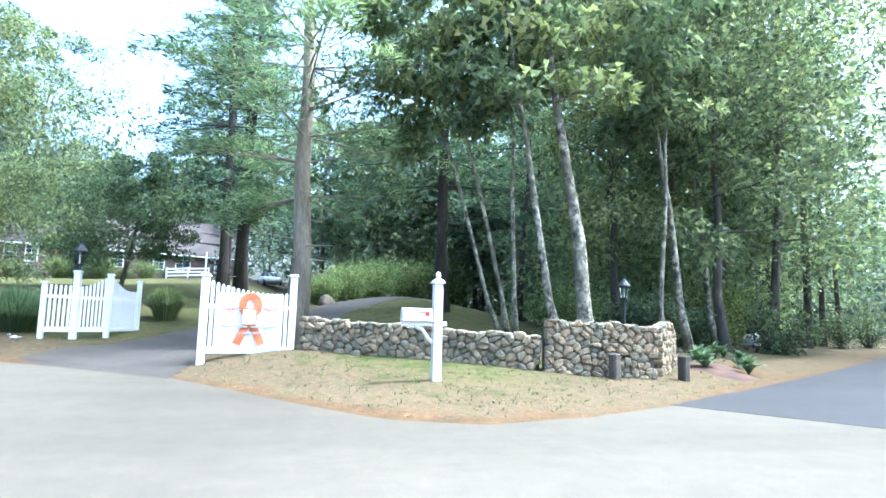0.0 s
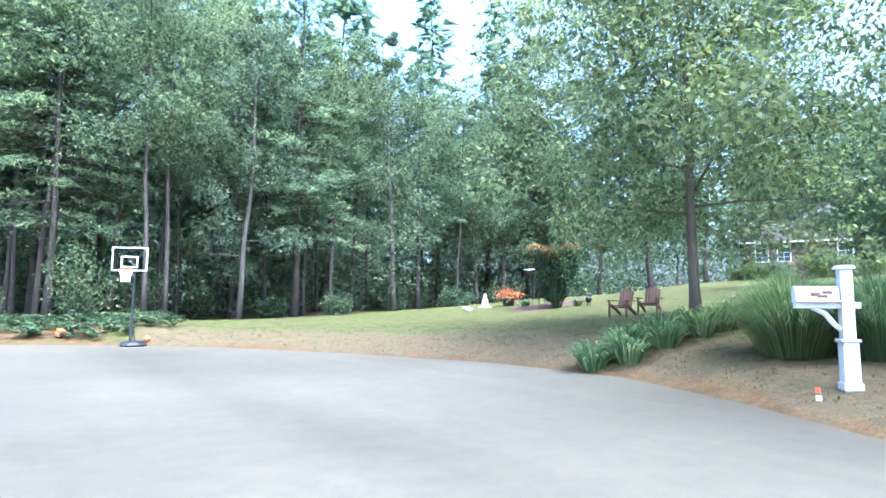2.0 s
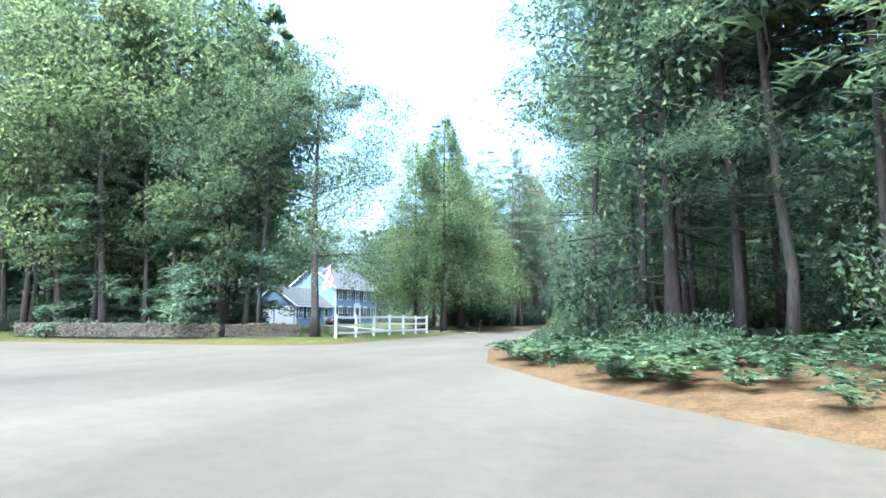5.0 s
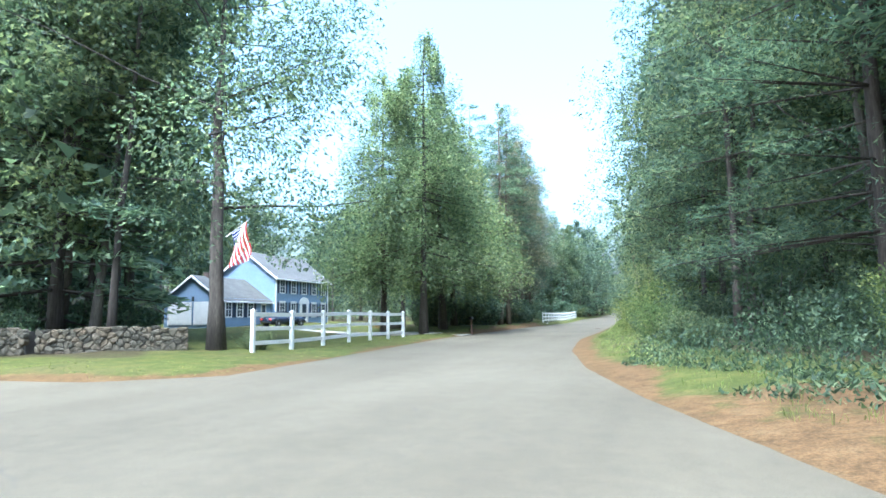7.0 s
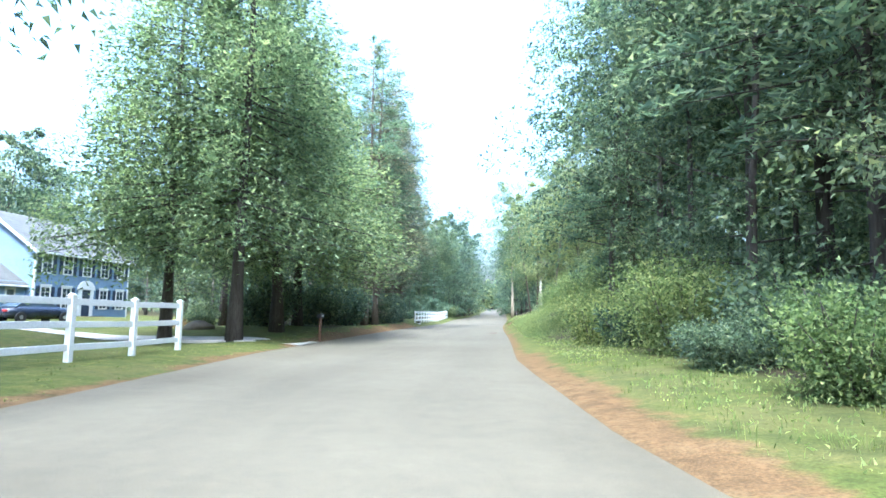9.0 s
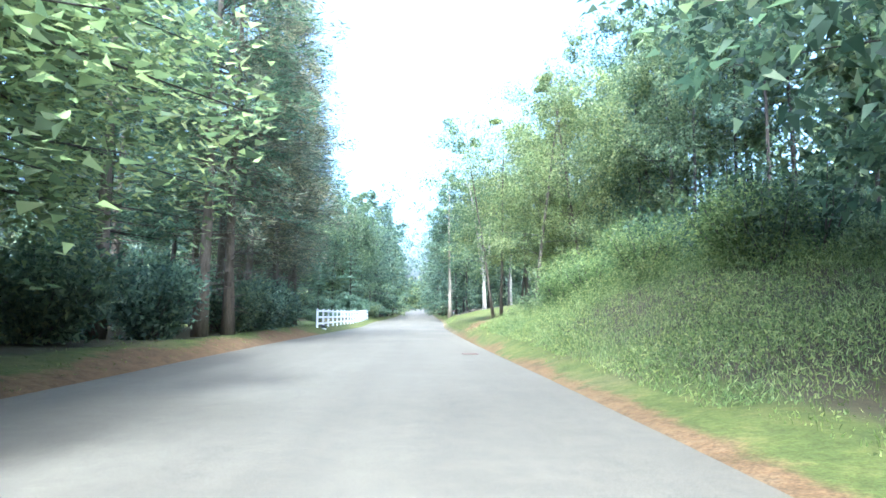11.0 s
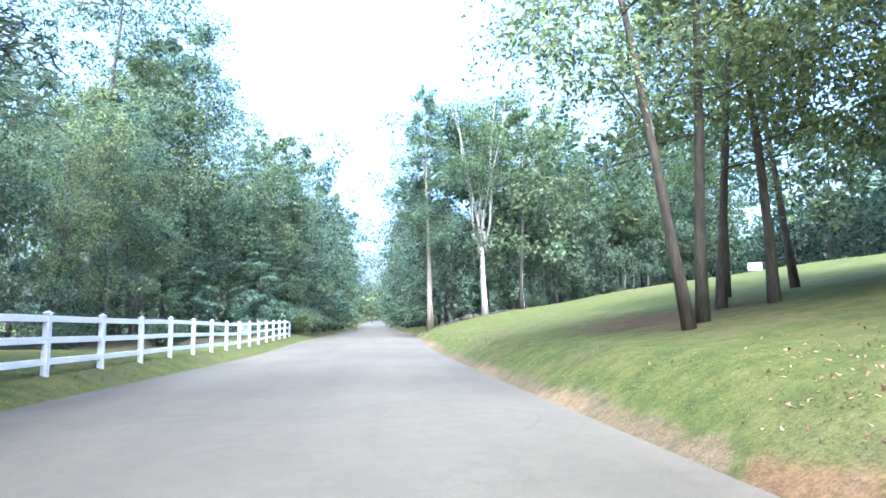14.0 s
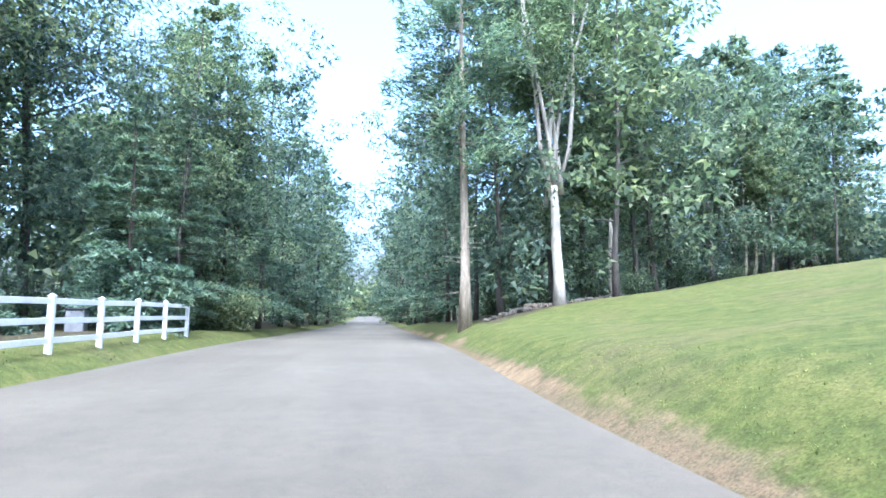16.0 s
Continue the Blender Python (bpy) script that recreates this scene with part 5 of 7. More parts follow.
def picket_panel(root, ax, ay, bx, by, lo, hi_a, hi_b, dip, step=0.125, z=0.0):
    """Pickets between two posts, their tops following a hanging curve, on two rails."""
    L, ang = math.hypot(bx - ax, by - ay), math.atan2(by - ay, bx - ax)
    base = Matrix.Translation((ax, ay, z)) @ Matrix.Rotation(ang, 4, "Z")
    for za, zb in ((lo, lo + 0.15), (lo + (min(hi_a, hi_b) - lo) * 0.72, lo + (min(hi_a, hi_b) - lo) * 0.72 + 0.09)):
        r = part("rail", boxes((0.06, L - 0.06, -0.02, 0.02, za, zb), bevel=0.004), WHITE, root)
        r.matrix_basis = base
    n = max(3, round((L - 0.2) / step))
    for i in range(n):
        u = (i + 0.5) / n
        top = hi_a + (hi_b - hi_a) * u - dip * math.sin(math.pi * u) ** 0.8
        bm = bmesh.new()
        w = 0.036
        box(bm, -w, w, -0.034, -0.018, lo + 0.06, top - 0.04)
        t4 = [v for v in bm.verts if v.co.z > top - 0.05]
        r4 = bmesh.ops.extrude_face_region(bm, geom=[f for f in bm.faces if all(v in t4 for v in f.verts)])
        for v in r4["geom"]:
            if isinstance(v, bmesh.types.BMVert):
                v.co.z += 0.04
                v.co.x *= 0.3
        p = part("picket", bm, WHITE, root)
        p.matrix_basis = base @ Matrix.Translation((0.1 + (L - 0.2) * u, 0, 0))


gate = thing("picket_gate", pose(28.4, -131.6, gz(28.4, -131.6)), "white vinyl picket gate wing with swooping tops beside the driveway", "gate")
G0, G1, G2, G3 = (-0.32, 0.75), (0.0, 0.0), (0.85, -0.62), (2.85, -0.85)
capped_post(gate, *G0, 1.62)
capped_post(gate, *G1, 2.02, 0.17)
capped_post(gate, *G2, 1.98, 0.15)
capped_post(gate, *G3, 1.66)
picket_panel(gate, *G0, *G1, 0.22, 1.62, 1.62, 0.0)
picket_panel(gate, *G1, *G2, 0.22, 1.60, 1.95, 0.06)
picket_panel(gate, *G2, *G3, 0.22, 1.98, 1.62, 0.20)


def lantern(root, z, s=1.0, x=0.0, y=0.0):
    """A black coach lantern: tapered glass cage, roof and finial."""
    def put(o):
        o.location = (x, y, z)
        return o
    put(part("socket", lathe(bmesh.new(), [(0.05 * s, 0), (0.05 * s, 0.1 * s), (0.1 * s, 0.13 * s), (0.1 * s, 0.15 * s)], 12), IRON, root))
    bm = bmesh.new()
    for k in range(6):
        a = math.pi / 3 * k
        tube(bm, [(0.085 * s * math.cos(a), 0.085 * s * math.sin(a), 0.15 * s), (0.135 * s * math.cos(a), 0.135 * s * math.sin(a), 0.43 * s)], [0.009 * s] * 2, 4)
    put(part("cage", bm, IRON, root))
    pane = put(part("pane", lathe(bmesh.new(), [(0.075 * s, 0.15 * s), (0.123 * s, 0.43 * s)], 6), CLEAR, root, "clear lantern glass"))
    pane.visible_shadow = False
    put(part("roof", lathe(bmesh.new(), [(0.17 * s, 0.43 * s), (0.165 * s, 0.45 * s), (0.07 * s, 0.56 * s), (0.055 * s, 0.60 * s), (0.02 * s, 0.62 * s), (0.028 * s, 0.66 * s), (0.006 * s, 0.70 * s)], 12), IRON, root))
    put(part("candle_tube", lathe(bmesh.new(), [(0.018 * s, 0.15 * s), (0.018 * s, 0.3 * s), (0.028 * s, 0.34 * s), (0.01 * s, 0.39 * s)], 10), WHITE_OLD, root))


lamp = thing("gate_lantern", pose(28.4, -131.6, gz(28.4, -131.6) + 2.075), "black coach lantern with clear glass on a white gate post", "lamp")
lantern(lamp, 0.0, 1.35)
yard_lamp = thing("post_lantern", at(23.6, -146.9), "black post lantern standing behind the stone wall", "lamp")
part("pole", lathe(bmesh.new(), [(0.06, -0.1), (0.06, 0.12), (0.035, 0.16), (0.035, 1.35), (0.05, 1.4)], 12), IRON, yard_lamp)
lantern(yard_lamp, 1.4, 1.05)

# the banner panel
SX, SY, EX, EY = 22.2, -136.75, 22.65, -138.55
sg = thing("banner_gate", pose(SX, SY, gz(SX, SY)), "white picket gate panel carrying a ribbon banner", "gate")
capped_post(sg, 0, 0, 1.86, 0.15)
capped_post(sg, EX - SX, EY - SY, 1.62, 0.15)
picket_panel(sg, 0, 0, EX - SX, EY - SY, 0.22, 1.80, 1.56, 0.10, 0.105)
AB = math.atan2(EY - SY, EX - SX)
ban = thing("banner", pose(SX, SY, gz(SX, SY)) @ Matrix.Rotation(AB, 4, "Z") @ Matrix.Translation((0.27, -0.045, -0.06)), "white cloth banner with an orange ribbon emblem and lettering", "banner")


def cloth(w, z0, z1, y=0.0, nx=14, nz=8, amp=0.008):
    bm = bmesh.new()
    g = [[bm.verts.new((w * i / nx, y + amp * math.sin(i * 1.3 + j * 0.7), z0 + (z1 - z0) * j / nz)) for i in range(nx + 1)] for j in range(nz + 1)]
    for j in range(nz):
        for i in range(nx):
            bm.faces.new((g[j][i], g[j][i + 1], g[j + 1][i + 1], g[j + 1][i]))
    bmesh.ops.solidify(bm, geom=bm.faces[:], thickness=0.003)
    return bm


BW = 1.34
part("sheet", cloth(BW, 0.38, 1.58), WHITE_CLOTH, ban)


def ribbon(pts, w, y):
    bm = bmesh.new()
    pts = [Vector((a, 0, b)) for a, b in pts]
    L, R_ = [], []
    for i, p in enumerate(pts):
        d = (pts[min(i + 1, len(pts) - 1)] - pts[max(i - 1, 0)]).normalized()
        n = Vector((d.z, 0, -d.x)) * w / 2
        L.append(bm.verts.new((p.x + n.x, y, p.z + n.z)))
        R_.append(bm.verts.new((p.x - n.x, y, p.z - n.z)))
    for i in range(len(pts) - 1):
        bm.faces.new((L[i], L[i + 1], R_[i + 1], R_[i]))
    bmesh.ops.solidify(bm, geom=bm.faces[:], thickness=0.002)
    return bm


CXB = BW * 0.5
part("ribbon_strip", ribbon([(CXB - 0.26, 0.48), (CXB - 0.11, 0.80), (CXB + 0.06, 1.08), (CXB + 0.155, 1.25), (CXB + 0.165, 1.36), (CXB + 0.13, 1.45), (CXB + 0.07, 1.505), (CXB, 1.52), (CXB - 0.07, 1.505), (CXB - 0.13, 1.45), (CXB - 0.165, 1.36), (CXB - 0.155, 1.25)], 0.16, -0.018), ORANGE_PRINT, ban)
part("ribbon_strip", ribbon([(CXB + 0.26, 0.48), (CXB + 0.11, 0.80), (CXB - 0.06, 1.08), (CXB - 0.155, 1.25)], 0.16, -0.023), ORANGE_PRINT, ban)
bm = bmesh.new()
box(bm, CXB - 0.15, CXB + 0.15, -0.036, -0.028, 0.92, 1.26, 0.03)
part("emblem", bm, SKIN_TONE, ban, "peach rounded patch on the ribbon")
bm = boxes(*[(CXB - 0.095 + 0.065 * k - 0.004, CXB - 0.095 + 0.065 * k + 0.004, -0.0385, -0.0362, 1.0, 1.22) for k in range(4)])
part("emblem_line", bm, WOOD_BROWN, ban)


def lettering(text, size, m, mat, parent, name="lettering"):
    """Raised letters of the built-in typeface, as a mesh."""
    cu = bpy.data.curves.new(name, "FONT")
    cu.body, cu.size, cu.align_x, cu.extrude = text, size, "CENTER", 0.001
    tmp = bpy.data.objects.new(name, cu)
    me = bpy.data.meshes.new_from_object(tmp)
    bpy.data.objects.remove(tmp)
    me.materials.append(mat)
    o = new(name, me)
    o.parent = parent
    o.matrix_basis = m
    return o


FACE = Matrix.Rotation(radians(90), 4, "X")
for word, x in (("Super", CXB - 0.42), ("Hero", CXB + 0.42)):
    lettering(word, 0.13, Matrix.Translation((x, -0.016, 1.20)) @ FACE, RED, ban)
part("lettering_bar", boxes((0.08, 0.62, -0.044, -0.041, 0.84, 0.885), (0.70, 1.24, -0.044, -0.041, 0.84, 0.885), bevel=0.001), GREY_INK, ban, "grey printed line")
part("lettering_bar", boxes((0.42, 0.48, -0.044, -0.041, 0.71, 0.745), (0.54, 0.68, -0.044, -0.041, 0.71, 0.745), (0.74, 0.92, -0.044, -0.041, 0.71, 0.745), bevel=0.001), GREY_INK, ban, "grey printed line")


def mailbox(name, x, y, rz, label, H, fancy):
    """A white mailbox on a panelled post with an arm and a brace; the door faces along +x, the box runs along y."""
    root = thing(name, at(x, y, rz), label, "mailbox")
    w = 0.075
    bm = boxes((-w, w, -w, w, -0.15, H), bevel=0.006)
    if not fancy:
        box(bm, -0.095, 0.095, -0.095, 0.095, -0.15, 0.62, 0.006)
        box(bm, -0.115, 0.115, -0.115, 0.115, 0.62, 0.66, 0.006)
        box(bm, -0.115, 0.115, -0.115, 0.115, 0.0, 0.10, 0.006)
    part("post", bm, WHITE if fancy else WHITE_OLD, root)
    bm = boxes((-0.105, 0.105, -0.105, 0.105, H, H + 0.03), (-0.09, 0.09, -0.09, 0.09, H + 0.03, H + 0.05), bevel=0.005)
    if fancy:
        c4 = [bm.verts.new((sx * 0.085, sy * 0.085, H + 0.05)) for sx, sy in ((-1, -1), (1, -1), (1, 1), (-1, 1))]
        ap = bm.verts.new((0, 0, H + 0.12))
        for i in range(4):
            bm.faces.new((c4[i], c4[(i + 1) % 4], ap))
        lathe(bm, [(0.02, H + 0.08), (0.045, H + 0.13), (0.045, H + 0.17), (0.01, H + 0.205)], 10)
    part("post_cap", bm, WHITE, root)
    zb = H - 0.62 if fancy else H - 0.42
    part("arm", boxes((-0.05, 0.05, -0.16, 0.62, zb - 0.10, zb - 0.02), (-0.11, 0.11, 0.05, 0.62, zb - 0.02, zb), bevel=0.005), WHITE, root)
    bm = bmesh.new()
    tube(bm, [(0, 0.07, zb - 0.38), (0, 0.16, zb - 0.30), (0, 0.25, zb - 0.17), (0, 0.40, zb - 0.09)], [0.035, 0.035, 0.035, 0.035], 6)
    part("brace", bm, WHITE, root)
    bm = bmesh.new()
    prof = [(0.085 * math.cos(a), 0.11 + 0.085 * math.sin(a)) for a in (math.pi * k / 8 for k in range(9))]
    prof = [(0.085, 0.0)] + prof + [(-0.085, 0.0)]
    ra = [bm.verts.new((px, 0.10, zb + pz)) for px, pz in prof]
    rb = [bm.verts.new((px, 0.60, zb + pz)) for px, pz in prof]
    for i in range(len(prof)):
        j = (i + 1) % len(prof)
        bm.faces.new((ra[i], ra[j], rb[j], rb[i]))
    bm.faces.new(ra[::-1])
    bm.faces.new(rb)
    part("box", bm, WHITE, root)
    bm = bmesh.new()
    va = [bm.verts.new((px * 1.04, 0.602, zb + pz * 1.03)) for px, pz in prof]
    vb = [bm.verts.new((px * 1.04, 0.615, zb + pz * 1.03)) for px, pz in prof]
    for i in range(len(prof)):
        j = (i + 1) % len(prof)
        bm.faces.new((va[i], va[j], vb[j], vb[i]))
    bm.faces.new(va[::-1])
    bm.faces.new(vb)
    part("door", bm, WHITE, root)
    if fancy:
        part("flag", boxes((-0.094, -0.088, 0.16, 0.36, zb + 0.12, zb + 0.14), (-0.094, -0.088, 0.16, 0.23, zb + 0.07, zb + 0.14)), RED, root, "red mailbox flag")
    else:
        part("number_plate", boxes((-0.092, -0.087, 0.18, 0.30, zb + 0.09, zb + 0.13), (-0.092, -0.087, 0.33, 0.44, zb + 0.06, zb + 0.11), (-0.092, -0.087, 0.24, 0.36, zb + 0.04, zb + 0.075)), WOOD_BROWN, root, "small brown printed bars")
    return root


mailbox("mailbox", 18.9, -141.3, 8, "white mailbox on a tall white post with a red flag", 1.62, True)
mailbox("mailbox", 27.0, -129.85, 40, "weathered white mailbox on a stepped white post", 1.58, False)
dark_box = thing("mailbox", at(-5.5, -56.9, 0), "small dark mailbox on a wooden post at the verge", "mailbox")
part("post", boxes((-0.05, 0.05, -0.05, 0.05, -0.1, 1.0), bevel=0.005), WOOD_BROWN, dark_box)
part("box", boxes((-0.1, 0.1, -0.26, 0.26, 1.0, 1.2), bevel=0.04), BLACK, dark_box)
part("number_plate", boxes((0.102, 0.106, -0.15, 0.15, 1.07, 1.14)), WHITE, dark_box, "pale printed bar")
# ---- houses ----
def window_unit(parent, w, h, m, shutters=True, head=0.0, trim=None):
    """A sash window: frame, two panes with bars, sill, and shutters beside it; it lies in its own xz plane, facing -y."""
    bm, rings = bmesh.new(), []
    for g, y in ((0.0, 0.0), (0.0, -0.06), (0.1, -0.06), (0.1, 0.0)):
        rings.append([bm.verts.new((sx * (w / 2 + g), y, z)) for sx, z in ((-1, -g), (1, -g), (1, h + g), (-1, h + g))])
    for r0, r1 in zip(rings, rings[1:] + rings[:1]):
        for k in range(4):
            bm.faces.new((r0[k], r0[(k + 1) % 4], r1[(k + 1) % 4], r1[k]))
    bmesh.ops.recalc_face_normals(bm, faces=bm.faces[:])
    trim = trim or WHITE
    f = part("window", bm, trim, parent)
    part("meeting_rail", boxes((-w / 2, w / 2, -0.05, -0.01, h / 2 - 0.03, h / 2 + 0.03)), trim, f)
    for za, zb in ((0.0, h / 2 - 0.03), (h / 2 + 0.03, h)):
        part("muntin", boxes((-0.015, 0.015, -0.045, -0.015, za, zb)), trim, f)
        part("muntin", boxes((-w / 2, w / 2, -0.043, -0.017, (za + zb) / 2 - 0.012, (za + zb) / 2 + 0.012)), trim, f)
    part("head_trim", boxes((-w / 2 - 0.14, w / 2 + 0.14, -0.1, 0.0, h + 0.102, h + 0.122 + head)), trim, f)
    f.matrix_basis = m
    for z in (0.0, h / 2):
        part("pane", boxes((-w / 2, w / 2, -0.02, -0.005, z, z + h / 2)), GLASS_DARK, f)
    if shutters:
        for s in (-1, 1):
            bm = boxes((s * (w / 2 + 0.32) - 0.17, s * (w / 2 + 0.32) + 0.17, -0.045, -0.005, -0.08, h + 0.08))
            for k in range(9):
                box(bm, s * (w / 2 + 0.32) - 0.13, s * (w / 2 + 0.32) + 0.13, -0.058, -0.045, (h / 9) * k, (h / 9) * k + h / 14)
            part("shutter", bm, SHUTTER, f, "dark slatted shutter")
    return f


def clapboards(w, z0, z1, y, gable=None):
    """Lapped boards across a wall in the xz plane facing -y; gable: (half width, peak) for a triangular top."""
    bm = bmesh.new()
    z = z0
    while z < z1 - 0.02:
        x0, x1 = 0.0, w
        if gable and z > gable[2]:
            k = 1 - (z + 0.16 - gable[2]) / (gable[1] - gable[2])
            x0, x1 = w / 2 * (1 - max(k, 0.01)), w / 2 * (1 + max(k, 0.01))
        v = [bm.verts.new(p) for p in ((x0, y, z), (x1, y, z), (x1, y + 0.022, z + 0.16), (x0, y + 0.022, z + 0.16))]
        bm.faces.new(v)
        v2 = [bm.verts.new(p) for p in ((x0, y + 0.022, z), (x1, y + 0.022, z), (x1, y, z), (x0, y, z))]
        bm.faces.new(v2)
        z += 0.16
    return bm


def gable_roof(parent, w, d, eave, peak, over=0.35, mat=None):
    """A shingled roof over a box w (ridge along x) by d, with white rakes and shingle courses."""
    bm = bmesh.new()
    rise = peak - eave
    for s in (-1, 1):
        y0, y1 = (-over, d / 2) if s < 0 else (d + over, d / 2)
        n, line = 14, []
        low_ = eave - rise * over / (d / 2)
        for i in range(n + 1):
            y_, z_ = y0 + (y1 - y0) * i / n, low_ + (peak - low_) * i / n
            line += ([(y_, z_ + 0.03)] if i > 0 else [(y_, z_)]) + ([(y_, z_ + 0.05)] if i < n else [])
        prev = None
        for y_, z_ in line:
            cur = [bm.verts.new((-over, y_, z_)), bm.verts.new((w + over, y_, z_))]
            if prev:
                bm.faces.new((prev[0], prev[1], cur[1], cur[0]))
            prev = cur
    bmesh.ops.remove_doubles(bm, verts=bm.verts, dist=0.001)
    roof = part("roof", bm, mat or ROOF, parent, "shingled gable roof")
    for x in (-over, w + over):
        for s in (-1, 1):
            bm = bmesh.new()
            ya = -over if s < 0 else d + over
            lo = eave - rise * over / (d / 2)
            q = [(x, ya, lo - 0.18), (x, d / 2, peak - 0.18), (x, d / 2, peak + 0.04), (x, ya, lo + 0.04)]
            a = [bm.verts.new(p) for p in q]
            b = [bm.verts.new((p[0] + (0.05 if x > 0 else -0.05), p[1], p[2])) for p in q]
            bm.faces.new(a)
            bm.faces.new(b[::-1])
            for i in range(4):
                bm.faces.new((a[i], b[i], b[(i + 1) % 4], a[(i + 1) % 4]))
            part("rake_board", bm, WHITE, roof)
    for y, s in ((-over, -1), (d + over, 1)):
        lo = eave - rise * over / (d / 2)
        part("gutter", boxes((-over, w + over, y - 0.06, y + 0.06, lo - 0.16, lo - 0.02), bevel=0.02), WHITE, roof)
    return roof


def solid_walls(parent, w, d, eave, peak, mat, base=-0.4):
    """Thick outer walls with gable ends at x = 0 and x = w."""
    T = 0.18
    part("wall", boxes((0, w, 0.0, T, base, eave)), mat, parent)
    part("wall", boxes((0, w, d - T, d, base, eave)), mat, parent)
    for x in (0.0, w - T):
        bm = bmesh.new()
        q = [(x, T, base), (x, d - T, base), (x, d - T, eave), (x, d / 2, peak - 0.02), (x, T, eave)]
        a = [bm.verts.new(p) for p in q]
        b = [bm.verts.new((p[0] + T, p[1], p[2])) for p in q]
        bm.faces.new(a)
        bm.faces.new(b[::-1])
        for i in range(5):
            bm.faces.new((a[i], b[i], b[(i + 1) % 5], a[(i + 1) % 5]))
        part("wall", bm, mat, parent)
    part("house_floor", boxes((T, w - T, T, d - T, base, base + 0.1)), STONE_DARK, parent)


# the blue house: its front faces the road (east); own axes: x along the front towards north, y into the house
HZ = gz(-31.5, -42.5)
house = thing("house", pose(-31.3, -42.6, HZ) @ Matrix.Rotation(radians(90), 4, "Z"), "two-storey blue clapboard house with white trim and dark shutters", "house")
W, D_, EAVE, PEAK = 11.0, 7.6, 5.1, 7.9
solid_walls(house, W, D_, EAVE, PEAK, SIDING)
part("siding", clapboards(W, 0.0, EAVE, -0.035), SIDING, house)
g = part("siding", clapboards(D_, 0.0, PEAK, -0.035, (D_ / 2, PEAK, EAVE)), SIDING, house)
g.matrix_basis = Matrix.Translation((0, D_, 0)) @ Matrix.Rotation(radians(-90), 4, "Z")
gable_roof(house, W, D_, EAVE, PEAK)
for x in (-0.02, W - 0.14):
    part("corner_board", boxes((x, x + 0.16, -0.06, 0.1, 0, EAVE)), WHITE, house)
for k in range(5):
    window_unit(house, 0.85, 1.35, Matrix.Translation((1.15 + k * 2.17, -0.03, 3.35)), True)
    if k != 2:
        window_unit(house, 0.85, 1.45, Matrix.Translation((1.15 + k * 2.17, -0.03, 0.75)), True, 0.12)
dr = part("door", boxes((W / 2 - 0.5, W / 2 + 0.5, -0.08, -0.03, 0.05, 2.15), bevel=0.01), SHUTTER, house, "dark front door")
part("door_window", boxes((W / 2 - 0.3, W / 2 + 0.3, -0.095, -0.08, 1.2, 1.95)), GLASS_DARK, dr)
bm = boxes((W / 2 - 0.85, W / 2 - 0.5, -0.14, -0.02, 0, 2.2), (W / 2 + 0.5, W / 2 + 0.85, -0.14, -0.02, 0, 2.2))
arc = [(W / 2 + 1.0 * math.cos(a), 2.2 + 0.75 * math.sin(a)) for a in (math.pi * k / 12 for k in range(13))]
fa, fb = [bm.verts.new((x, -0.16, z)) for x, z in arc], [bm.verts.new((x, -0.02, z)) for x, z in arc]
bm.faces.new(fa)
bm.faces.new(fb[::-1])
for i in range(13):
    j = (i + 1) % 13
    bm.faces.new((fa[i], fb[i], fb[j], fa[j]))
part("door_surround", bm, WHITE, house, "white arched door surround")
part("step", boxes((W / 2 - 1.0, W / 2 + 1.0, -1.1, -0.12, -0.3, 0.1), bevel=0.02), STONE, house)
# the garage with its windowed link, one long low roof south of the main house
GL, GD = 7.8, 6.8
garage = thing("garage", pose(-31.9, -50.4, HZ) @ Matrix.Rotation(radians(90), 4, "Z"), "blue gabled garage wing with two white panel doors", "house")
solid_walls(garage, GL, GD, 2.5, 4.8, SIDING)
gable_roof(garage, GL, GD, 2.5, 4.8, 0.3)
part("siding", clapboards(GL, 0, 2.5, -0.035), SIDING, garage)
g = part("siding", clapboards(GD, 0.0, 4.8, -0.035, (GD / 2, 4.8, 2.5)), SIDING, garage)
g.matrix_basis = Matrix.Translation((0, GD, 0)) @ Matrix.Rotation(radians(-90), 4, "Z")
part("corner_board", boxes((-0.05, 0.14, -0.06, 0.1, 0, 2.5)), WHITE, garage)
for y in (0.45, 3.55):
    bm = boxes((-0.09, -0.04, y, y + 2.6, 0.02, 2.1), (-0.12, -0.04, y - 0.12, y, 0, 2.24), (-0.12, -0.04, y + 2.6, y + 2.72, 0, 2.24), (-0.12, -0.04, y, y + 2.6, 2.1, 2.24))
    for i in range(4):
        for j in range(5):
            box(bm, -0.115, -0.09, y + 0.06 + j * 0.51, y + 0.48 + j * 0.51, 0.1 + i * 0.5, 0.48 + i * 0.5, 0.01)
    part("garage_door", bm, WHITE, garage, "white panelled garage door")
part("wall_lamp", boxes((-0.22, -0.04, 3.2, 3.38, 2.3, 2.75), bevel=0.03), IRON, garage)
for x in (0.9, 2.6, 4.3):
    window_unit(garage, 0.8, 1.3, Matrix.Translation((x, -0.03, 0.8)), True)
dd = part("door", boxes((6.0, 6.9, -0.07, -0.03, 0.05, 2.1)), WHITE_OLD, garage)
part("door_window", boxes((6.15, 6.75, -0.085, -0.07, 0.9, 1.95)), GLASS_DARK, dd)
chimney = thing("chimney", pose(-35.2, -48.4, HZ + 3.6), "short red-brown brick chimney on the wing's roof", "chimney")
cols = 0
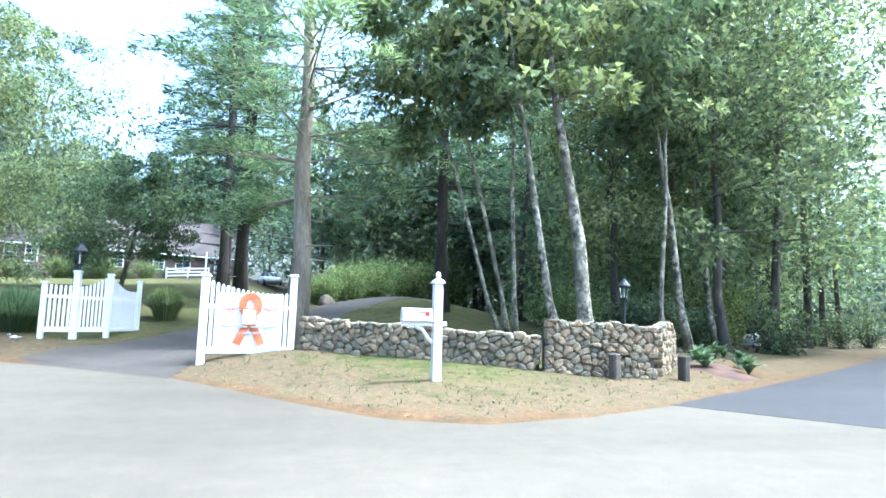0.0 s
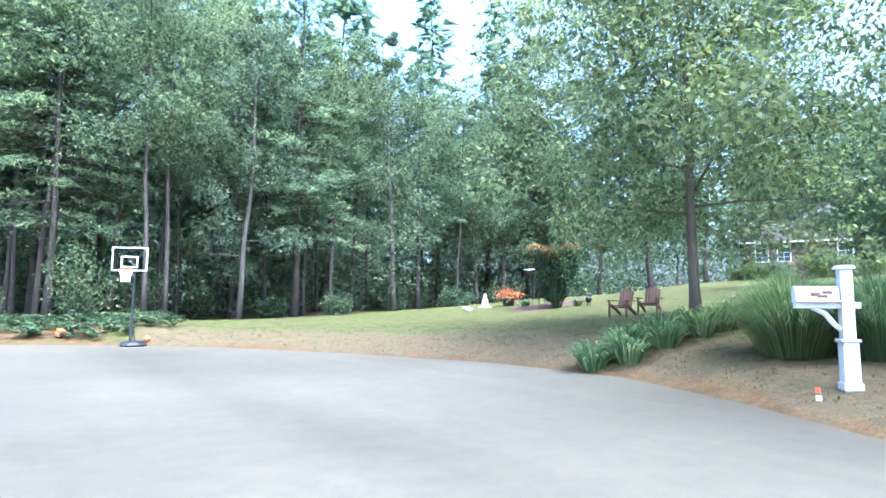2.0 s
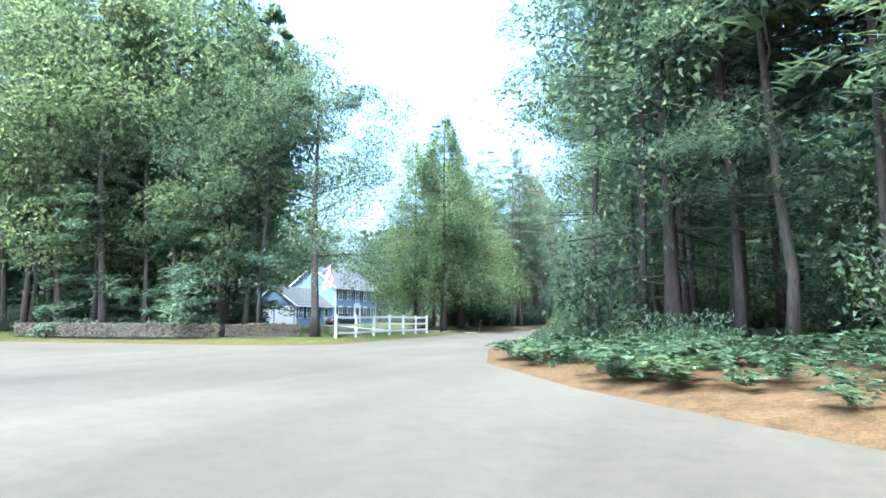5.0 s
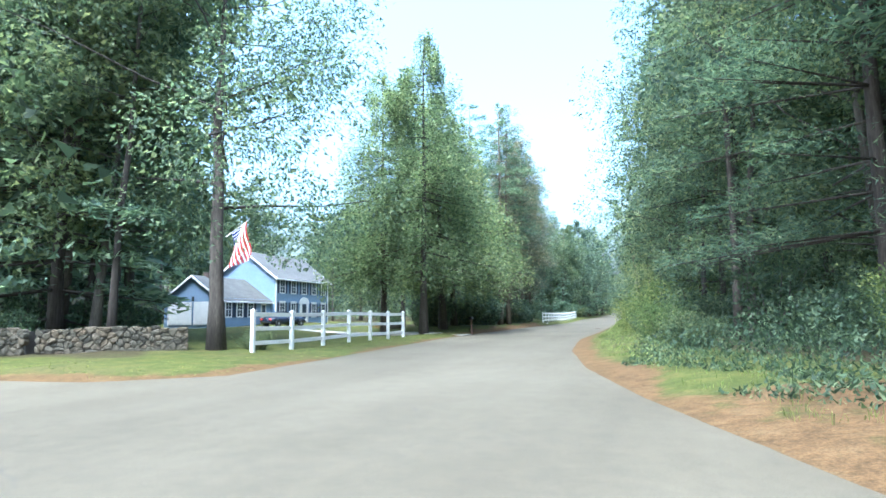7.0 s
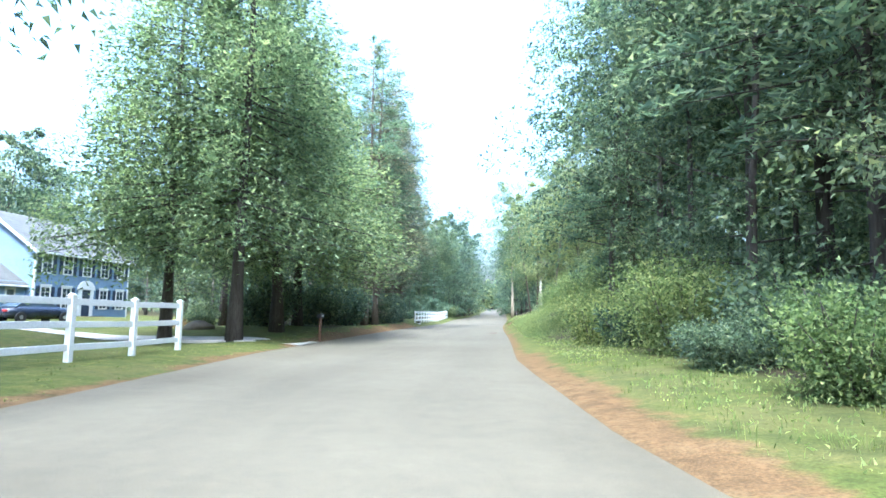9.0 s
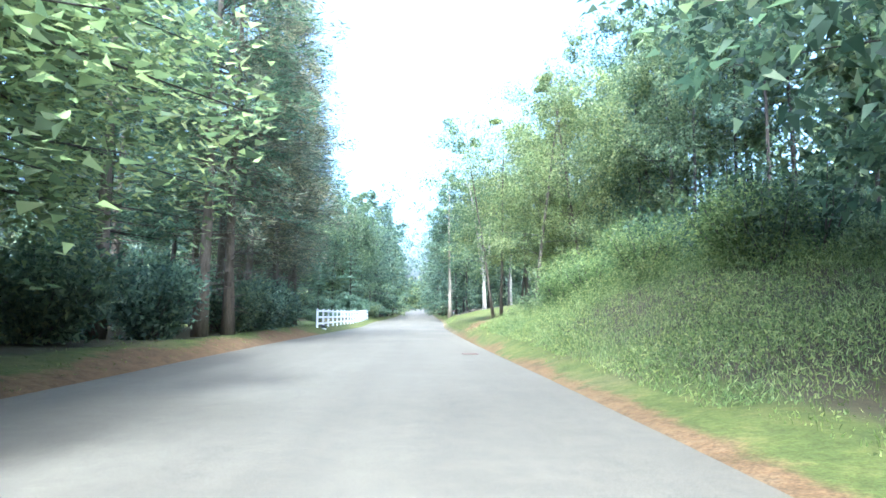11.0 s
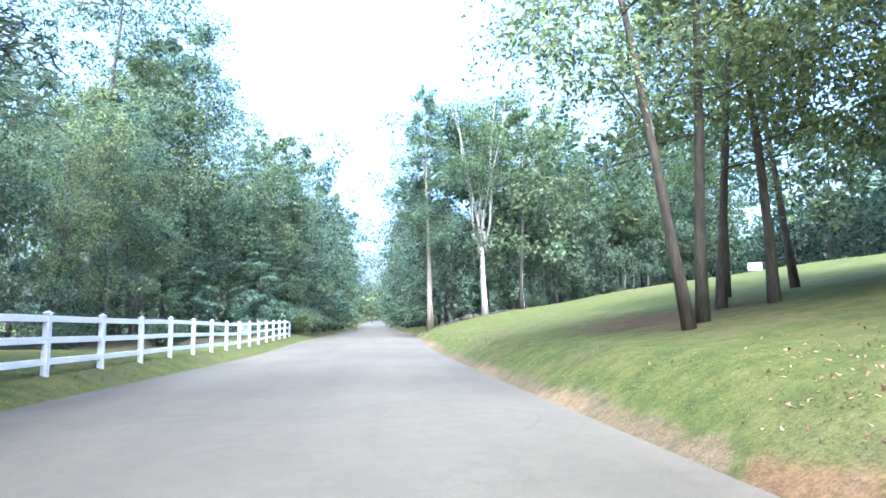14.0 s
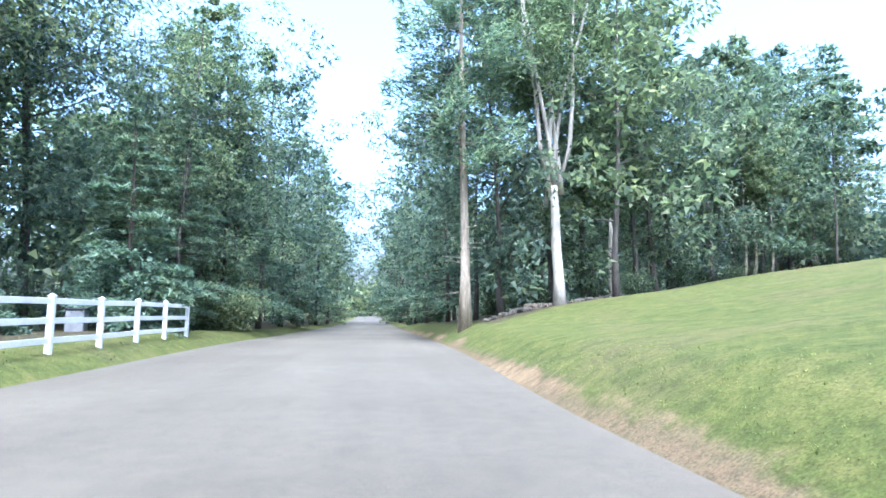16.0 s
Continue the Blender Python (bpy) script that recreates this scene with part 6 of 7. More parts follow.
for z in range(11):
    for k in range(4):
        for m_ in range(2):
            o = part("brick", boxes((-0.11, 0.11, -0.055, 0.055, 0, 0.066)), BRICKY, chimney) if cols == 0 else new("brick", BM)
            if cols == 0:
                BM = o.data
            o.parent = chimney
            a = k * math.pi / 2
            o.matrix_basis = Matrix.Rotation(a, 4, "Z") @ Matrix.Translation((-0.17 + 0.26 * m_ + (0.06 if z % 2 else -0.02), -0.33, z * 0.085 + 0.6)) @ Matrix.Diagonal((1.1, 1, 1.15, 1))
            cols += 1
part("core", boxes((-0.3, 0.3, -0.3, 0.3, -0.6, 1.5)), STONE_DARK, chimney)
part("chimney_cap", boxes((-0.42, 0.42, -0.42, 0.42, 1.53, 1.63), bevel=0.02), STONE, chimney)
sheet("house_drive", [(-5.2, -60.4), (-7.2, -61.1), (-13, -60.6), (-21, -55), (-25, -50), (-30.9, -49), (-30.9, -53.5), (-27, -53.5), (-24, -56), (-15, -62), (-12, -58.0), (-7.5, -57.6), (-5.4, -57.4)][:9] + [(-14, -58.4), (-8, -58.4), (-5.3, -57.6)],
      surface("pale_gravel_drive", (0.30, 0.285, 0.26), (0.42, 0.40, 0.37), 1.0, 40, 0.95, relief=0.5), "pale gravel drive curving to the blue house", lift=0.04, thick=0.3, zf=gz)


def car(name, m, paint, label):
    """A parked saloon: body shaped in section, glasshouse, four wheels, lamps."""
    root = thing(name, m, label, "car")
    bm = bmesh.new()
    secs = [(-2.25, 0.55, 0.62, 0.70), (-2.1, 0.35, 0.85, 0.82), (-1.4, 0.22, 0.98, 0.88), (0.0, 0.20, 1.0, 0.90), (1.0, 0.22, 0.98, 0.89), (1.9, 0.28, 0.86, 0.84), (2.25, 0.42, 0.70, 0.68)]
    rings = []
    for x, z0, z1, hw in secs:
        rings.append([bm.verts.new(p) for p in ((x, -hw * 0.9, z0), (x, -hw, (z0 + z1) / 2), (x, -hw * 0.88, z1), (x, hw * 0.88, z1), (x, hw, (z0 + z1) / 2), (x, hw * 0.9, z0))])
    for a, b in zip(rings, rings[1:]):
        for i in range(6):
            bm.faces.new((a[i], a[(i + 1) % 6], b[(i + 1) % 6], b[i]))
    bm.faces.new(rings[0][::-1])
    bm.faces.new(rings[-1])
    body = part("body", bm, paint, root, smooth=True)
    bm = bmesh.new()
    rings = []
    for x, z, hw in ((-1.75, 0.96, 0.72), (-0.95, 1.38, 0.58), (0.25, 1.42, 0.58), (1.05, 0.98, 0.74)):
        rings.append([bm.verts.new(p) for p in ((x, -hw, z), (x, hw, z), (x, hw * 1.12, 0.93), (x, -hw * 1.12, 0.93))])
    for a, b in zip(rings, rings[1:]):
        for i in range(4):
            bm.faces.new((a[i], a[(i + 1) % 4], b[(i + 1) % 4], b[i]))
    part("window", bm, GLASS_DARK, root, smooth=False)
    bm = boxes((-0.95, 0.3, -0.56, 0.56, 1.40, 1.45), bevel=0.02)
    part("roof", bm, paint, root)
    for x in (-1.4, 1.4):
        for y in (-0.84, 0.84):
            bm = bmesh.new()
            lathe(bm, [(0.2, -0.1), (0.32, -0.1), (0.33, -0.05), (0.33, 0.05), (0.32, 0.1), (0.2, 0.1)], 18)
            w = part("wheel", bm, TYRE, root)
            w.matrix_basis = Matrix.Translation((x, y, 0.33)) @ Matrix.Rotation(radians(90), 4, "X")
            part("rim", lathe(bmesh.new(), [(0.05, -0.11), (0.19, -0.09), (0.2, 0.09), (0.05, 0.11)], 12), METAL, w)
    for y in (-0.6, 0.6):
        part("headlight", boxes((2.12, 2.27, y - 0.16, y + 0.16, 0.62, 0.74), bevel=0.03), WHITE_OLD, root)
        part("tail_light", boxes((-2.27, -2.12, y - 0.16, y + 0.16, 0.66, 0.80), bevel=0.03), RED, root)
    return root


car("car", at(-27.2, -47.2, 75), CAR_DARK, "dark blue saloon parked before the blue house")
car("car", at(75, -131.0, 200), CAR_WHITE, "white saloon parked beyond the fruit tree")

# the brick house at the top of the lawn
EHX, EHY, EHA = 71.0, -106.0, -62
EH = gz(EHX, EHY) + 0.9
bh = thing("house", pose(EHX, EHY, EH) @ Matrix.Rotation(radians(EHA), 4, "Z"), "red-brown brick house with white windows behind shrubs", "house")
solid_walls(bh, 24, 8.5, 3.0, 7.0, BRICKY, -2.4)
gable_roof(bh, 24, 8.5, 3.0, 7.0, 0.4, ROOF_DARK)
bm = bmesh.new()
for z in range(26):
    for k in range(30):
        box(bm, k * 0.8 + (0.4 if z % 2 else 0.0), min(24, k * 0.8 + 0.78 + (0.4 if z % 2 else 0.0)), -0.018, 0.0, -0.4 + z * 0.13, -0.4 + z * 0.13 + 0.115)
tagged(part("brick_facing", bm, BRICKY, bh), kind="stuff")
for x, w, sh in ((1.3, 0.9, False), (3.0, 0.9, False), (7.5, 1.0, False), (10.5, 1.0, False), (14.5, 1.0, False), (17.0, 1.4, False), (21.0, 1.0, False)):
    window_unit(bh, w, 1.5, Matrix.Translation((x, -0.03, 0.9)), sh)
part("porch_post", boxes((19.0, 19.15, -1.6, -1.45, -0.6, 3.0)), WHITE, bh)
part("porch_post", boxes((22.5, 22.65, -1.6, -1.45, -0.6, 3.0)), WHITE, bh)
bm = bmesh.new()
c0 = Vector((5.2, -0.06, 2.1))
pts = [c0 + Vector((math.sin(a) * r, 0, math.cos(a) * r)) for k in range(10) for a, r in [(math.pi / 5 * k, 0.5 if k % 2 == 0 else 0.2)]]
vs, vt = [bm.verts.new(p) for p in pts], [bm.verts.new(p + Vector((0, 0.04, 0))) for p in pts]
mid = bm.verts.new(c0 + Vector((0, -0.09, 0)))
for i in range(10):
    bm.faces.new((vs[i], vs[(i + 1) % 10], mid))
    bm.faces.new((vs[i], vt[i], vt[(i + 1) % 10], vs[(i + 1) % 10]))
star = part("wall_star", bm, ORANGE, None)
star.matrix_basis = bh.matrix_basis.copy()
tagged(star, "orange metal star hung on the brick wall", "wall decoration")
# ---- the flag on the oak ----
fx, fy = -8.2, -79.75
fl = thing("flag", pose(fx + 0.32, fy - 0.1, gz(fx, fy) + 4.35), "striped flag with starred blue canton hung from the oak", "flag")
part("pole", tube(bmesh.new(), [(-0.1, 0, -0.35), (0.55, 0.44, 0.30)], [0.016, 0.014], 8), METAL, fl)
part("finial", lathe(bmesh.new(), [(0.01, 0.28), (0.035, 0.31), (0.035, 0.35), (0.008, 0.38)], 10, (0.55, 0.44, 0)), METAL, fl)
for k in range(13):
    bm = bmesh.new()
    n = 12
    rows_ = []
    for j in range(n + 1):
        v = j / n
        sag = 0.10 * math.sin(v * 5 + k * 0.35) * (0.3 + v)
        rows_.append([bm.verts.new((0.10 + 0.40 * (k + e) / 13 + sag * 0.5 + 0.10 * v, 0.06 + 0.34 * (k + e) / 13 + sag, -0.18 + 0.40 * (k + e) / 13 - 1.3 * v)) for e in (0, 1)])
    c0 = 5 if k < 7 else 0
    for j in range(n):
        if j >= (c0 if k < 7 else 0):
            bm.faces.new((rows_[j][0], rows_[j][1], rows_[j + 1][1], rows_[j + 1][0]))
    bmesh.ops.delete(bm, geom=[v for v in bm.verts if not v.link_faces], context="VERTS")
    part("stripe", bm, RED_CLOTH if k % 2 == 0 else WHITE_CLOTH, fl)
bm, bs = bmesh.new(), bmesh.new()
grid = []
for j in range(6):
    v = j / 12
    row = []
    for k in range(8):
        sag = 0.10 * math.sin(v * 5 + k * 0.35) * (0.3 + v)
        row.append((0.10 + 0.40 * k / 13 + sag * 0.5 + 0.10 * v, 0.06 + 0.34 * k / 13 + sag, -0.18 + 0.40 * k / 13 - 1.3 * v))
    grid.append(row)
for j in range(5):
    for k in range(7):
        bm.faces.new([bm.verts.new(p) for p in (grid[j][k], grid[j][k + 1], grid[j + 1][k + 1], grid[j + 1][k])])
        c = (Vector(grid[j][k]) + Vector(grid[j + 1][k + 1])) / 2 + Vector((0.012, -0.014, 0))
        bs = bmesh.new()
        bs.faces.new([bs.verts.new(c + Vector(o)) for o in ((-0.014, 0.0, -0.016), (0.014, 0.012, -0.016), (0.014, 0.012, 0.016), (-0.014, 0, 0.016))])
        part("star", bs, WHITE_CLOTH, fl)
part("canton", bm, BLUE, fl)

# ---- the basketball hoop ----
HX, HY, HR = 21.6, -109.7, -28
hoop = thing("basketball_hoop", pose(HX, HY, 0.0, 0, 0, HR), "portable basketball hoop with clear backboard on a black base", "basketball hoop")
bm = bmesh.new()
lathe(bm, [(0.46, 0.0), (0.5, 0.05), (0.44, 0.15), (0.30, 0.19)], 20)
bmesh.ops.scale(bm, vec=(0.85, 1.15, 1), verts=bm.verts)
bmesh.ops.translate(bm, vec=(0, 0.35, 0), verts=bm.verts)
part("base", bm, BLACK, hoop, smooth=False)
part("pole", tube(bmesh.new(), [(0, 0, 0.05), (0, 0.02, 1.2), (0, 0.0, 2.95)], [0.05, 0.048, 0.045], 12), BLACK, hoop)
for z in (2.55, 2.95):
    part("arm", tube(bmesh.new(), [(0, 0, z - 0.1), (0, -0.5, z)], [0.025, 0.025], 8), METAL, hoop)
part("brace", tube(bmesh.new(), [(0, 0.42, 0.18), (0, 0.03, 0.95)], [0.02, 0.02], 6), BLACK, hoop)
bz, bw, bh_ = 2.62, 1.14, 0.80
board = part("backboard", boxes((-bw / 2, bw / 2, -0.53, -0.50, bz, bz + bh_)), CLEAR, hoop, "clear backboard sheet")
board.visible_shadow = False
t = 0.045
part("frame", boxes((-bw / 2 - 0.01, bw / 2 + 0.01, -0.545, -0.49, bz - 0.01, bz + t * 0.6), (-bw / 2 - 0.01, bw / 2 + 0.01, -0.545, -0.49, bz + bh_ - t * 0.6, bz + bh_ + 0.01), (-bw / 2 - 0.01, -bw / 2 + t * 0.6, -0.545, -0.49, bz, bz + bh_), (bw / 2 - t * 0.6, bw / 2 + 0.01, -0.545, -0.49, bz, bz + bh_)), WHITE, board)
part("target_square", boxes((-0.28, 0.28, -0.540, -0.535, bz + 0.10, bz + 0.15), (-0.28, 0.28, -0.540, -0.535, bz + 0.45, bz + 0.50), (-0.28, -0.23, -0.540, -0.535, bz + 0.15, bz + 0.45), (0.23, 0.28, -0.540, -0.535, bz + 0.15, bz + 0.45)), WHITE, board)
bm = bmesh.new()
ring = [(0.23 * math.cos(a), -0.79 + 0.23 * math.sin(a), bz + 0.02) for a in (2 * math.pi * k / 24 for k in range(25))]
tube(bm, ring, [0.011] * 25, 6, False)
box(bm, -0.09, 0.09, -0.60, -0.545, bz - 0.06, bz + 0.04)
part("rim", bm, ORANGE, hoop, "orange steel rim")
bm = bmesh.new()
for k in range(12):
    for s in (-1, 1):
        pts = []
        for i in range(5):
            a = 2 * math.pi * k / 12 + s * i * 0.26
            r = 0.225 - 0.02 * i - 0.008 * i * (4 - i)
            pts.append((r * math.cos(a), -0.79 + r * math.sin(a), bz - 0.10 * i))
        tube(bm, pts, [0.0065] * 5, 4, False)
part("net", bm, WHITE_CLOTH, hoop)
ball = thing("basketball", pose(22.3, -108.8, 0.24), "orange basketball lying behind the hoop's base", "ball")
bm = bmesh.new()
bmesh.ops.create_uvsphere(bm, u_segments=20, v_segments=12, radius=0.12)
part("ball", bm, ORANGE, ball, smooth=True)
bm = bmesh.new()
for ax in range(3):
    tube(bm, [Matrix.Rotation(radians(90), 4, "XYZ"[ax]) @ Vector((0.121 * math.cos(a), 0.121 * math.sin(a), 0)) for a in (2 * math.pi * k / 20 for k in range(21))], [0.003] * 21, 4, False)
part("seam", bm, BLACK, ball)
ball.location.z = gz(22.3, -108.8) + 0.12

toy = thing("toy_wagon", at(19.85, -106.3, 35) @ Matrix.Scale(0.75, 4), "toppled orange plastic ride-on toy at the verge", "toy")
bm = bmesh.new()
box(bm, -0.42, 0.32, -0.20, 0.20, 0.02, 0.22, 0.05)
box(bm, -0.40, -0.05, -0.17, 0.17, 0.20, 0.40, 0.06)
o = part("body", bm, ORANGE, toy)
o.rotation_euler = (radians(18), 0, 0)
for x, y, z in ((0.36, 0.22, 0.22), (0.34, -0.2, 0.14), (-0.3, -0.24, 0.12)):
    w = part("wheel", lathe(bmesh.new(), [(0.05, -0.04), (0.13, -0.04), (0.14, 0), (0.13, 0.04), (0.05, 0.04)], 14), BLACK, toy)
    w.matrix_basis = Matrix.Translation((x, y, z)) @ Euler((radians(70), radians(20), 0)).to_matrix().to_4x4()
part("handle", tube(bmesh.new(), [(0.25, 0, 0.2), (0.45, 0.05, 0.42), (0.6, 0.1, 0.38)], [0.02] * 3, 6), BLACK, toy)


# ---- lawn furniture and ornaments ----
def adirondack(x, y, rz, label):
    root = thing("garden_chair", at(x, y, rz), label, "chair", "lawn chairs")
    for k in range(5):
        u = (k - 2) * 0.105
        h = 1.02 - 0.035 * abs(k - 2) ** 1.5
        o = part("back_slat", boxes((u - 0.048, u + 0.048, 0, 0.022, 0, h - 0.28), bevel=0.006), WOOD_BROWN, root)
        o.matrix_basis = Matrix.Translation((0, 0.22, 0.30)) @ Euler((radians(-24), 0, 0)).to_matrix().to_4x4()
    for k in range(5):
        o = part("seat_slat", boxes((-0.27, 0.27, 0, 0.085, 0, 0.02), bevel=0.004), WOOD_BROWN, root)
        o.matrix_basis = Matrix.Translation((0, -0.30 + k * 0.105, 0.38 - k * 0.022))
    for s in (-1, 1):
        part("armrest", boxes((s * 0.34 - 0.065, s * 0.34 + 0.065, -0.36, 0.36, 0.55, 0.575), bevel=0.006), WOOD_BROWN, root)
        part("front_leg", boxes((s * 0.31 - 0.02, s * 0.31 + 0.02, -0.34, -0.24, -0.05, 0.55), bevel=0.004), WOOD_BROWN, root)
        o = part("rear_leg", boxes((s * 0.285 - 0.018, s * 0.285 + 0.018, -0.34, 0.55, -0.05, 0.06), bevel=0.004), WOOD_BROWN, root)
        o.matrix_basis = Matrix.Translation((0, 0, 0.33)) @ Euler((radians(-22), 0, 0)).to_matrix().to_4x4() @ Matrix.Translation((0, 0.02, -0.03))
    return root


adirondack(35.3, -119.9, -78, "reddish-brown wooden slatted lawn chair under the tree")
adirondack(35.85, -120.65, -70, "reddish-brown wooden slatted lawn chair beside another")
rt = np.random.default_rng(9)


def vase(n, z0, z1, r0, r1, size, leaf, name):
    """Leaves of a clipped shrub that widens upwards to a flat, ragged top."""
    z = z0 + (z1 - z0) * rt.uniform(0, 1, n) ** 0.75
    a = rt.uniform(0, 6.28, n)
    r = (r0 + (r1 - r0) * ((z - 0.25) / 2.6) ** 0.8) * rt.uniform(0.25, 1, n) ** 0.35 * (1 + 0.10 * np.sin(a * 5 + z * 3))
    c = np.column_stack([r * np.cos(a), r * np.sin(a), z + 0.10 * np.sin(a * 3) * (z > z1 - 0.5)])
    d = np.column_stack([np.cos(a), np.sin(a), np.full(n, 0.7)])
    return leaves_mesh(name, c, size, 0.55, leaf, rt, d)


tp = thing("clipped_shrub", at(39.3, -113.0), "vase-shaped dark shrub with a browned top", "shrub")
for k in range(9):
    a = k * 0.7
    part("stem", tube(bmesh.new(), [(0.08 * math.cos(a), 0.08 * math.sin(a), -0.1), (0.3 * math.cos(a), 0.3 * math.sin(a), 0.8), (0.85 * math.cos(a), 0.85 * math.sin(a), 2.2)], [0.035, 0.028, 0.012], 6), BARK_GREY, tp)
new("foliage", vase(9000, 0.3, 2.75, 0.34, 1.28, 0.15, SHADE_LEAF, "foliage")).parent = tp
o = new("browned_top", vase(2300, 2.35, 2.95, 0.34, 1.22, 0.16, RUST, "browned_top"))
o.parent = tp
o["label"] = "rusty brown dead twigs"
pot = thing("flower_tub", at(40.2, -108.7), "tub overflowing with orange-red flowers", "flower pot")
part("tub", lathe(bmesh.new(), [(0.28, 0), (0.36, 0.36), (0.38, 0.40), (0.34, 0.40)], 16), IRON, pot)
q = rt.normal(size=(420, 3)) * np.array([0.30, 0.30, 0.13]) + np.array([0, 0, 0.58])
o = new("blooms", leaves_mesh("blooms", q, 0.12, 0.8, FLOWER, rt))
o.parent = pot
q = rt.normal(size=(700, 3)) * np.array([0.27, 0.27, 0.14]) + np.array([0, 0, 0.48])
o = new("foliage", leaves_mesh("foliage", q, 0.13, 0.6, LEAF, rt))
o.parent = pot
cone = thing("garden_cone", at(39.2, -107.9), "faded pink and white cone standing on the lawn", "cone")
part("body", lathe(bmesh.new(), [(0.24, 0.04), (0.17, 0.28), (0.06, 0.70), (0.03, 0.74)], 14), CONE_MAT, cone)
part("band", lathe(bmesh.new(), [(0.186, 0.24), (0.132, 0.45)], 14), WHITE, cone)
part("foot", boxes((-0.26, 0.26, -0.26, 0.26, -0.03, 0.05), bevel=0.02), CONE_MAT, cone)
brd = thing("white_board", at(38.0, -108.1, 20), "white board lying tilted on the grass", "board")
part("panel", boxes((-0.4, 0.4, -0.28, 0.28, 0.0, 0.03), bevel=0.006), WHITE, brd).rotation_euler = (radians(22), 0, 0)
part("prop", boxes((-0.05, 0.05, 0.2, 0.26, -0.05, 0.1)), WOOD_BROWN, brd)
tre = thing("garden_trellis", at(40.6, -110.6, 30), "thin dark metal garden trellis frame", "trellis")
for s in (-1, 1):
    for y in (-0.2, 0.2):
        part("upright", tube(bmesh.new(), [(s * 0.55, y, -0.1), (s * 0.5, y * 0.6, 1.35)], [0.016] * 2, 6), IRON, tre)
    for z in (0.3, 0.6, 0.9, 1.2):
        part("rung", tube(bmesh.new(), [(s * 0.54, -0.19, z), (s * 0.54, 0.19, z)], [0.01] * 2, 5), IRON, tre)
part("top_bar", tube(bmesh.new(), [(-0.5, 0, 1.35), (0.5, 0, 1.35)], [0.016] * 2, 6), IRON, tre)
fd = thing("bird_feeder", at(44.5, -106.0), "flat-roofed bird feeder on a thin pole", "bird feeder")
part("pole", tube(bmesh.new(), [(0, 0, -0.1), (0, 0, 1.6)], [0.02] * 2, 8), IRON, fd)
part("tray", boxes((-0.25, 0.25, -0.18, 0.18, 1.6, 1.66), bevel=0.01), WOOD_BROWN, fd)
part("roof", boxes((-0.4, 0.4, -0.28, 0.28, 1.84, 1.88), bevel=0.01), METAL, fd).rotation_euler = (radians(8), radians(-8), 0)
part("stay", boxes((-0.2, -0.17, -0.02, 0.02, 1.66, 1.86), (0.17, 0.2, -0.02, 0.02, 1.66, 1.86)), WOOD_BROWN, fd)


def ornament(name, x, y, rz, mat, label, s=1.0):
    """A small garden bird figure as one plain shape."""
    bm = bmesh.new()
    bmesh.ops.create_icosphere(bm, subdivisions=2, radius=0.12 * s, matrix=Matrix.Translation((0, 0, 0.2 * s)) @ Matrix.Diagonal((1.5, 0.8, 0.9, 1)))
    bmesh.ops.create_icosphere(bm, subdivisions=2, radius=0.065 * s, matrix=Matrix.Translation((0.17 * s, 0, 0.33 * s)))
    tube(bm, [(0.22 * s, 0, 0.33 * s), (0.3 * s, 0, 0.32 * s)], [0.02 * s, 0.004], 6)
    tube(bm, [(-0.12 * s, 0, 0.2 * s), (-0.33 * s, 0, 0.24 * s)], [0.06 * s, 0.02 * s], 6)
    for y_ in (-0.04, 0.04):
        tube(bm, [(0, y_ * s, 0.12 * s), (0, y_ * s, -0.03)], [0.012 * s] * 2, 5)
    o = part(name, bm, mat, None, smooth=True)
    o.matrix_basis = at(x, y, rz)
    return tagged(o, label, "ornament")


ornament("bird_figure", 27.2, -130.6, 120, METAL, "small grey and white bird figure on the grass", 0.6)
ornament("bird_figure", 40.3, -114.2, 30, BLACK, "black bird figure standing in the flower bed", 1.6)


def mound(name, x, y, rx, ry, h, mat, label, category, kind=""):
    bm = bmesh.new()
    bmesh.ops.create_uvsphere(bm, u_segments=26, v_segments=10, radius=1)
    for v in bm.verts:
        k = 1 + 0.18 * noise.noise(v.co * 2.1 + Vector((x, y, 0)))
        v.co = Vector((v.co.x * rx * k, v.co.y * ry * k, v.co.z * h * k))
    o = part(name, bm, mat, None, smooth=True)
    o.location = (x, y, gz(x, y))
    return tagged(o, label, category, kind=kind)


def draped_bed(name, x, y, rx, ry, h, mat, label):
    """A low bed of mulch that follows the ground."""
    vs, fs, n = [(x, y, gz(x, y) + h)], [], 28
    for j in range(1, 6):
        for k in range(n):
            a, q = 2 * math.pi * k / n, j / 5 * (1 + 0.12 * math.sin(3 * 2 * math.pi * k / n + x) + 0.06 * math.sin(14 * math.pi * k / n))
            px, py = x + rx * q * math.cos(a), y + ry * q * math.sin(a)
            vs.append((px, py, gz(px, py) + h * (1 - (j / 5) ** 2) - (0.05 if j == 5 else 0)))
    for k in range(n):
        fs.append((0, 1 + k, 1 + (k + 1) % n))
        for j in range(4):
            a = 1 + j * n
            fs.append((a + k, a + n + k, a + n + (k + 1) % n, a + (k + 1) % n))
    return tagged(mesh_ob(name, vs, fs, mat, smooth=True), label, "flower bed", kind="structure")


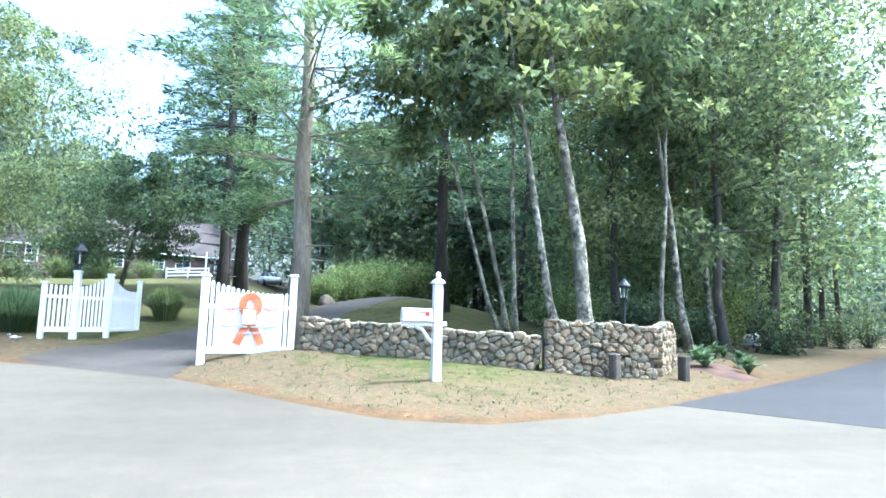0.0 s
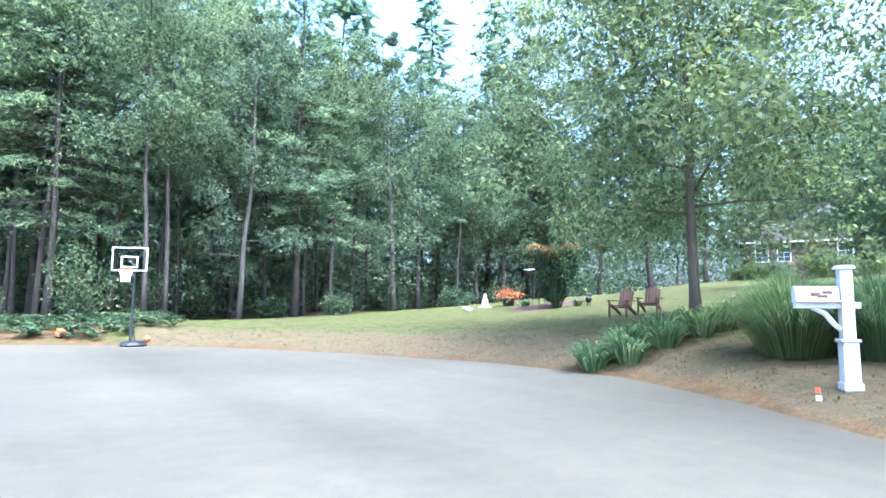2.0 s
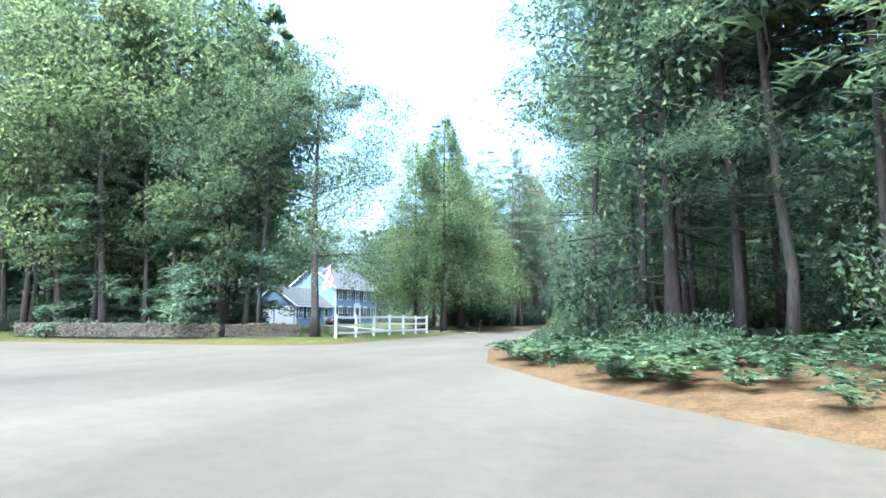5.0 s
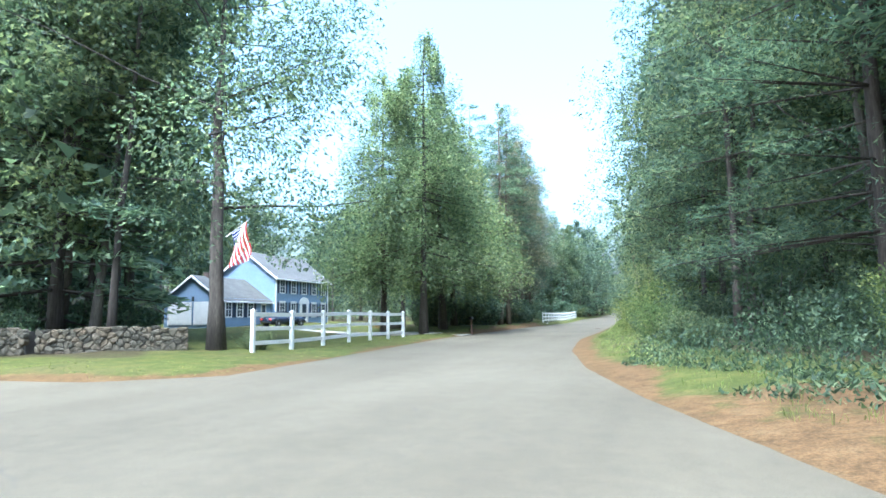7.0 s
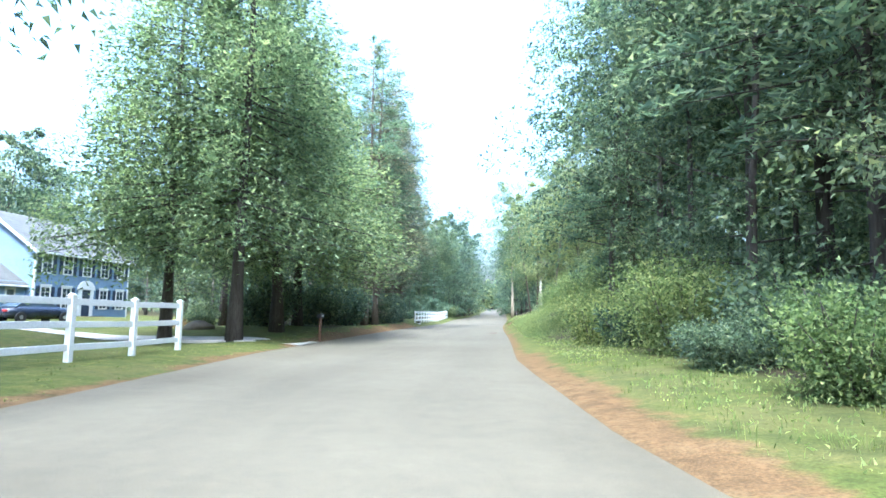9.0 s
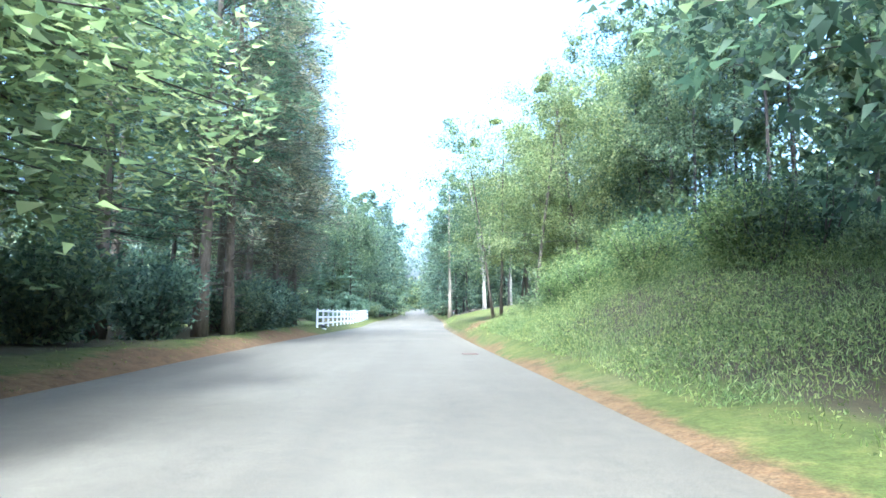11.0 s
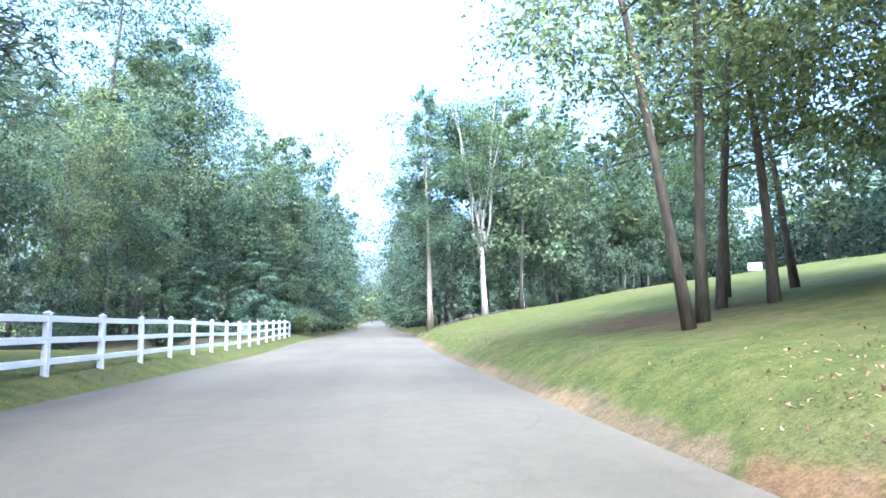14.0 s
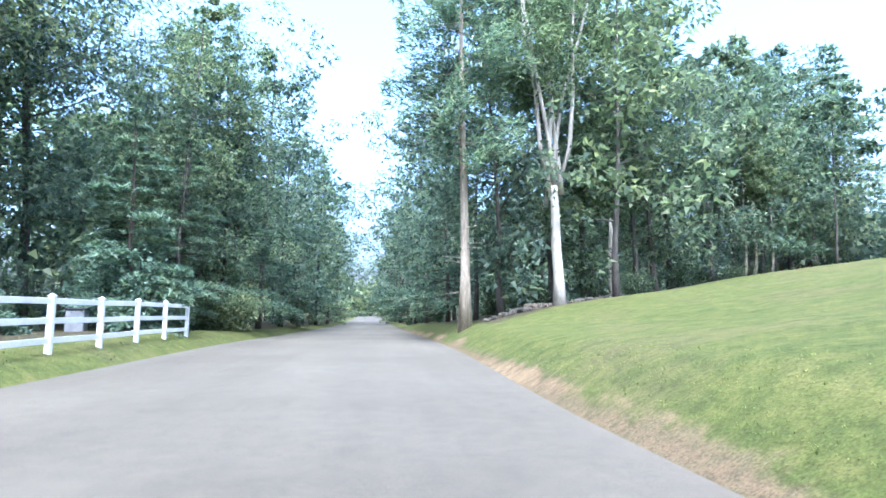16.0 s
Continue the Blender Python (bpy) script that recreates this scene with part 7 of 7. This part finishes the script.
draped_bed("flower_bed", 40.2, -111.6, 2.6, 1.5, 0.10, SOIL, "dark mulched flower bed round the shrub")
draped_bed("mulch_bed", 23.4, -148.6, 2.4, 1.3, 0.10, SOIL, "reddish bark mulch bed beside the stone wall")
mound("boulder", 39.3, -161.9, 1.0, 0.7, 0.65, WHITE_OLD, "large whitish boulder beside the side road", "boulder")
mound("boulder", -13.2, -52.8, 0.8, 0.55, 0.45, STONE, "pale low boulder on the house lawn", "boulder")
mound("boulder", 43.5, -119.5, 0.5, 0.35, 0.14, STONE, "flat pale stone in the lawn", "boulder")
mound("boulder", 44.2, -138.4, 0.7, 0.45, 0.55, STONE, "grey boulder beside the driveway", "boulder")
for x, y in ((20.05, -145.0), (20.3, -146.6)):
    o = part("granite_post", boxes((-0.11, 0.11, -0.08, 0.08, -0.1, 0.5), bevel=0.03), STONE, None)
    o.matrix_basis = at(x, y, 15)
    tagged(o, "short rough granite post leaning by the wall", "post", "granite posts")


def blades(name, spots, count, length, width, mat, seed, spread=0.5, arch=0.7, label="", category="grass", kind="", at_=None, taper=True):
    """Arching strap leaves: clumps at the given spots, each blade bent over in three pieces."""
    rng = np.random.default_rng(seed)
    n = len(spots) * count
    S = np.repeat(np.array(spots, float), count, axis=0)
    a = rng.uniform(0, 6.28, n)
    L = length * rng.uniform(0.55, 1.15, n)
    out = np.stack([np.cos(a), np.sin(a), np.zeros(n)], 1)
    side = np.stack([-np.sin(a), np.cos(a), np.zeros(n)], 1)
    tilt = rng.uniform(0.1, 1.0, n) * arch
    P0 = S + out * (rng.uniform(0, 1, n) ** 0.7 * spread)[:, None]
    P0[:, 2] -= 0.03
    P1 = P0 + out * (L * 0.30 * tilt)[:, None] + np.array([0, 0, 1]) * (L * 0.5)[:, None]
    P2 = P1 + out * (L * 0.75 * tilt)[:, None] + np.array([0, 0, 1]) * (L * (0.5 - 0.72 * tilt))[:, None]
    w = (width * rng.uniform(0.7, 1.3, n))[:, None] * side
    V = np.stack([P0 - w * 0.7, P0 + w * 0.7, P1 - w, P1 + w, P2], 1).reshape(-1, 3)
    b = np.arange(n)[:, None] * 5
    quads, tris = b + np.array([0, 1, 3, 2]), b + np.array([2, 3, 4])
    me = bpy.data.meshes.new(name)
    me.from_pydata(V.tolist(), [], quads.tolist() + tris.tolist())
    me.materials.append(mat)
    return me


def fountain(n, H, R, width, seed, low=0.1):
    """Long leaves that rise from one crown and bend over in an arc to hang outwards."""
    rng = np.random.default_rng(seed)
    a, u = rng.uniform(0, 6.28, n), rng.uniform(low, 1, n) ** 0.8
    h = H * (1 - 0.42 * u * u) * rng.uniform(0.75, 1.12, n)
    out = np.stack([np.cos(a), np.sin(a), np.zeros(n)], 1)
    side = np.stack([-np.sin(a), np.cos(a), np.zeros(n)], 1)
    V = []
    for q, w in ((0.0, 0.7), (0.35, 1.0), (0.65, 0.9), (0.88, 0.6), (1.0, 0.05)):
        p = out * (0.30 * R * u + 0.8 * R * u * q ** 1.35)[:, None]
        p[:, 2] = h * np.sin(q * (1.45 + 0.75 * u)) - 0.03
        for sgn in (-1, 1):
            V.append(p + side * (sgn * width * w * rng.uniform(0.8, 1.2, n))[:, None])
    V = np.stack(V, 1).reshape(-1, 3)
    b = np.arange(n)[:, None] * 10
    F = np.concatenate([b + np.array([2 * k, 2 * k + 1, 2 * k + 3, 2 * k + 2]) for k in range(4)])
    me = bpy.data.meshes.new("arching_leaves")
    me.from_pydata(V.tolist(), [], F.tolist())
    return me


def arching(name, x, y, n, H, R, w, mat, seed, label, group="", low=0.1):
    me = fountain(n, H, R, w, seed, low)
    me.materials.append(mat)
    o = new(name, me)
    o.matrix_basis = at(x, y)
    return tagged(o, label, "ornamental grass", group)


def clump(name, x, y, n, L, w, mat, seed, label, spread=0.5, arch=0.8, group=""):
    o = new(name, blades(name, [(0, 0, 0)], n, L, w, mat, seed, spread, arch))
    o.location = (x, y, gz(x, y))
    return tagged(o, label, "ornamental grass", group)


arching("fountain_grass", 29.2, -128.2, 3800, 1.42, 1.7, 0.0042, FOUNTAIN, 601, "large arching clump of green ornamental grass")
arching("fountain_grass", 29.6, -129.4, 3500, 1.38, 1.6, 0.0042, FOUNTAIN, 602, "large arching clump of green ornamental grass")
arching("fountain_grass", 34.6, -132.4, 1300, 1.35, 1.25, 0.010, TALL, 603, "pale arching ornamental grass beside the gate")
for i, (x, y) in enumerate(((28.2, -124.6), (28.6, -125.2), (29.1, -124.8), (29.6, -125.4), (30.1, -125.0), (30.7, -125.6), (31.1, -125.1), (31.6, -125.5), (32.3, -125.4))):
    arching("daylily_clump", x, y, 130, 0.72, 0.80, 0.020, FOUNTAIN, 610 + i, "arching strap-leaved daylily clump below the tree", "daylilies", 0.35)
for i, (x, y) in enumerate(((40.6, -109.6), (40.0, -110.2), (40.2, -113.6), (39.4, -113.0))):
    clump("bed_plant", x, y, 70, 0.5, 0.02, FERN, 640 + i, "low green plant in the flower bed", 0.2, 1.0, "bed plants")
HOSTA = bpy.data.meshes.new("leaf")
HOSTA.from_pydata([(0, 0, 0), (0.12, -0.05, 0.16), (0.12, 0.05, 0.16), (0.26, -0.075, 0.24), (0.26, 0, 0.225), (0.26, 0.075, 0.24), (0.40, -0.04, 0.23), (0.40, 0.04, 0.23), (0.50, 0, 0.17)], [],
                  [(0, 2, 1), (1, 4, 3), (1, 2, 4), (2, 5, 4), (3, 4, 6), (4, 7, 6), (4, 5, 7), (6, 7, 8)])
HOSTA.materials.append(FERN)
HOSTA.shade_smooth()
hr = random.Random(650)
for x, y in ((22.4, -148.4), (23.6, -148.9), (24.6, -149.6), (25.4, -150.6), (23.4, -150.0), (24.4, -148.4), (26.2, -151.4), (22.2, -149.4)):
    root = thing("hosta_clump", at(x, y, hr.uniform(0, 360)), "low leafy hosta in the mulched corner bed", "plant", "hostas")
    for k in range(22):
        o = new("leaf", HOSTA)
        o.parent = root
        u = k / 22
        o.matrix_basis = Matrix.Rotation(k * 2.4, 4, "Z") @ Matrix.Rotation(-0.9 * u + hr.uniform(-0.15, 0.15), 4, "Y") @ Matrix.Scale(hr.uniform(0.75, 1.1), 4)
for i, (x, y, k) in enumerate(((-7.2, -79.0, 1.0), (-13.8, -51.6, 1.6))):
    plant(NEAR_BUSH[1], "garden_shrub", x, y, 0.42 * k, 40 * i, "small leafy yellow-green shrub near the white fence", "shrub", "garden shrubs")
yf = new("yellow_flowers", leaves_mesh("yellow_flowers", np.random.default_rng(3).normal(size=(300, 3)) * np.array([0.35, 0.35, 0.12]) + np.array([0, 0, 0.3]), 0.12, 0.8, RUST, np.random.default_rng(4)))
yf.location = (-14.6, -52.4, gz(-14.6, -52.4))
tagged(yf, "low clump of yellow-orange flowers on the house lawn", "flowers")
# hedges and bushes before the brick house
for i, (u, v, s) in enumerate(((0.5, -1.6, 0.75), (2.2, -1.8, 1.0), (5.6, -1.5, 1.0), (7.2, -1.6, 1.15), (9.0, -1.5, 0.9), (11.0, -1.8, 0.7), (13.0, -1.8, 0.8), (15.2, -1.7, 0.7), (-0.8, -1.4, 0.5))):
    p = bh.matrix_basis @ Vector((u, v, 0))
    plant(NEAR_BUSH[i % 2], "foundation_shrub", p.x, p.y, s, 50 * i, "rounded green shrub against the brick house", "shrub", "shrubs by the brick house")
lf = [bh.matrix_basis @ Vector((u, -4.2, 0)) for u in (14.5, 16.6, 18.7)]
rail_fence("rail_fence", [(p.x, p.y) for p in lf], "short low white fence before the brick house", 1.0)

# ---- verges: shrubs, ferns, tall grass ----
for i, (x, y, k, s) in enumerate(((8.0, -30.5, 0, 1.15), (9.6, -29.0, 0, 1.35), (10.8, -33, 0, 1.4), (8.8, -27.2, 1, 1.0), (6.4, -29.0, 1, 0.9), (12.2, -28.5, 0, 1.2), (10.0, -25.5, 1, 1.0), (12.5, -36, 0, 1.1), (9.8, -37.5, 1, 1.0), (7.0, -36.2, 0, 0.8), (7.6, -40.2, 0, 0.85), (9.2, -43.5, 0, 0.9), (11.2, -41, 0, 1.0), (6.6, -33.6, 0, 0.8), (12.5, -45, 1, 1.0))):
    plant(NEAR_BUSH[k], "bank_shrub", x, y, s, 70 * i, "bright green shrub on the overgrown bank", "shrub", "bank shrubs")
for i, (x, y, s) in enumerate(((-9.6, -44.0, 1.0), (-8.8, -38.8, 0.95), (-9.2, -30.3, 1.05), (-8.6, -26.6, 1.0), (-8.7, -23.6, 0.95), (-9.0, -20.3, 0.9), (-10.6, -49.6, 1.0), (-8.3, -28.6, 0.8), (-11.4, -33.5, 1.1), (-11, -40.5, 1.1))):
    plant(DARK_BUSH[i % 2], "roadside_shrub", x, y, s, 33 * i, "dark rounded evergreen shrub under the roadside pines", "shrub", "roadside shrubs")
for i, (x, y, s) in enumerate(((10.4, -86.5, 0.6), (7.4, -79.0, 0.62), (6.6, -75.2, 0.6), (6.4, -71.5, 0.6), (6.8, -68, 0.9), (10.6, -82, 0.9), (5.6, -62, 0.8), (8.2, -70.5, 1.2), (7.4, -64.8, 1.1), (30.5, -151.0, 1.2), (29.5, -147.5, 0.8), (33, -154, 1.2), (35.5, -156.5, 1.3), (39.5, -159.5, 1.4), (43, -164, 1.4))):
    plant(NEAR_BUSH[i % 2], "roadside_shrub", x, y, s, 51 * i, "leafy green shrub at the woods' edge", "shrub", "woods-edge shrubs")
plant(bush(171, 2.4, 2.0, 5200, 0.17, SPRUCE, stems=16), "willow_shrub", -10.2, 25.5, 1.25, 0, "pale grey-green shrub beyond the fence's end", "shrub")
frn = random.Random(31)
cnt = 0
while cnt < 170:
    x, y = frn.uniform(8, 24), frn.uniform(-108, -92)
    d = float(edge_distance(x, y))
    if 0.55 < d < 6.0 and float(in_woods(x, y)) > -3.4:
        o = new("fern", FERNS[cnt % 2])
        s = frn.uniform(0.6, 1.25)
        o.matrix_basis = at(x, y, frn.uniform(0, 360)) @ Matrix.Diagonal((s, s, s, 1))
        tagged(o, "green arching fern at the woods' edge", "fern", "ferns")
        cnt += 1


def verge(name, n, area, seed, cond, count, length, width, mat, spread, arch, label):
    rng = np.random.default_rng(seed)
    x0, x1, y0, y1 = area
    P = np.stack([rng.uniform(x0, x1, n), rng.uniform(y0, y1, n)], 1)
    P = P[cond(P[:, 0], P[:, 1], rng)]
    S = np.column_stack([P, ground_z(P[:, 0], P[:, 1])])
    return tagged(new(name, blades(name, S, count, length, width, mat, seed, spread, arch)), label, "grass", kind="stuff")


def edge_band(lo, hi, open_=True):
    def f(x, y, rng):
        d = edge_distance(x, y)
        w = in_woods(x, y)
        return (d > lo) & (d < hi * (0.6 + 0.6 * rng.uniform(0, 1, len(x)))) & ((w < 0.5) if open_ else (w > -9))
    return f


verge("verge_grass", 9000, (2, 5, -34, 24), 701, edge_band(0.35, 1.6), 6, 0.045, 0.004, LAWN_BLADE, 0.10, 1.25, "short green verge grass")
verge("verge_grass", 9000, (-11, -2, -88, 30), 702, edge_band(0.1, 3), 6, 0.08, 0.006, GRASS, 0.10, 0.9, "short green verge grass")
verge("dry_verge_grass", 11000, (15, 34, -150, -108), 703, edge_band(0.1, 6), 6, 0.09, 0.005, DRY, 0.10, 1.0, "short dry straw-coloured verge grass")
verge("verge_grass", 8000, (15, 36, -150, -108), 704, edge_band(0.3, 8), 6, 0.09, 0.006, GRASS, 0.10, 0.9, "short green verge grass")
verge("meadow_grass", 2600, (3, 14, -50, -25), 705, lambda x, y, r: (edge_distance(x, y) > 0.7) & (edge_distance(x, y) < 9.5) & (r.uniform(0, 1, len(x)) < np.clip((edge_distance(x, y)) / 2.0, 0.2, 1)) & (y < -27 + 0.25 * x), 10, 0.42, 0.0032, TALL, 0.3, 0.8, "tall pale meadow grass on the bank")
verge("bank_weeds", 500, (3, 14, -50, -25), 707, lambda x, y, r: (edge_distance(x, y) > 1.2) & (edge_distance(x, y) < 9.5) & (y < -26 + 0.25 * x), 12, 0.30, 0.007, SUN_LEAF, 0.3, 1.1, "broad-leaved weeds among the meadow grass")
verge("weeds", 2600, (4, 14, -100, -46), 706, lambda x, y, r: (edge_distance(x, y) > 0.7) & (edge_distance(x, y) < 4.2), 9, 0.20, 0.0035, LAWN_BLADE, 0.2, 0.95, "mixed green weeds beside the road")
br = np.random.default_rng(78)
bp = np.stack([br.uniform(3.2, 15, 9000), br.uniform(-52, -25, 9000)], 1)
bd = edge_distance(bp[:, 0], bp[:, 1])
bp = bp[(bd > 0.8) & (bd < 10) & (bp[:, 1] < -27 + 0.25 * bp[:, 0]) & (np.sin(bp[:, 0] * 1.1 + 1.7 * np.sin(bp[:, 1] * 0.6)) > -0.5)]
bp = np.repeat(bp, 7, axis=0) + br.normal(size=(len(bp) * 7, 2)) * 0.18
bh0 = br.uniform(0.15, 1.0, len(bp)) ** 0.8 * np.clip((edge_distance(bp[:, 0], bp[:, 1]) - 0.3) / 2.5, 0.25, 1) * (0.75 + 0.3 * np.sin(bp[:, 0] * 1.7 + bp[:, 1]))
tagged(new("bank_brush", leaves_mesh("bank_brush", np.column_stack([bp, ground_z(bp[:, 0], bp[:, 1]) + bh0]), 0.075, 0.5, SUN_LEAF, br)), "pale green leafy weeds covering the bank", "weeds", kind="stuff")
mp_ = np.stack([br.uniform(3.2, 16, 95000), br.uniform(-53, -24, 95000)], 1)
md = edge_distance(mp_[:, 0], mp_[:, 1])
mp_ = mp_[(md > 0.7) & (md < 11) & (mp_[:, 1] < -27 + 0.25 * mp_[:, 0])]
mh = br.uniform(0.02, 1.0, len(mp_)) * np.clip((edge_distance(mp_[:, 0], mp_[:, 1]) - 0.3) / 2.5, 0.15, 1) * (0.7 + 0.25 * np.sin(mp_[:, 0] * 0.9 + 0.7 * mp_[:, 1]) + 0.2 * np.sin(mp_[:, 0] * 2.9 - 2.1 * mp_[:, 1]))
md_ = np.column_stack([br.normal(size=(len(mp_), 2)) * 0.5, np.ones(len(mp_))])
tagged(new("meadow_herbs", leaves_mesh("meadow_herbs", np.column_stack([mp_, ground_z(mp_[:, 0], mp_[:, 1]) + mh]), 0.11, 0.15, MEADOW, br, md_, spread=0.45)), "soft yellow-green meadow herbs on the bank", "weeds", kind="stuff")
hp = np.stack([br.uniform(3.2, 16, 60000), br.uniform(-98, -52, 60000)], 1)
hd = edge_distance(hp[:, 0], hp[:, 1])
hp = hp[(hd > 0.9) & (hd < 4.2) & (hp[:, 0] > 3) & (hp[:, 1] > -84 + 6 * np.sin(hp[:, 0])) & (np.sin(hp[:, 0] * 1.3 + 0.9 * hp[:, 1]) + np.sin(hp[:, 1] * 0.55) > -0.6)]
hh = br.uniform(0.02, 1.25, len(hp)) * np.clip((edge_distance(hp[:, 0], hp[:, 1]) - 0.6) / 2.2, 0.15, 1) * (0.75 + 0.4 * np.sin(hp[:, 0] * 1.9 + hp[:, 1] * 1.1))
tagged(new("roadside_herbs", leaves_mesh("roadside_herbs", np.column_stack([hp, ground_z(hp[:, 0], hp[:, 1]) + hh]), 0.055, 0.42, MEADOW, br, np.column_stack([br.normal(size=(len(hp), 2)) * 0.7, np.ones(len(hp))]), spread=0.5)), "bright green leafy weeds beside the road", "weeds", kind="stuff")
# weeds at the bend, tree shade put into their leaf colour
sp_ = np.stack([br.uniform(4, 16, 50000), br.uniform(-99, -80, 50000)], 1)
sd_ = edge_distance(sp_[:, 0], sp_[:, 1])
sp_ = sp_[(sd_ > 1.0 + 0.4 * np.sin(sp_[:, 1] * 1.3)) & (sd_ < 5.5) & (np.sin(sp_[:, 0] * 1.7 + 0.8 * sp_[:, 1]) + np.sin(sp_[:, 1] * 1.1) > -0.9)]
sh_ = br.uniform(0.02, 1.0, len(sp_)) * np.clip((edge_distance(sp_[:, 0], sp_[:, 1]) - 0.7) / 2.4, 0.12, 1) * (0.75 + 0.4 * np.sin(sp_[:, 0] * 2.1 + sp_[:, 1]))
tagged(new("shade_weeds", leaves_mesh("shade_weeds", np.column_stack([sp_, ground_z(sp_[:, 0], sp_[:, 1]) + sh_]), 0.10, 0.42, SHADE_LEAF, br, np.column_stack([br.normal(size=(len(sp_), 2)) * 0.8, np.ones(len(sp_))]), spread=0.5)), "leafy weeds at the bend, coloured dark for the shade under the trees", "weeds", kind="stuff")
leaf_r = np.random.default_rng(77)
lp = np.stack([leaf_r.normal(4.9, 1.2, 5000), leaf_r.normal(-23.0, 1.9, 5000)], 1)
lp = lp[edge_distance(lp[:, 0], lp[:, 1]) > 0.3]
fall = new("fallen_leaves", leaves_mesh("fallen_leaves", np.column_stack([lp, ground_z(lp[:, 0], lp[:, 1]) + 0.015]), 0.05, 0.7, leaf_mat("dead_leaves", (0.16, 0.08, 0.05), (0.30, 0.17, 0.11), (0.42, 0.27, 0.18), 0.15), leaf_r, np.tile([0.0, 1, 0], (len(lp), 1)), flat=0.9, spread=1.0))
tagged(fall, "pinkish-brown fallen leaves under the bank trees", "leaves", kind="stuff")

# ---- small things along the straight ----
dg = thing("storm_drain", pose(1.85, -40.5, 0.012) @ Matrix.Diagonal((0.62, 0.75, 0.6, 1)), "rusty iron storm drain grate in the road", "drain")
part("frame", boxes((-0.42, 0.42, -0.30, -0.25, 0.0, 0.03), (-0.42, 0.42, 0.25, 0.30, 0.0, 0.03), (-0.42, -0.37, -0.25, 0.25, 0.0, 0.03), (0.37, 0.42, -0.25, 0.25, 0.0, 0.03)), RUST_IRON, dg)
for k in range(9):
    part("bar", boxes((-0.33 + k * 0.082 - 0.022, -0.33 + k * 0.082 + 0.022, -0.25, 0.25, 0.004, 0.026)), RUST_IRON, dg)
wb = thing("yard_sign", at(42.5, 39.0, 160), "small white board sign at the top of the lawn", "sign")
part("panel", boxes((-0.75, 0.75, -0.02, 0.02, 0.35, 1.25), bevel=0.01), WHITE, wb)
for s in (-0.6, 0.6):
    part("stake", boxes((s - 0.03, s + 0.03, 0.02, 0.06, -0.2, 1.0)), WOOD_BROWN, wb)
part("lettering_bar", boxes((-0.5, 0.5, -0.026, -0.021, 0.9, 1.0), (-0.4, 0.4, -0.026, -0.021, 0.65, 0.75)), METAL, wb, "faint printed bars")
rs = thing("small_sign", at(5.1, 34.5, 0), "small dull red sign on a short post", "sign")
part("panel", boxes((-0.3, 0.3, -0.02, 0.02, 0.55, 0.85), bevel=0.01), BRICKY, rs)
part("stake", boxes((-0.04, 0.04, 0.02, 0.08, -0.2, 0.9)), WHITE_OLD, rs)
vb = thing("valve_box", at(-6.95, -15.3, 15), "small dark meter box on a pale footing beside the fence", "utility box")
part("footing", boxes((-0.22, 0.22, -0.17, 0.17, -0.08, 0.05), bevel=0.015), WHITE_OLD, vb)
part("body", boxes((-0.16, 0.16, -0.12, 0.12, 0.05, 0.24), bevel=0.02), IRON, vb)
part("lid", boxes((-0.18, 0.18, -0.14, 0.14, 0.24, 0.28), bevel=0.015), BLACK, vb)
mf = thing("marker_flag", at(26.35, -129.75, 100) @ Matrix.Scale(0.5, 4), "small orange and white marker flag at the mailbox post", "flag")
part("wire", tube(bmesh.new(), [(0, 0, -0.1), (0.01, 0, 0.42)], [0.006] * 2, 5), METAL, mf)
part("flag", boxes((0.01, 0.13, -0.004, 0.004, 0.26, 0.40)), ORANGE, mf)
part("tag", boxes((-0.02, 0.12, -0.005, 0.005, 0.06, 0.2), bevel=0.002), WHITE_OLD, mf)
_rr = random.Random(12)
for k in range(34):
    t_ = k / 34
    o = new("row_stone", _rr.choice(STONES))
    x, y = 5.6 + 9.5 * t_ + _rr.uniform(-0.3, 0.3), 28.6 + 6.6 * t_ + _rr.uniform(-0.4, 0.4)
    s = _rr.uniform(0.8, 1.7)
    o.matrix_basis = at(x, y, _rr.uniform(0, 180), 0.08) @ Matrix.Diagonal((s, s, s, 1))
    tagged(o, "grey field stone in a tumbled row along the woods", "stone", "tumbled stone row")
bx = thing("utility_box", at(-10.5, 22.8, 10), "small grey utility box behind the white fence", "utility box")
part("body", boxes((-0.3, 0.3, -0.3, 0.3, -0.05, 0.75), bevel=0.03), METAL, bx)
part("lid", boxes((-0.33, 0.33, -0.33, 0.33, 0.75, 0.82), bevel=0.02), BLACK, bx)
shed = thing("shed", at(47, 62, 30), "brown wooden shed among the far trees", "shed")
part("wall", boxes((-2, 2, -1.6, 1.6, -0.5, 2.2)), WOOD_BROWN, shed)
bm = bmesh.new()
q = [(-2.2, -1.9, 2.1), (-2.2, 0, 3.3), (-2.2, 1.9, 2.1)]
a, b = [bm.verts.new(p) for p in q], [bm.verts.new((-p[0], p[1], p[2])) for p in q]
bm.faces.new(a)
bm.faces.new(b[::-1])
for i in range(3):
    bm.faces.new((a[i], b[i], b[(i + 1) % 3], a[(i + 1) % 3]))
part("roof", bm, ROOF, shed)
part("door", boxes((-0.5, 0.5, -1.64, -1.6, 0, 1.9)), WHITE_OLD, shed)
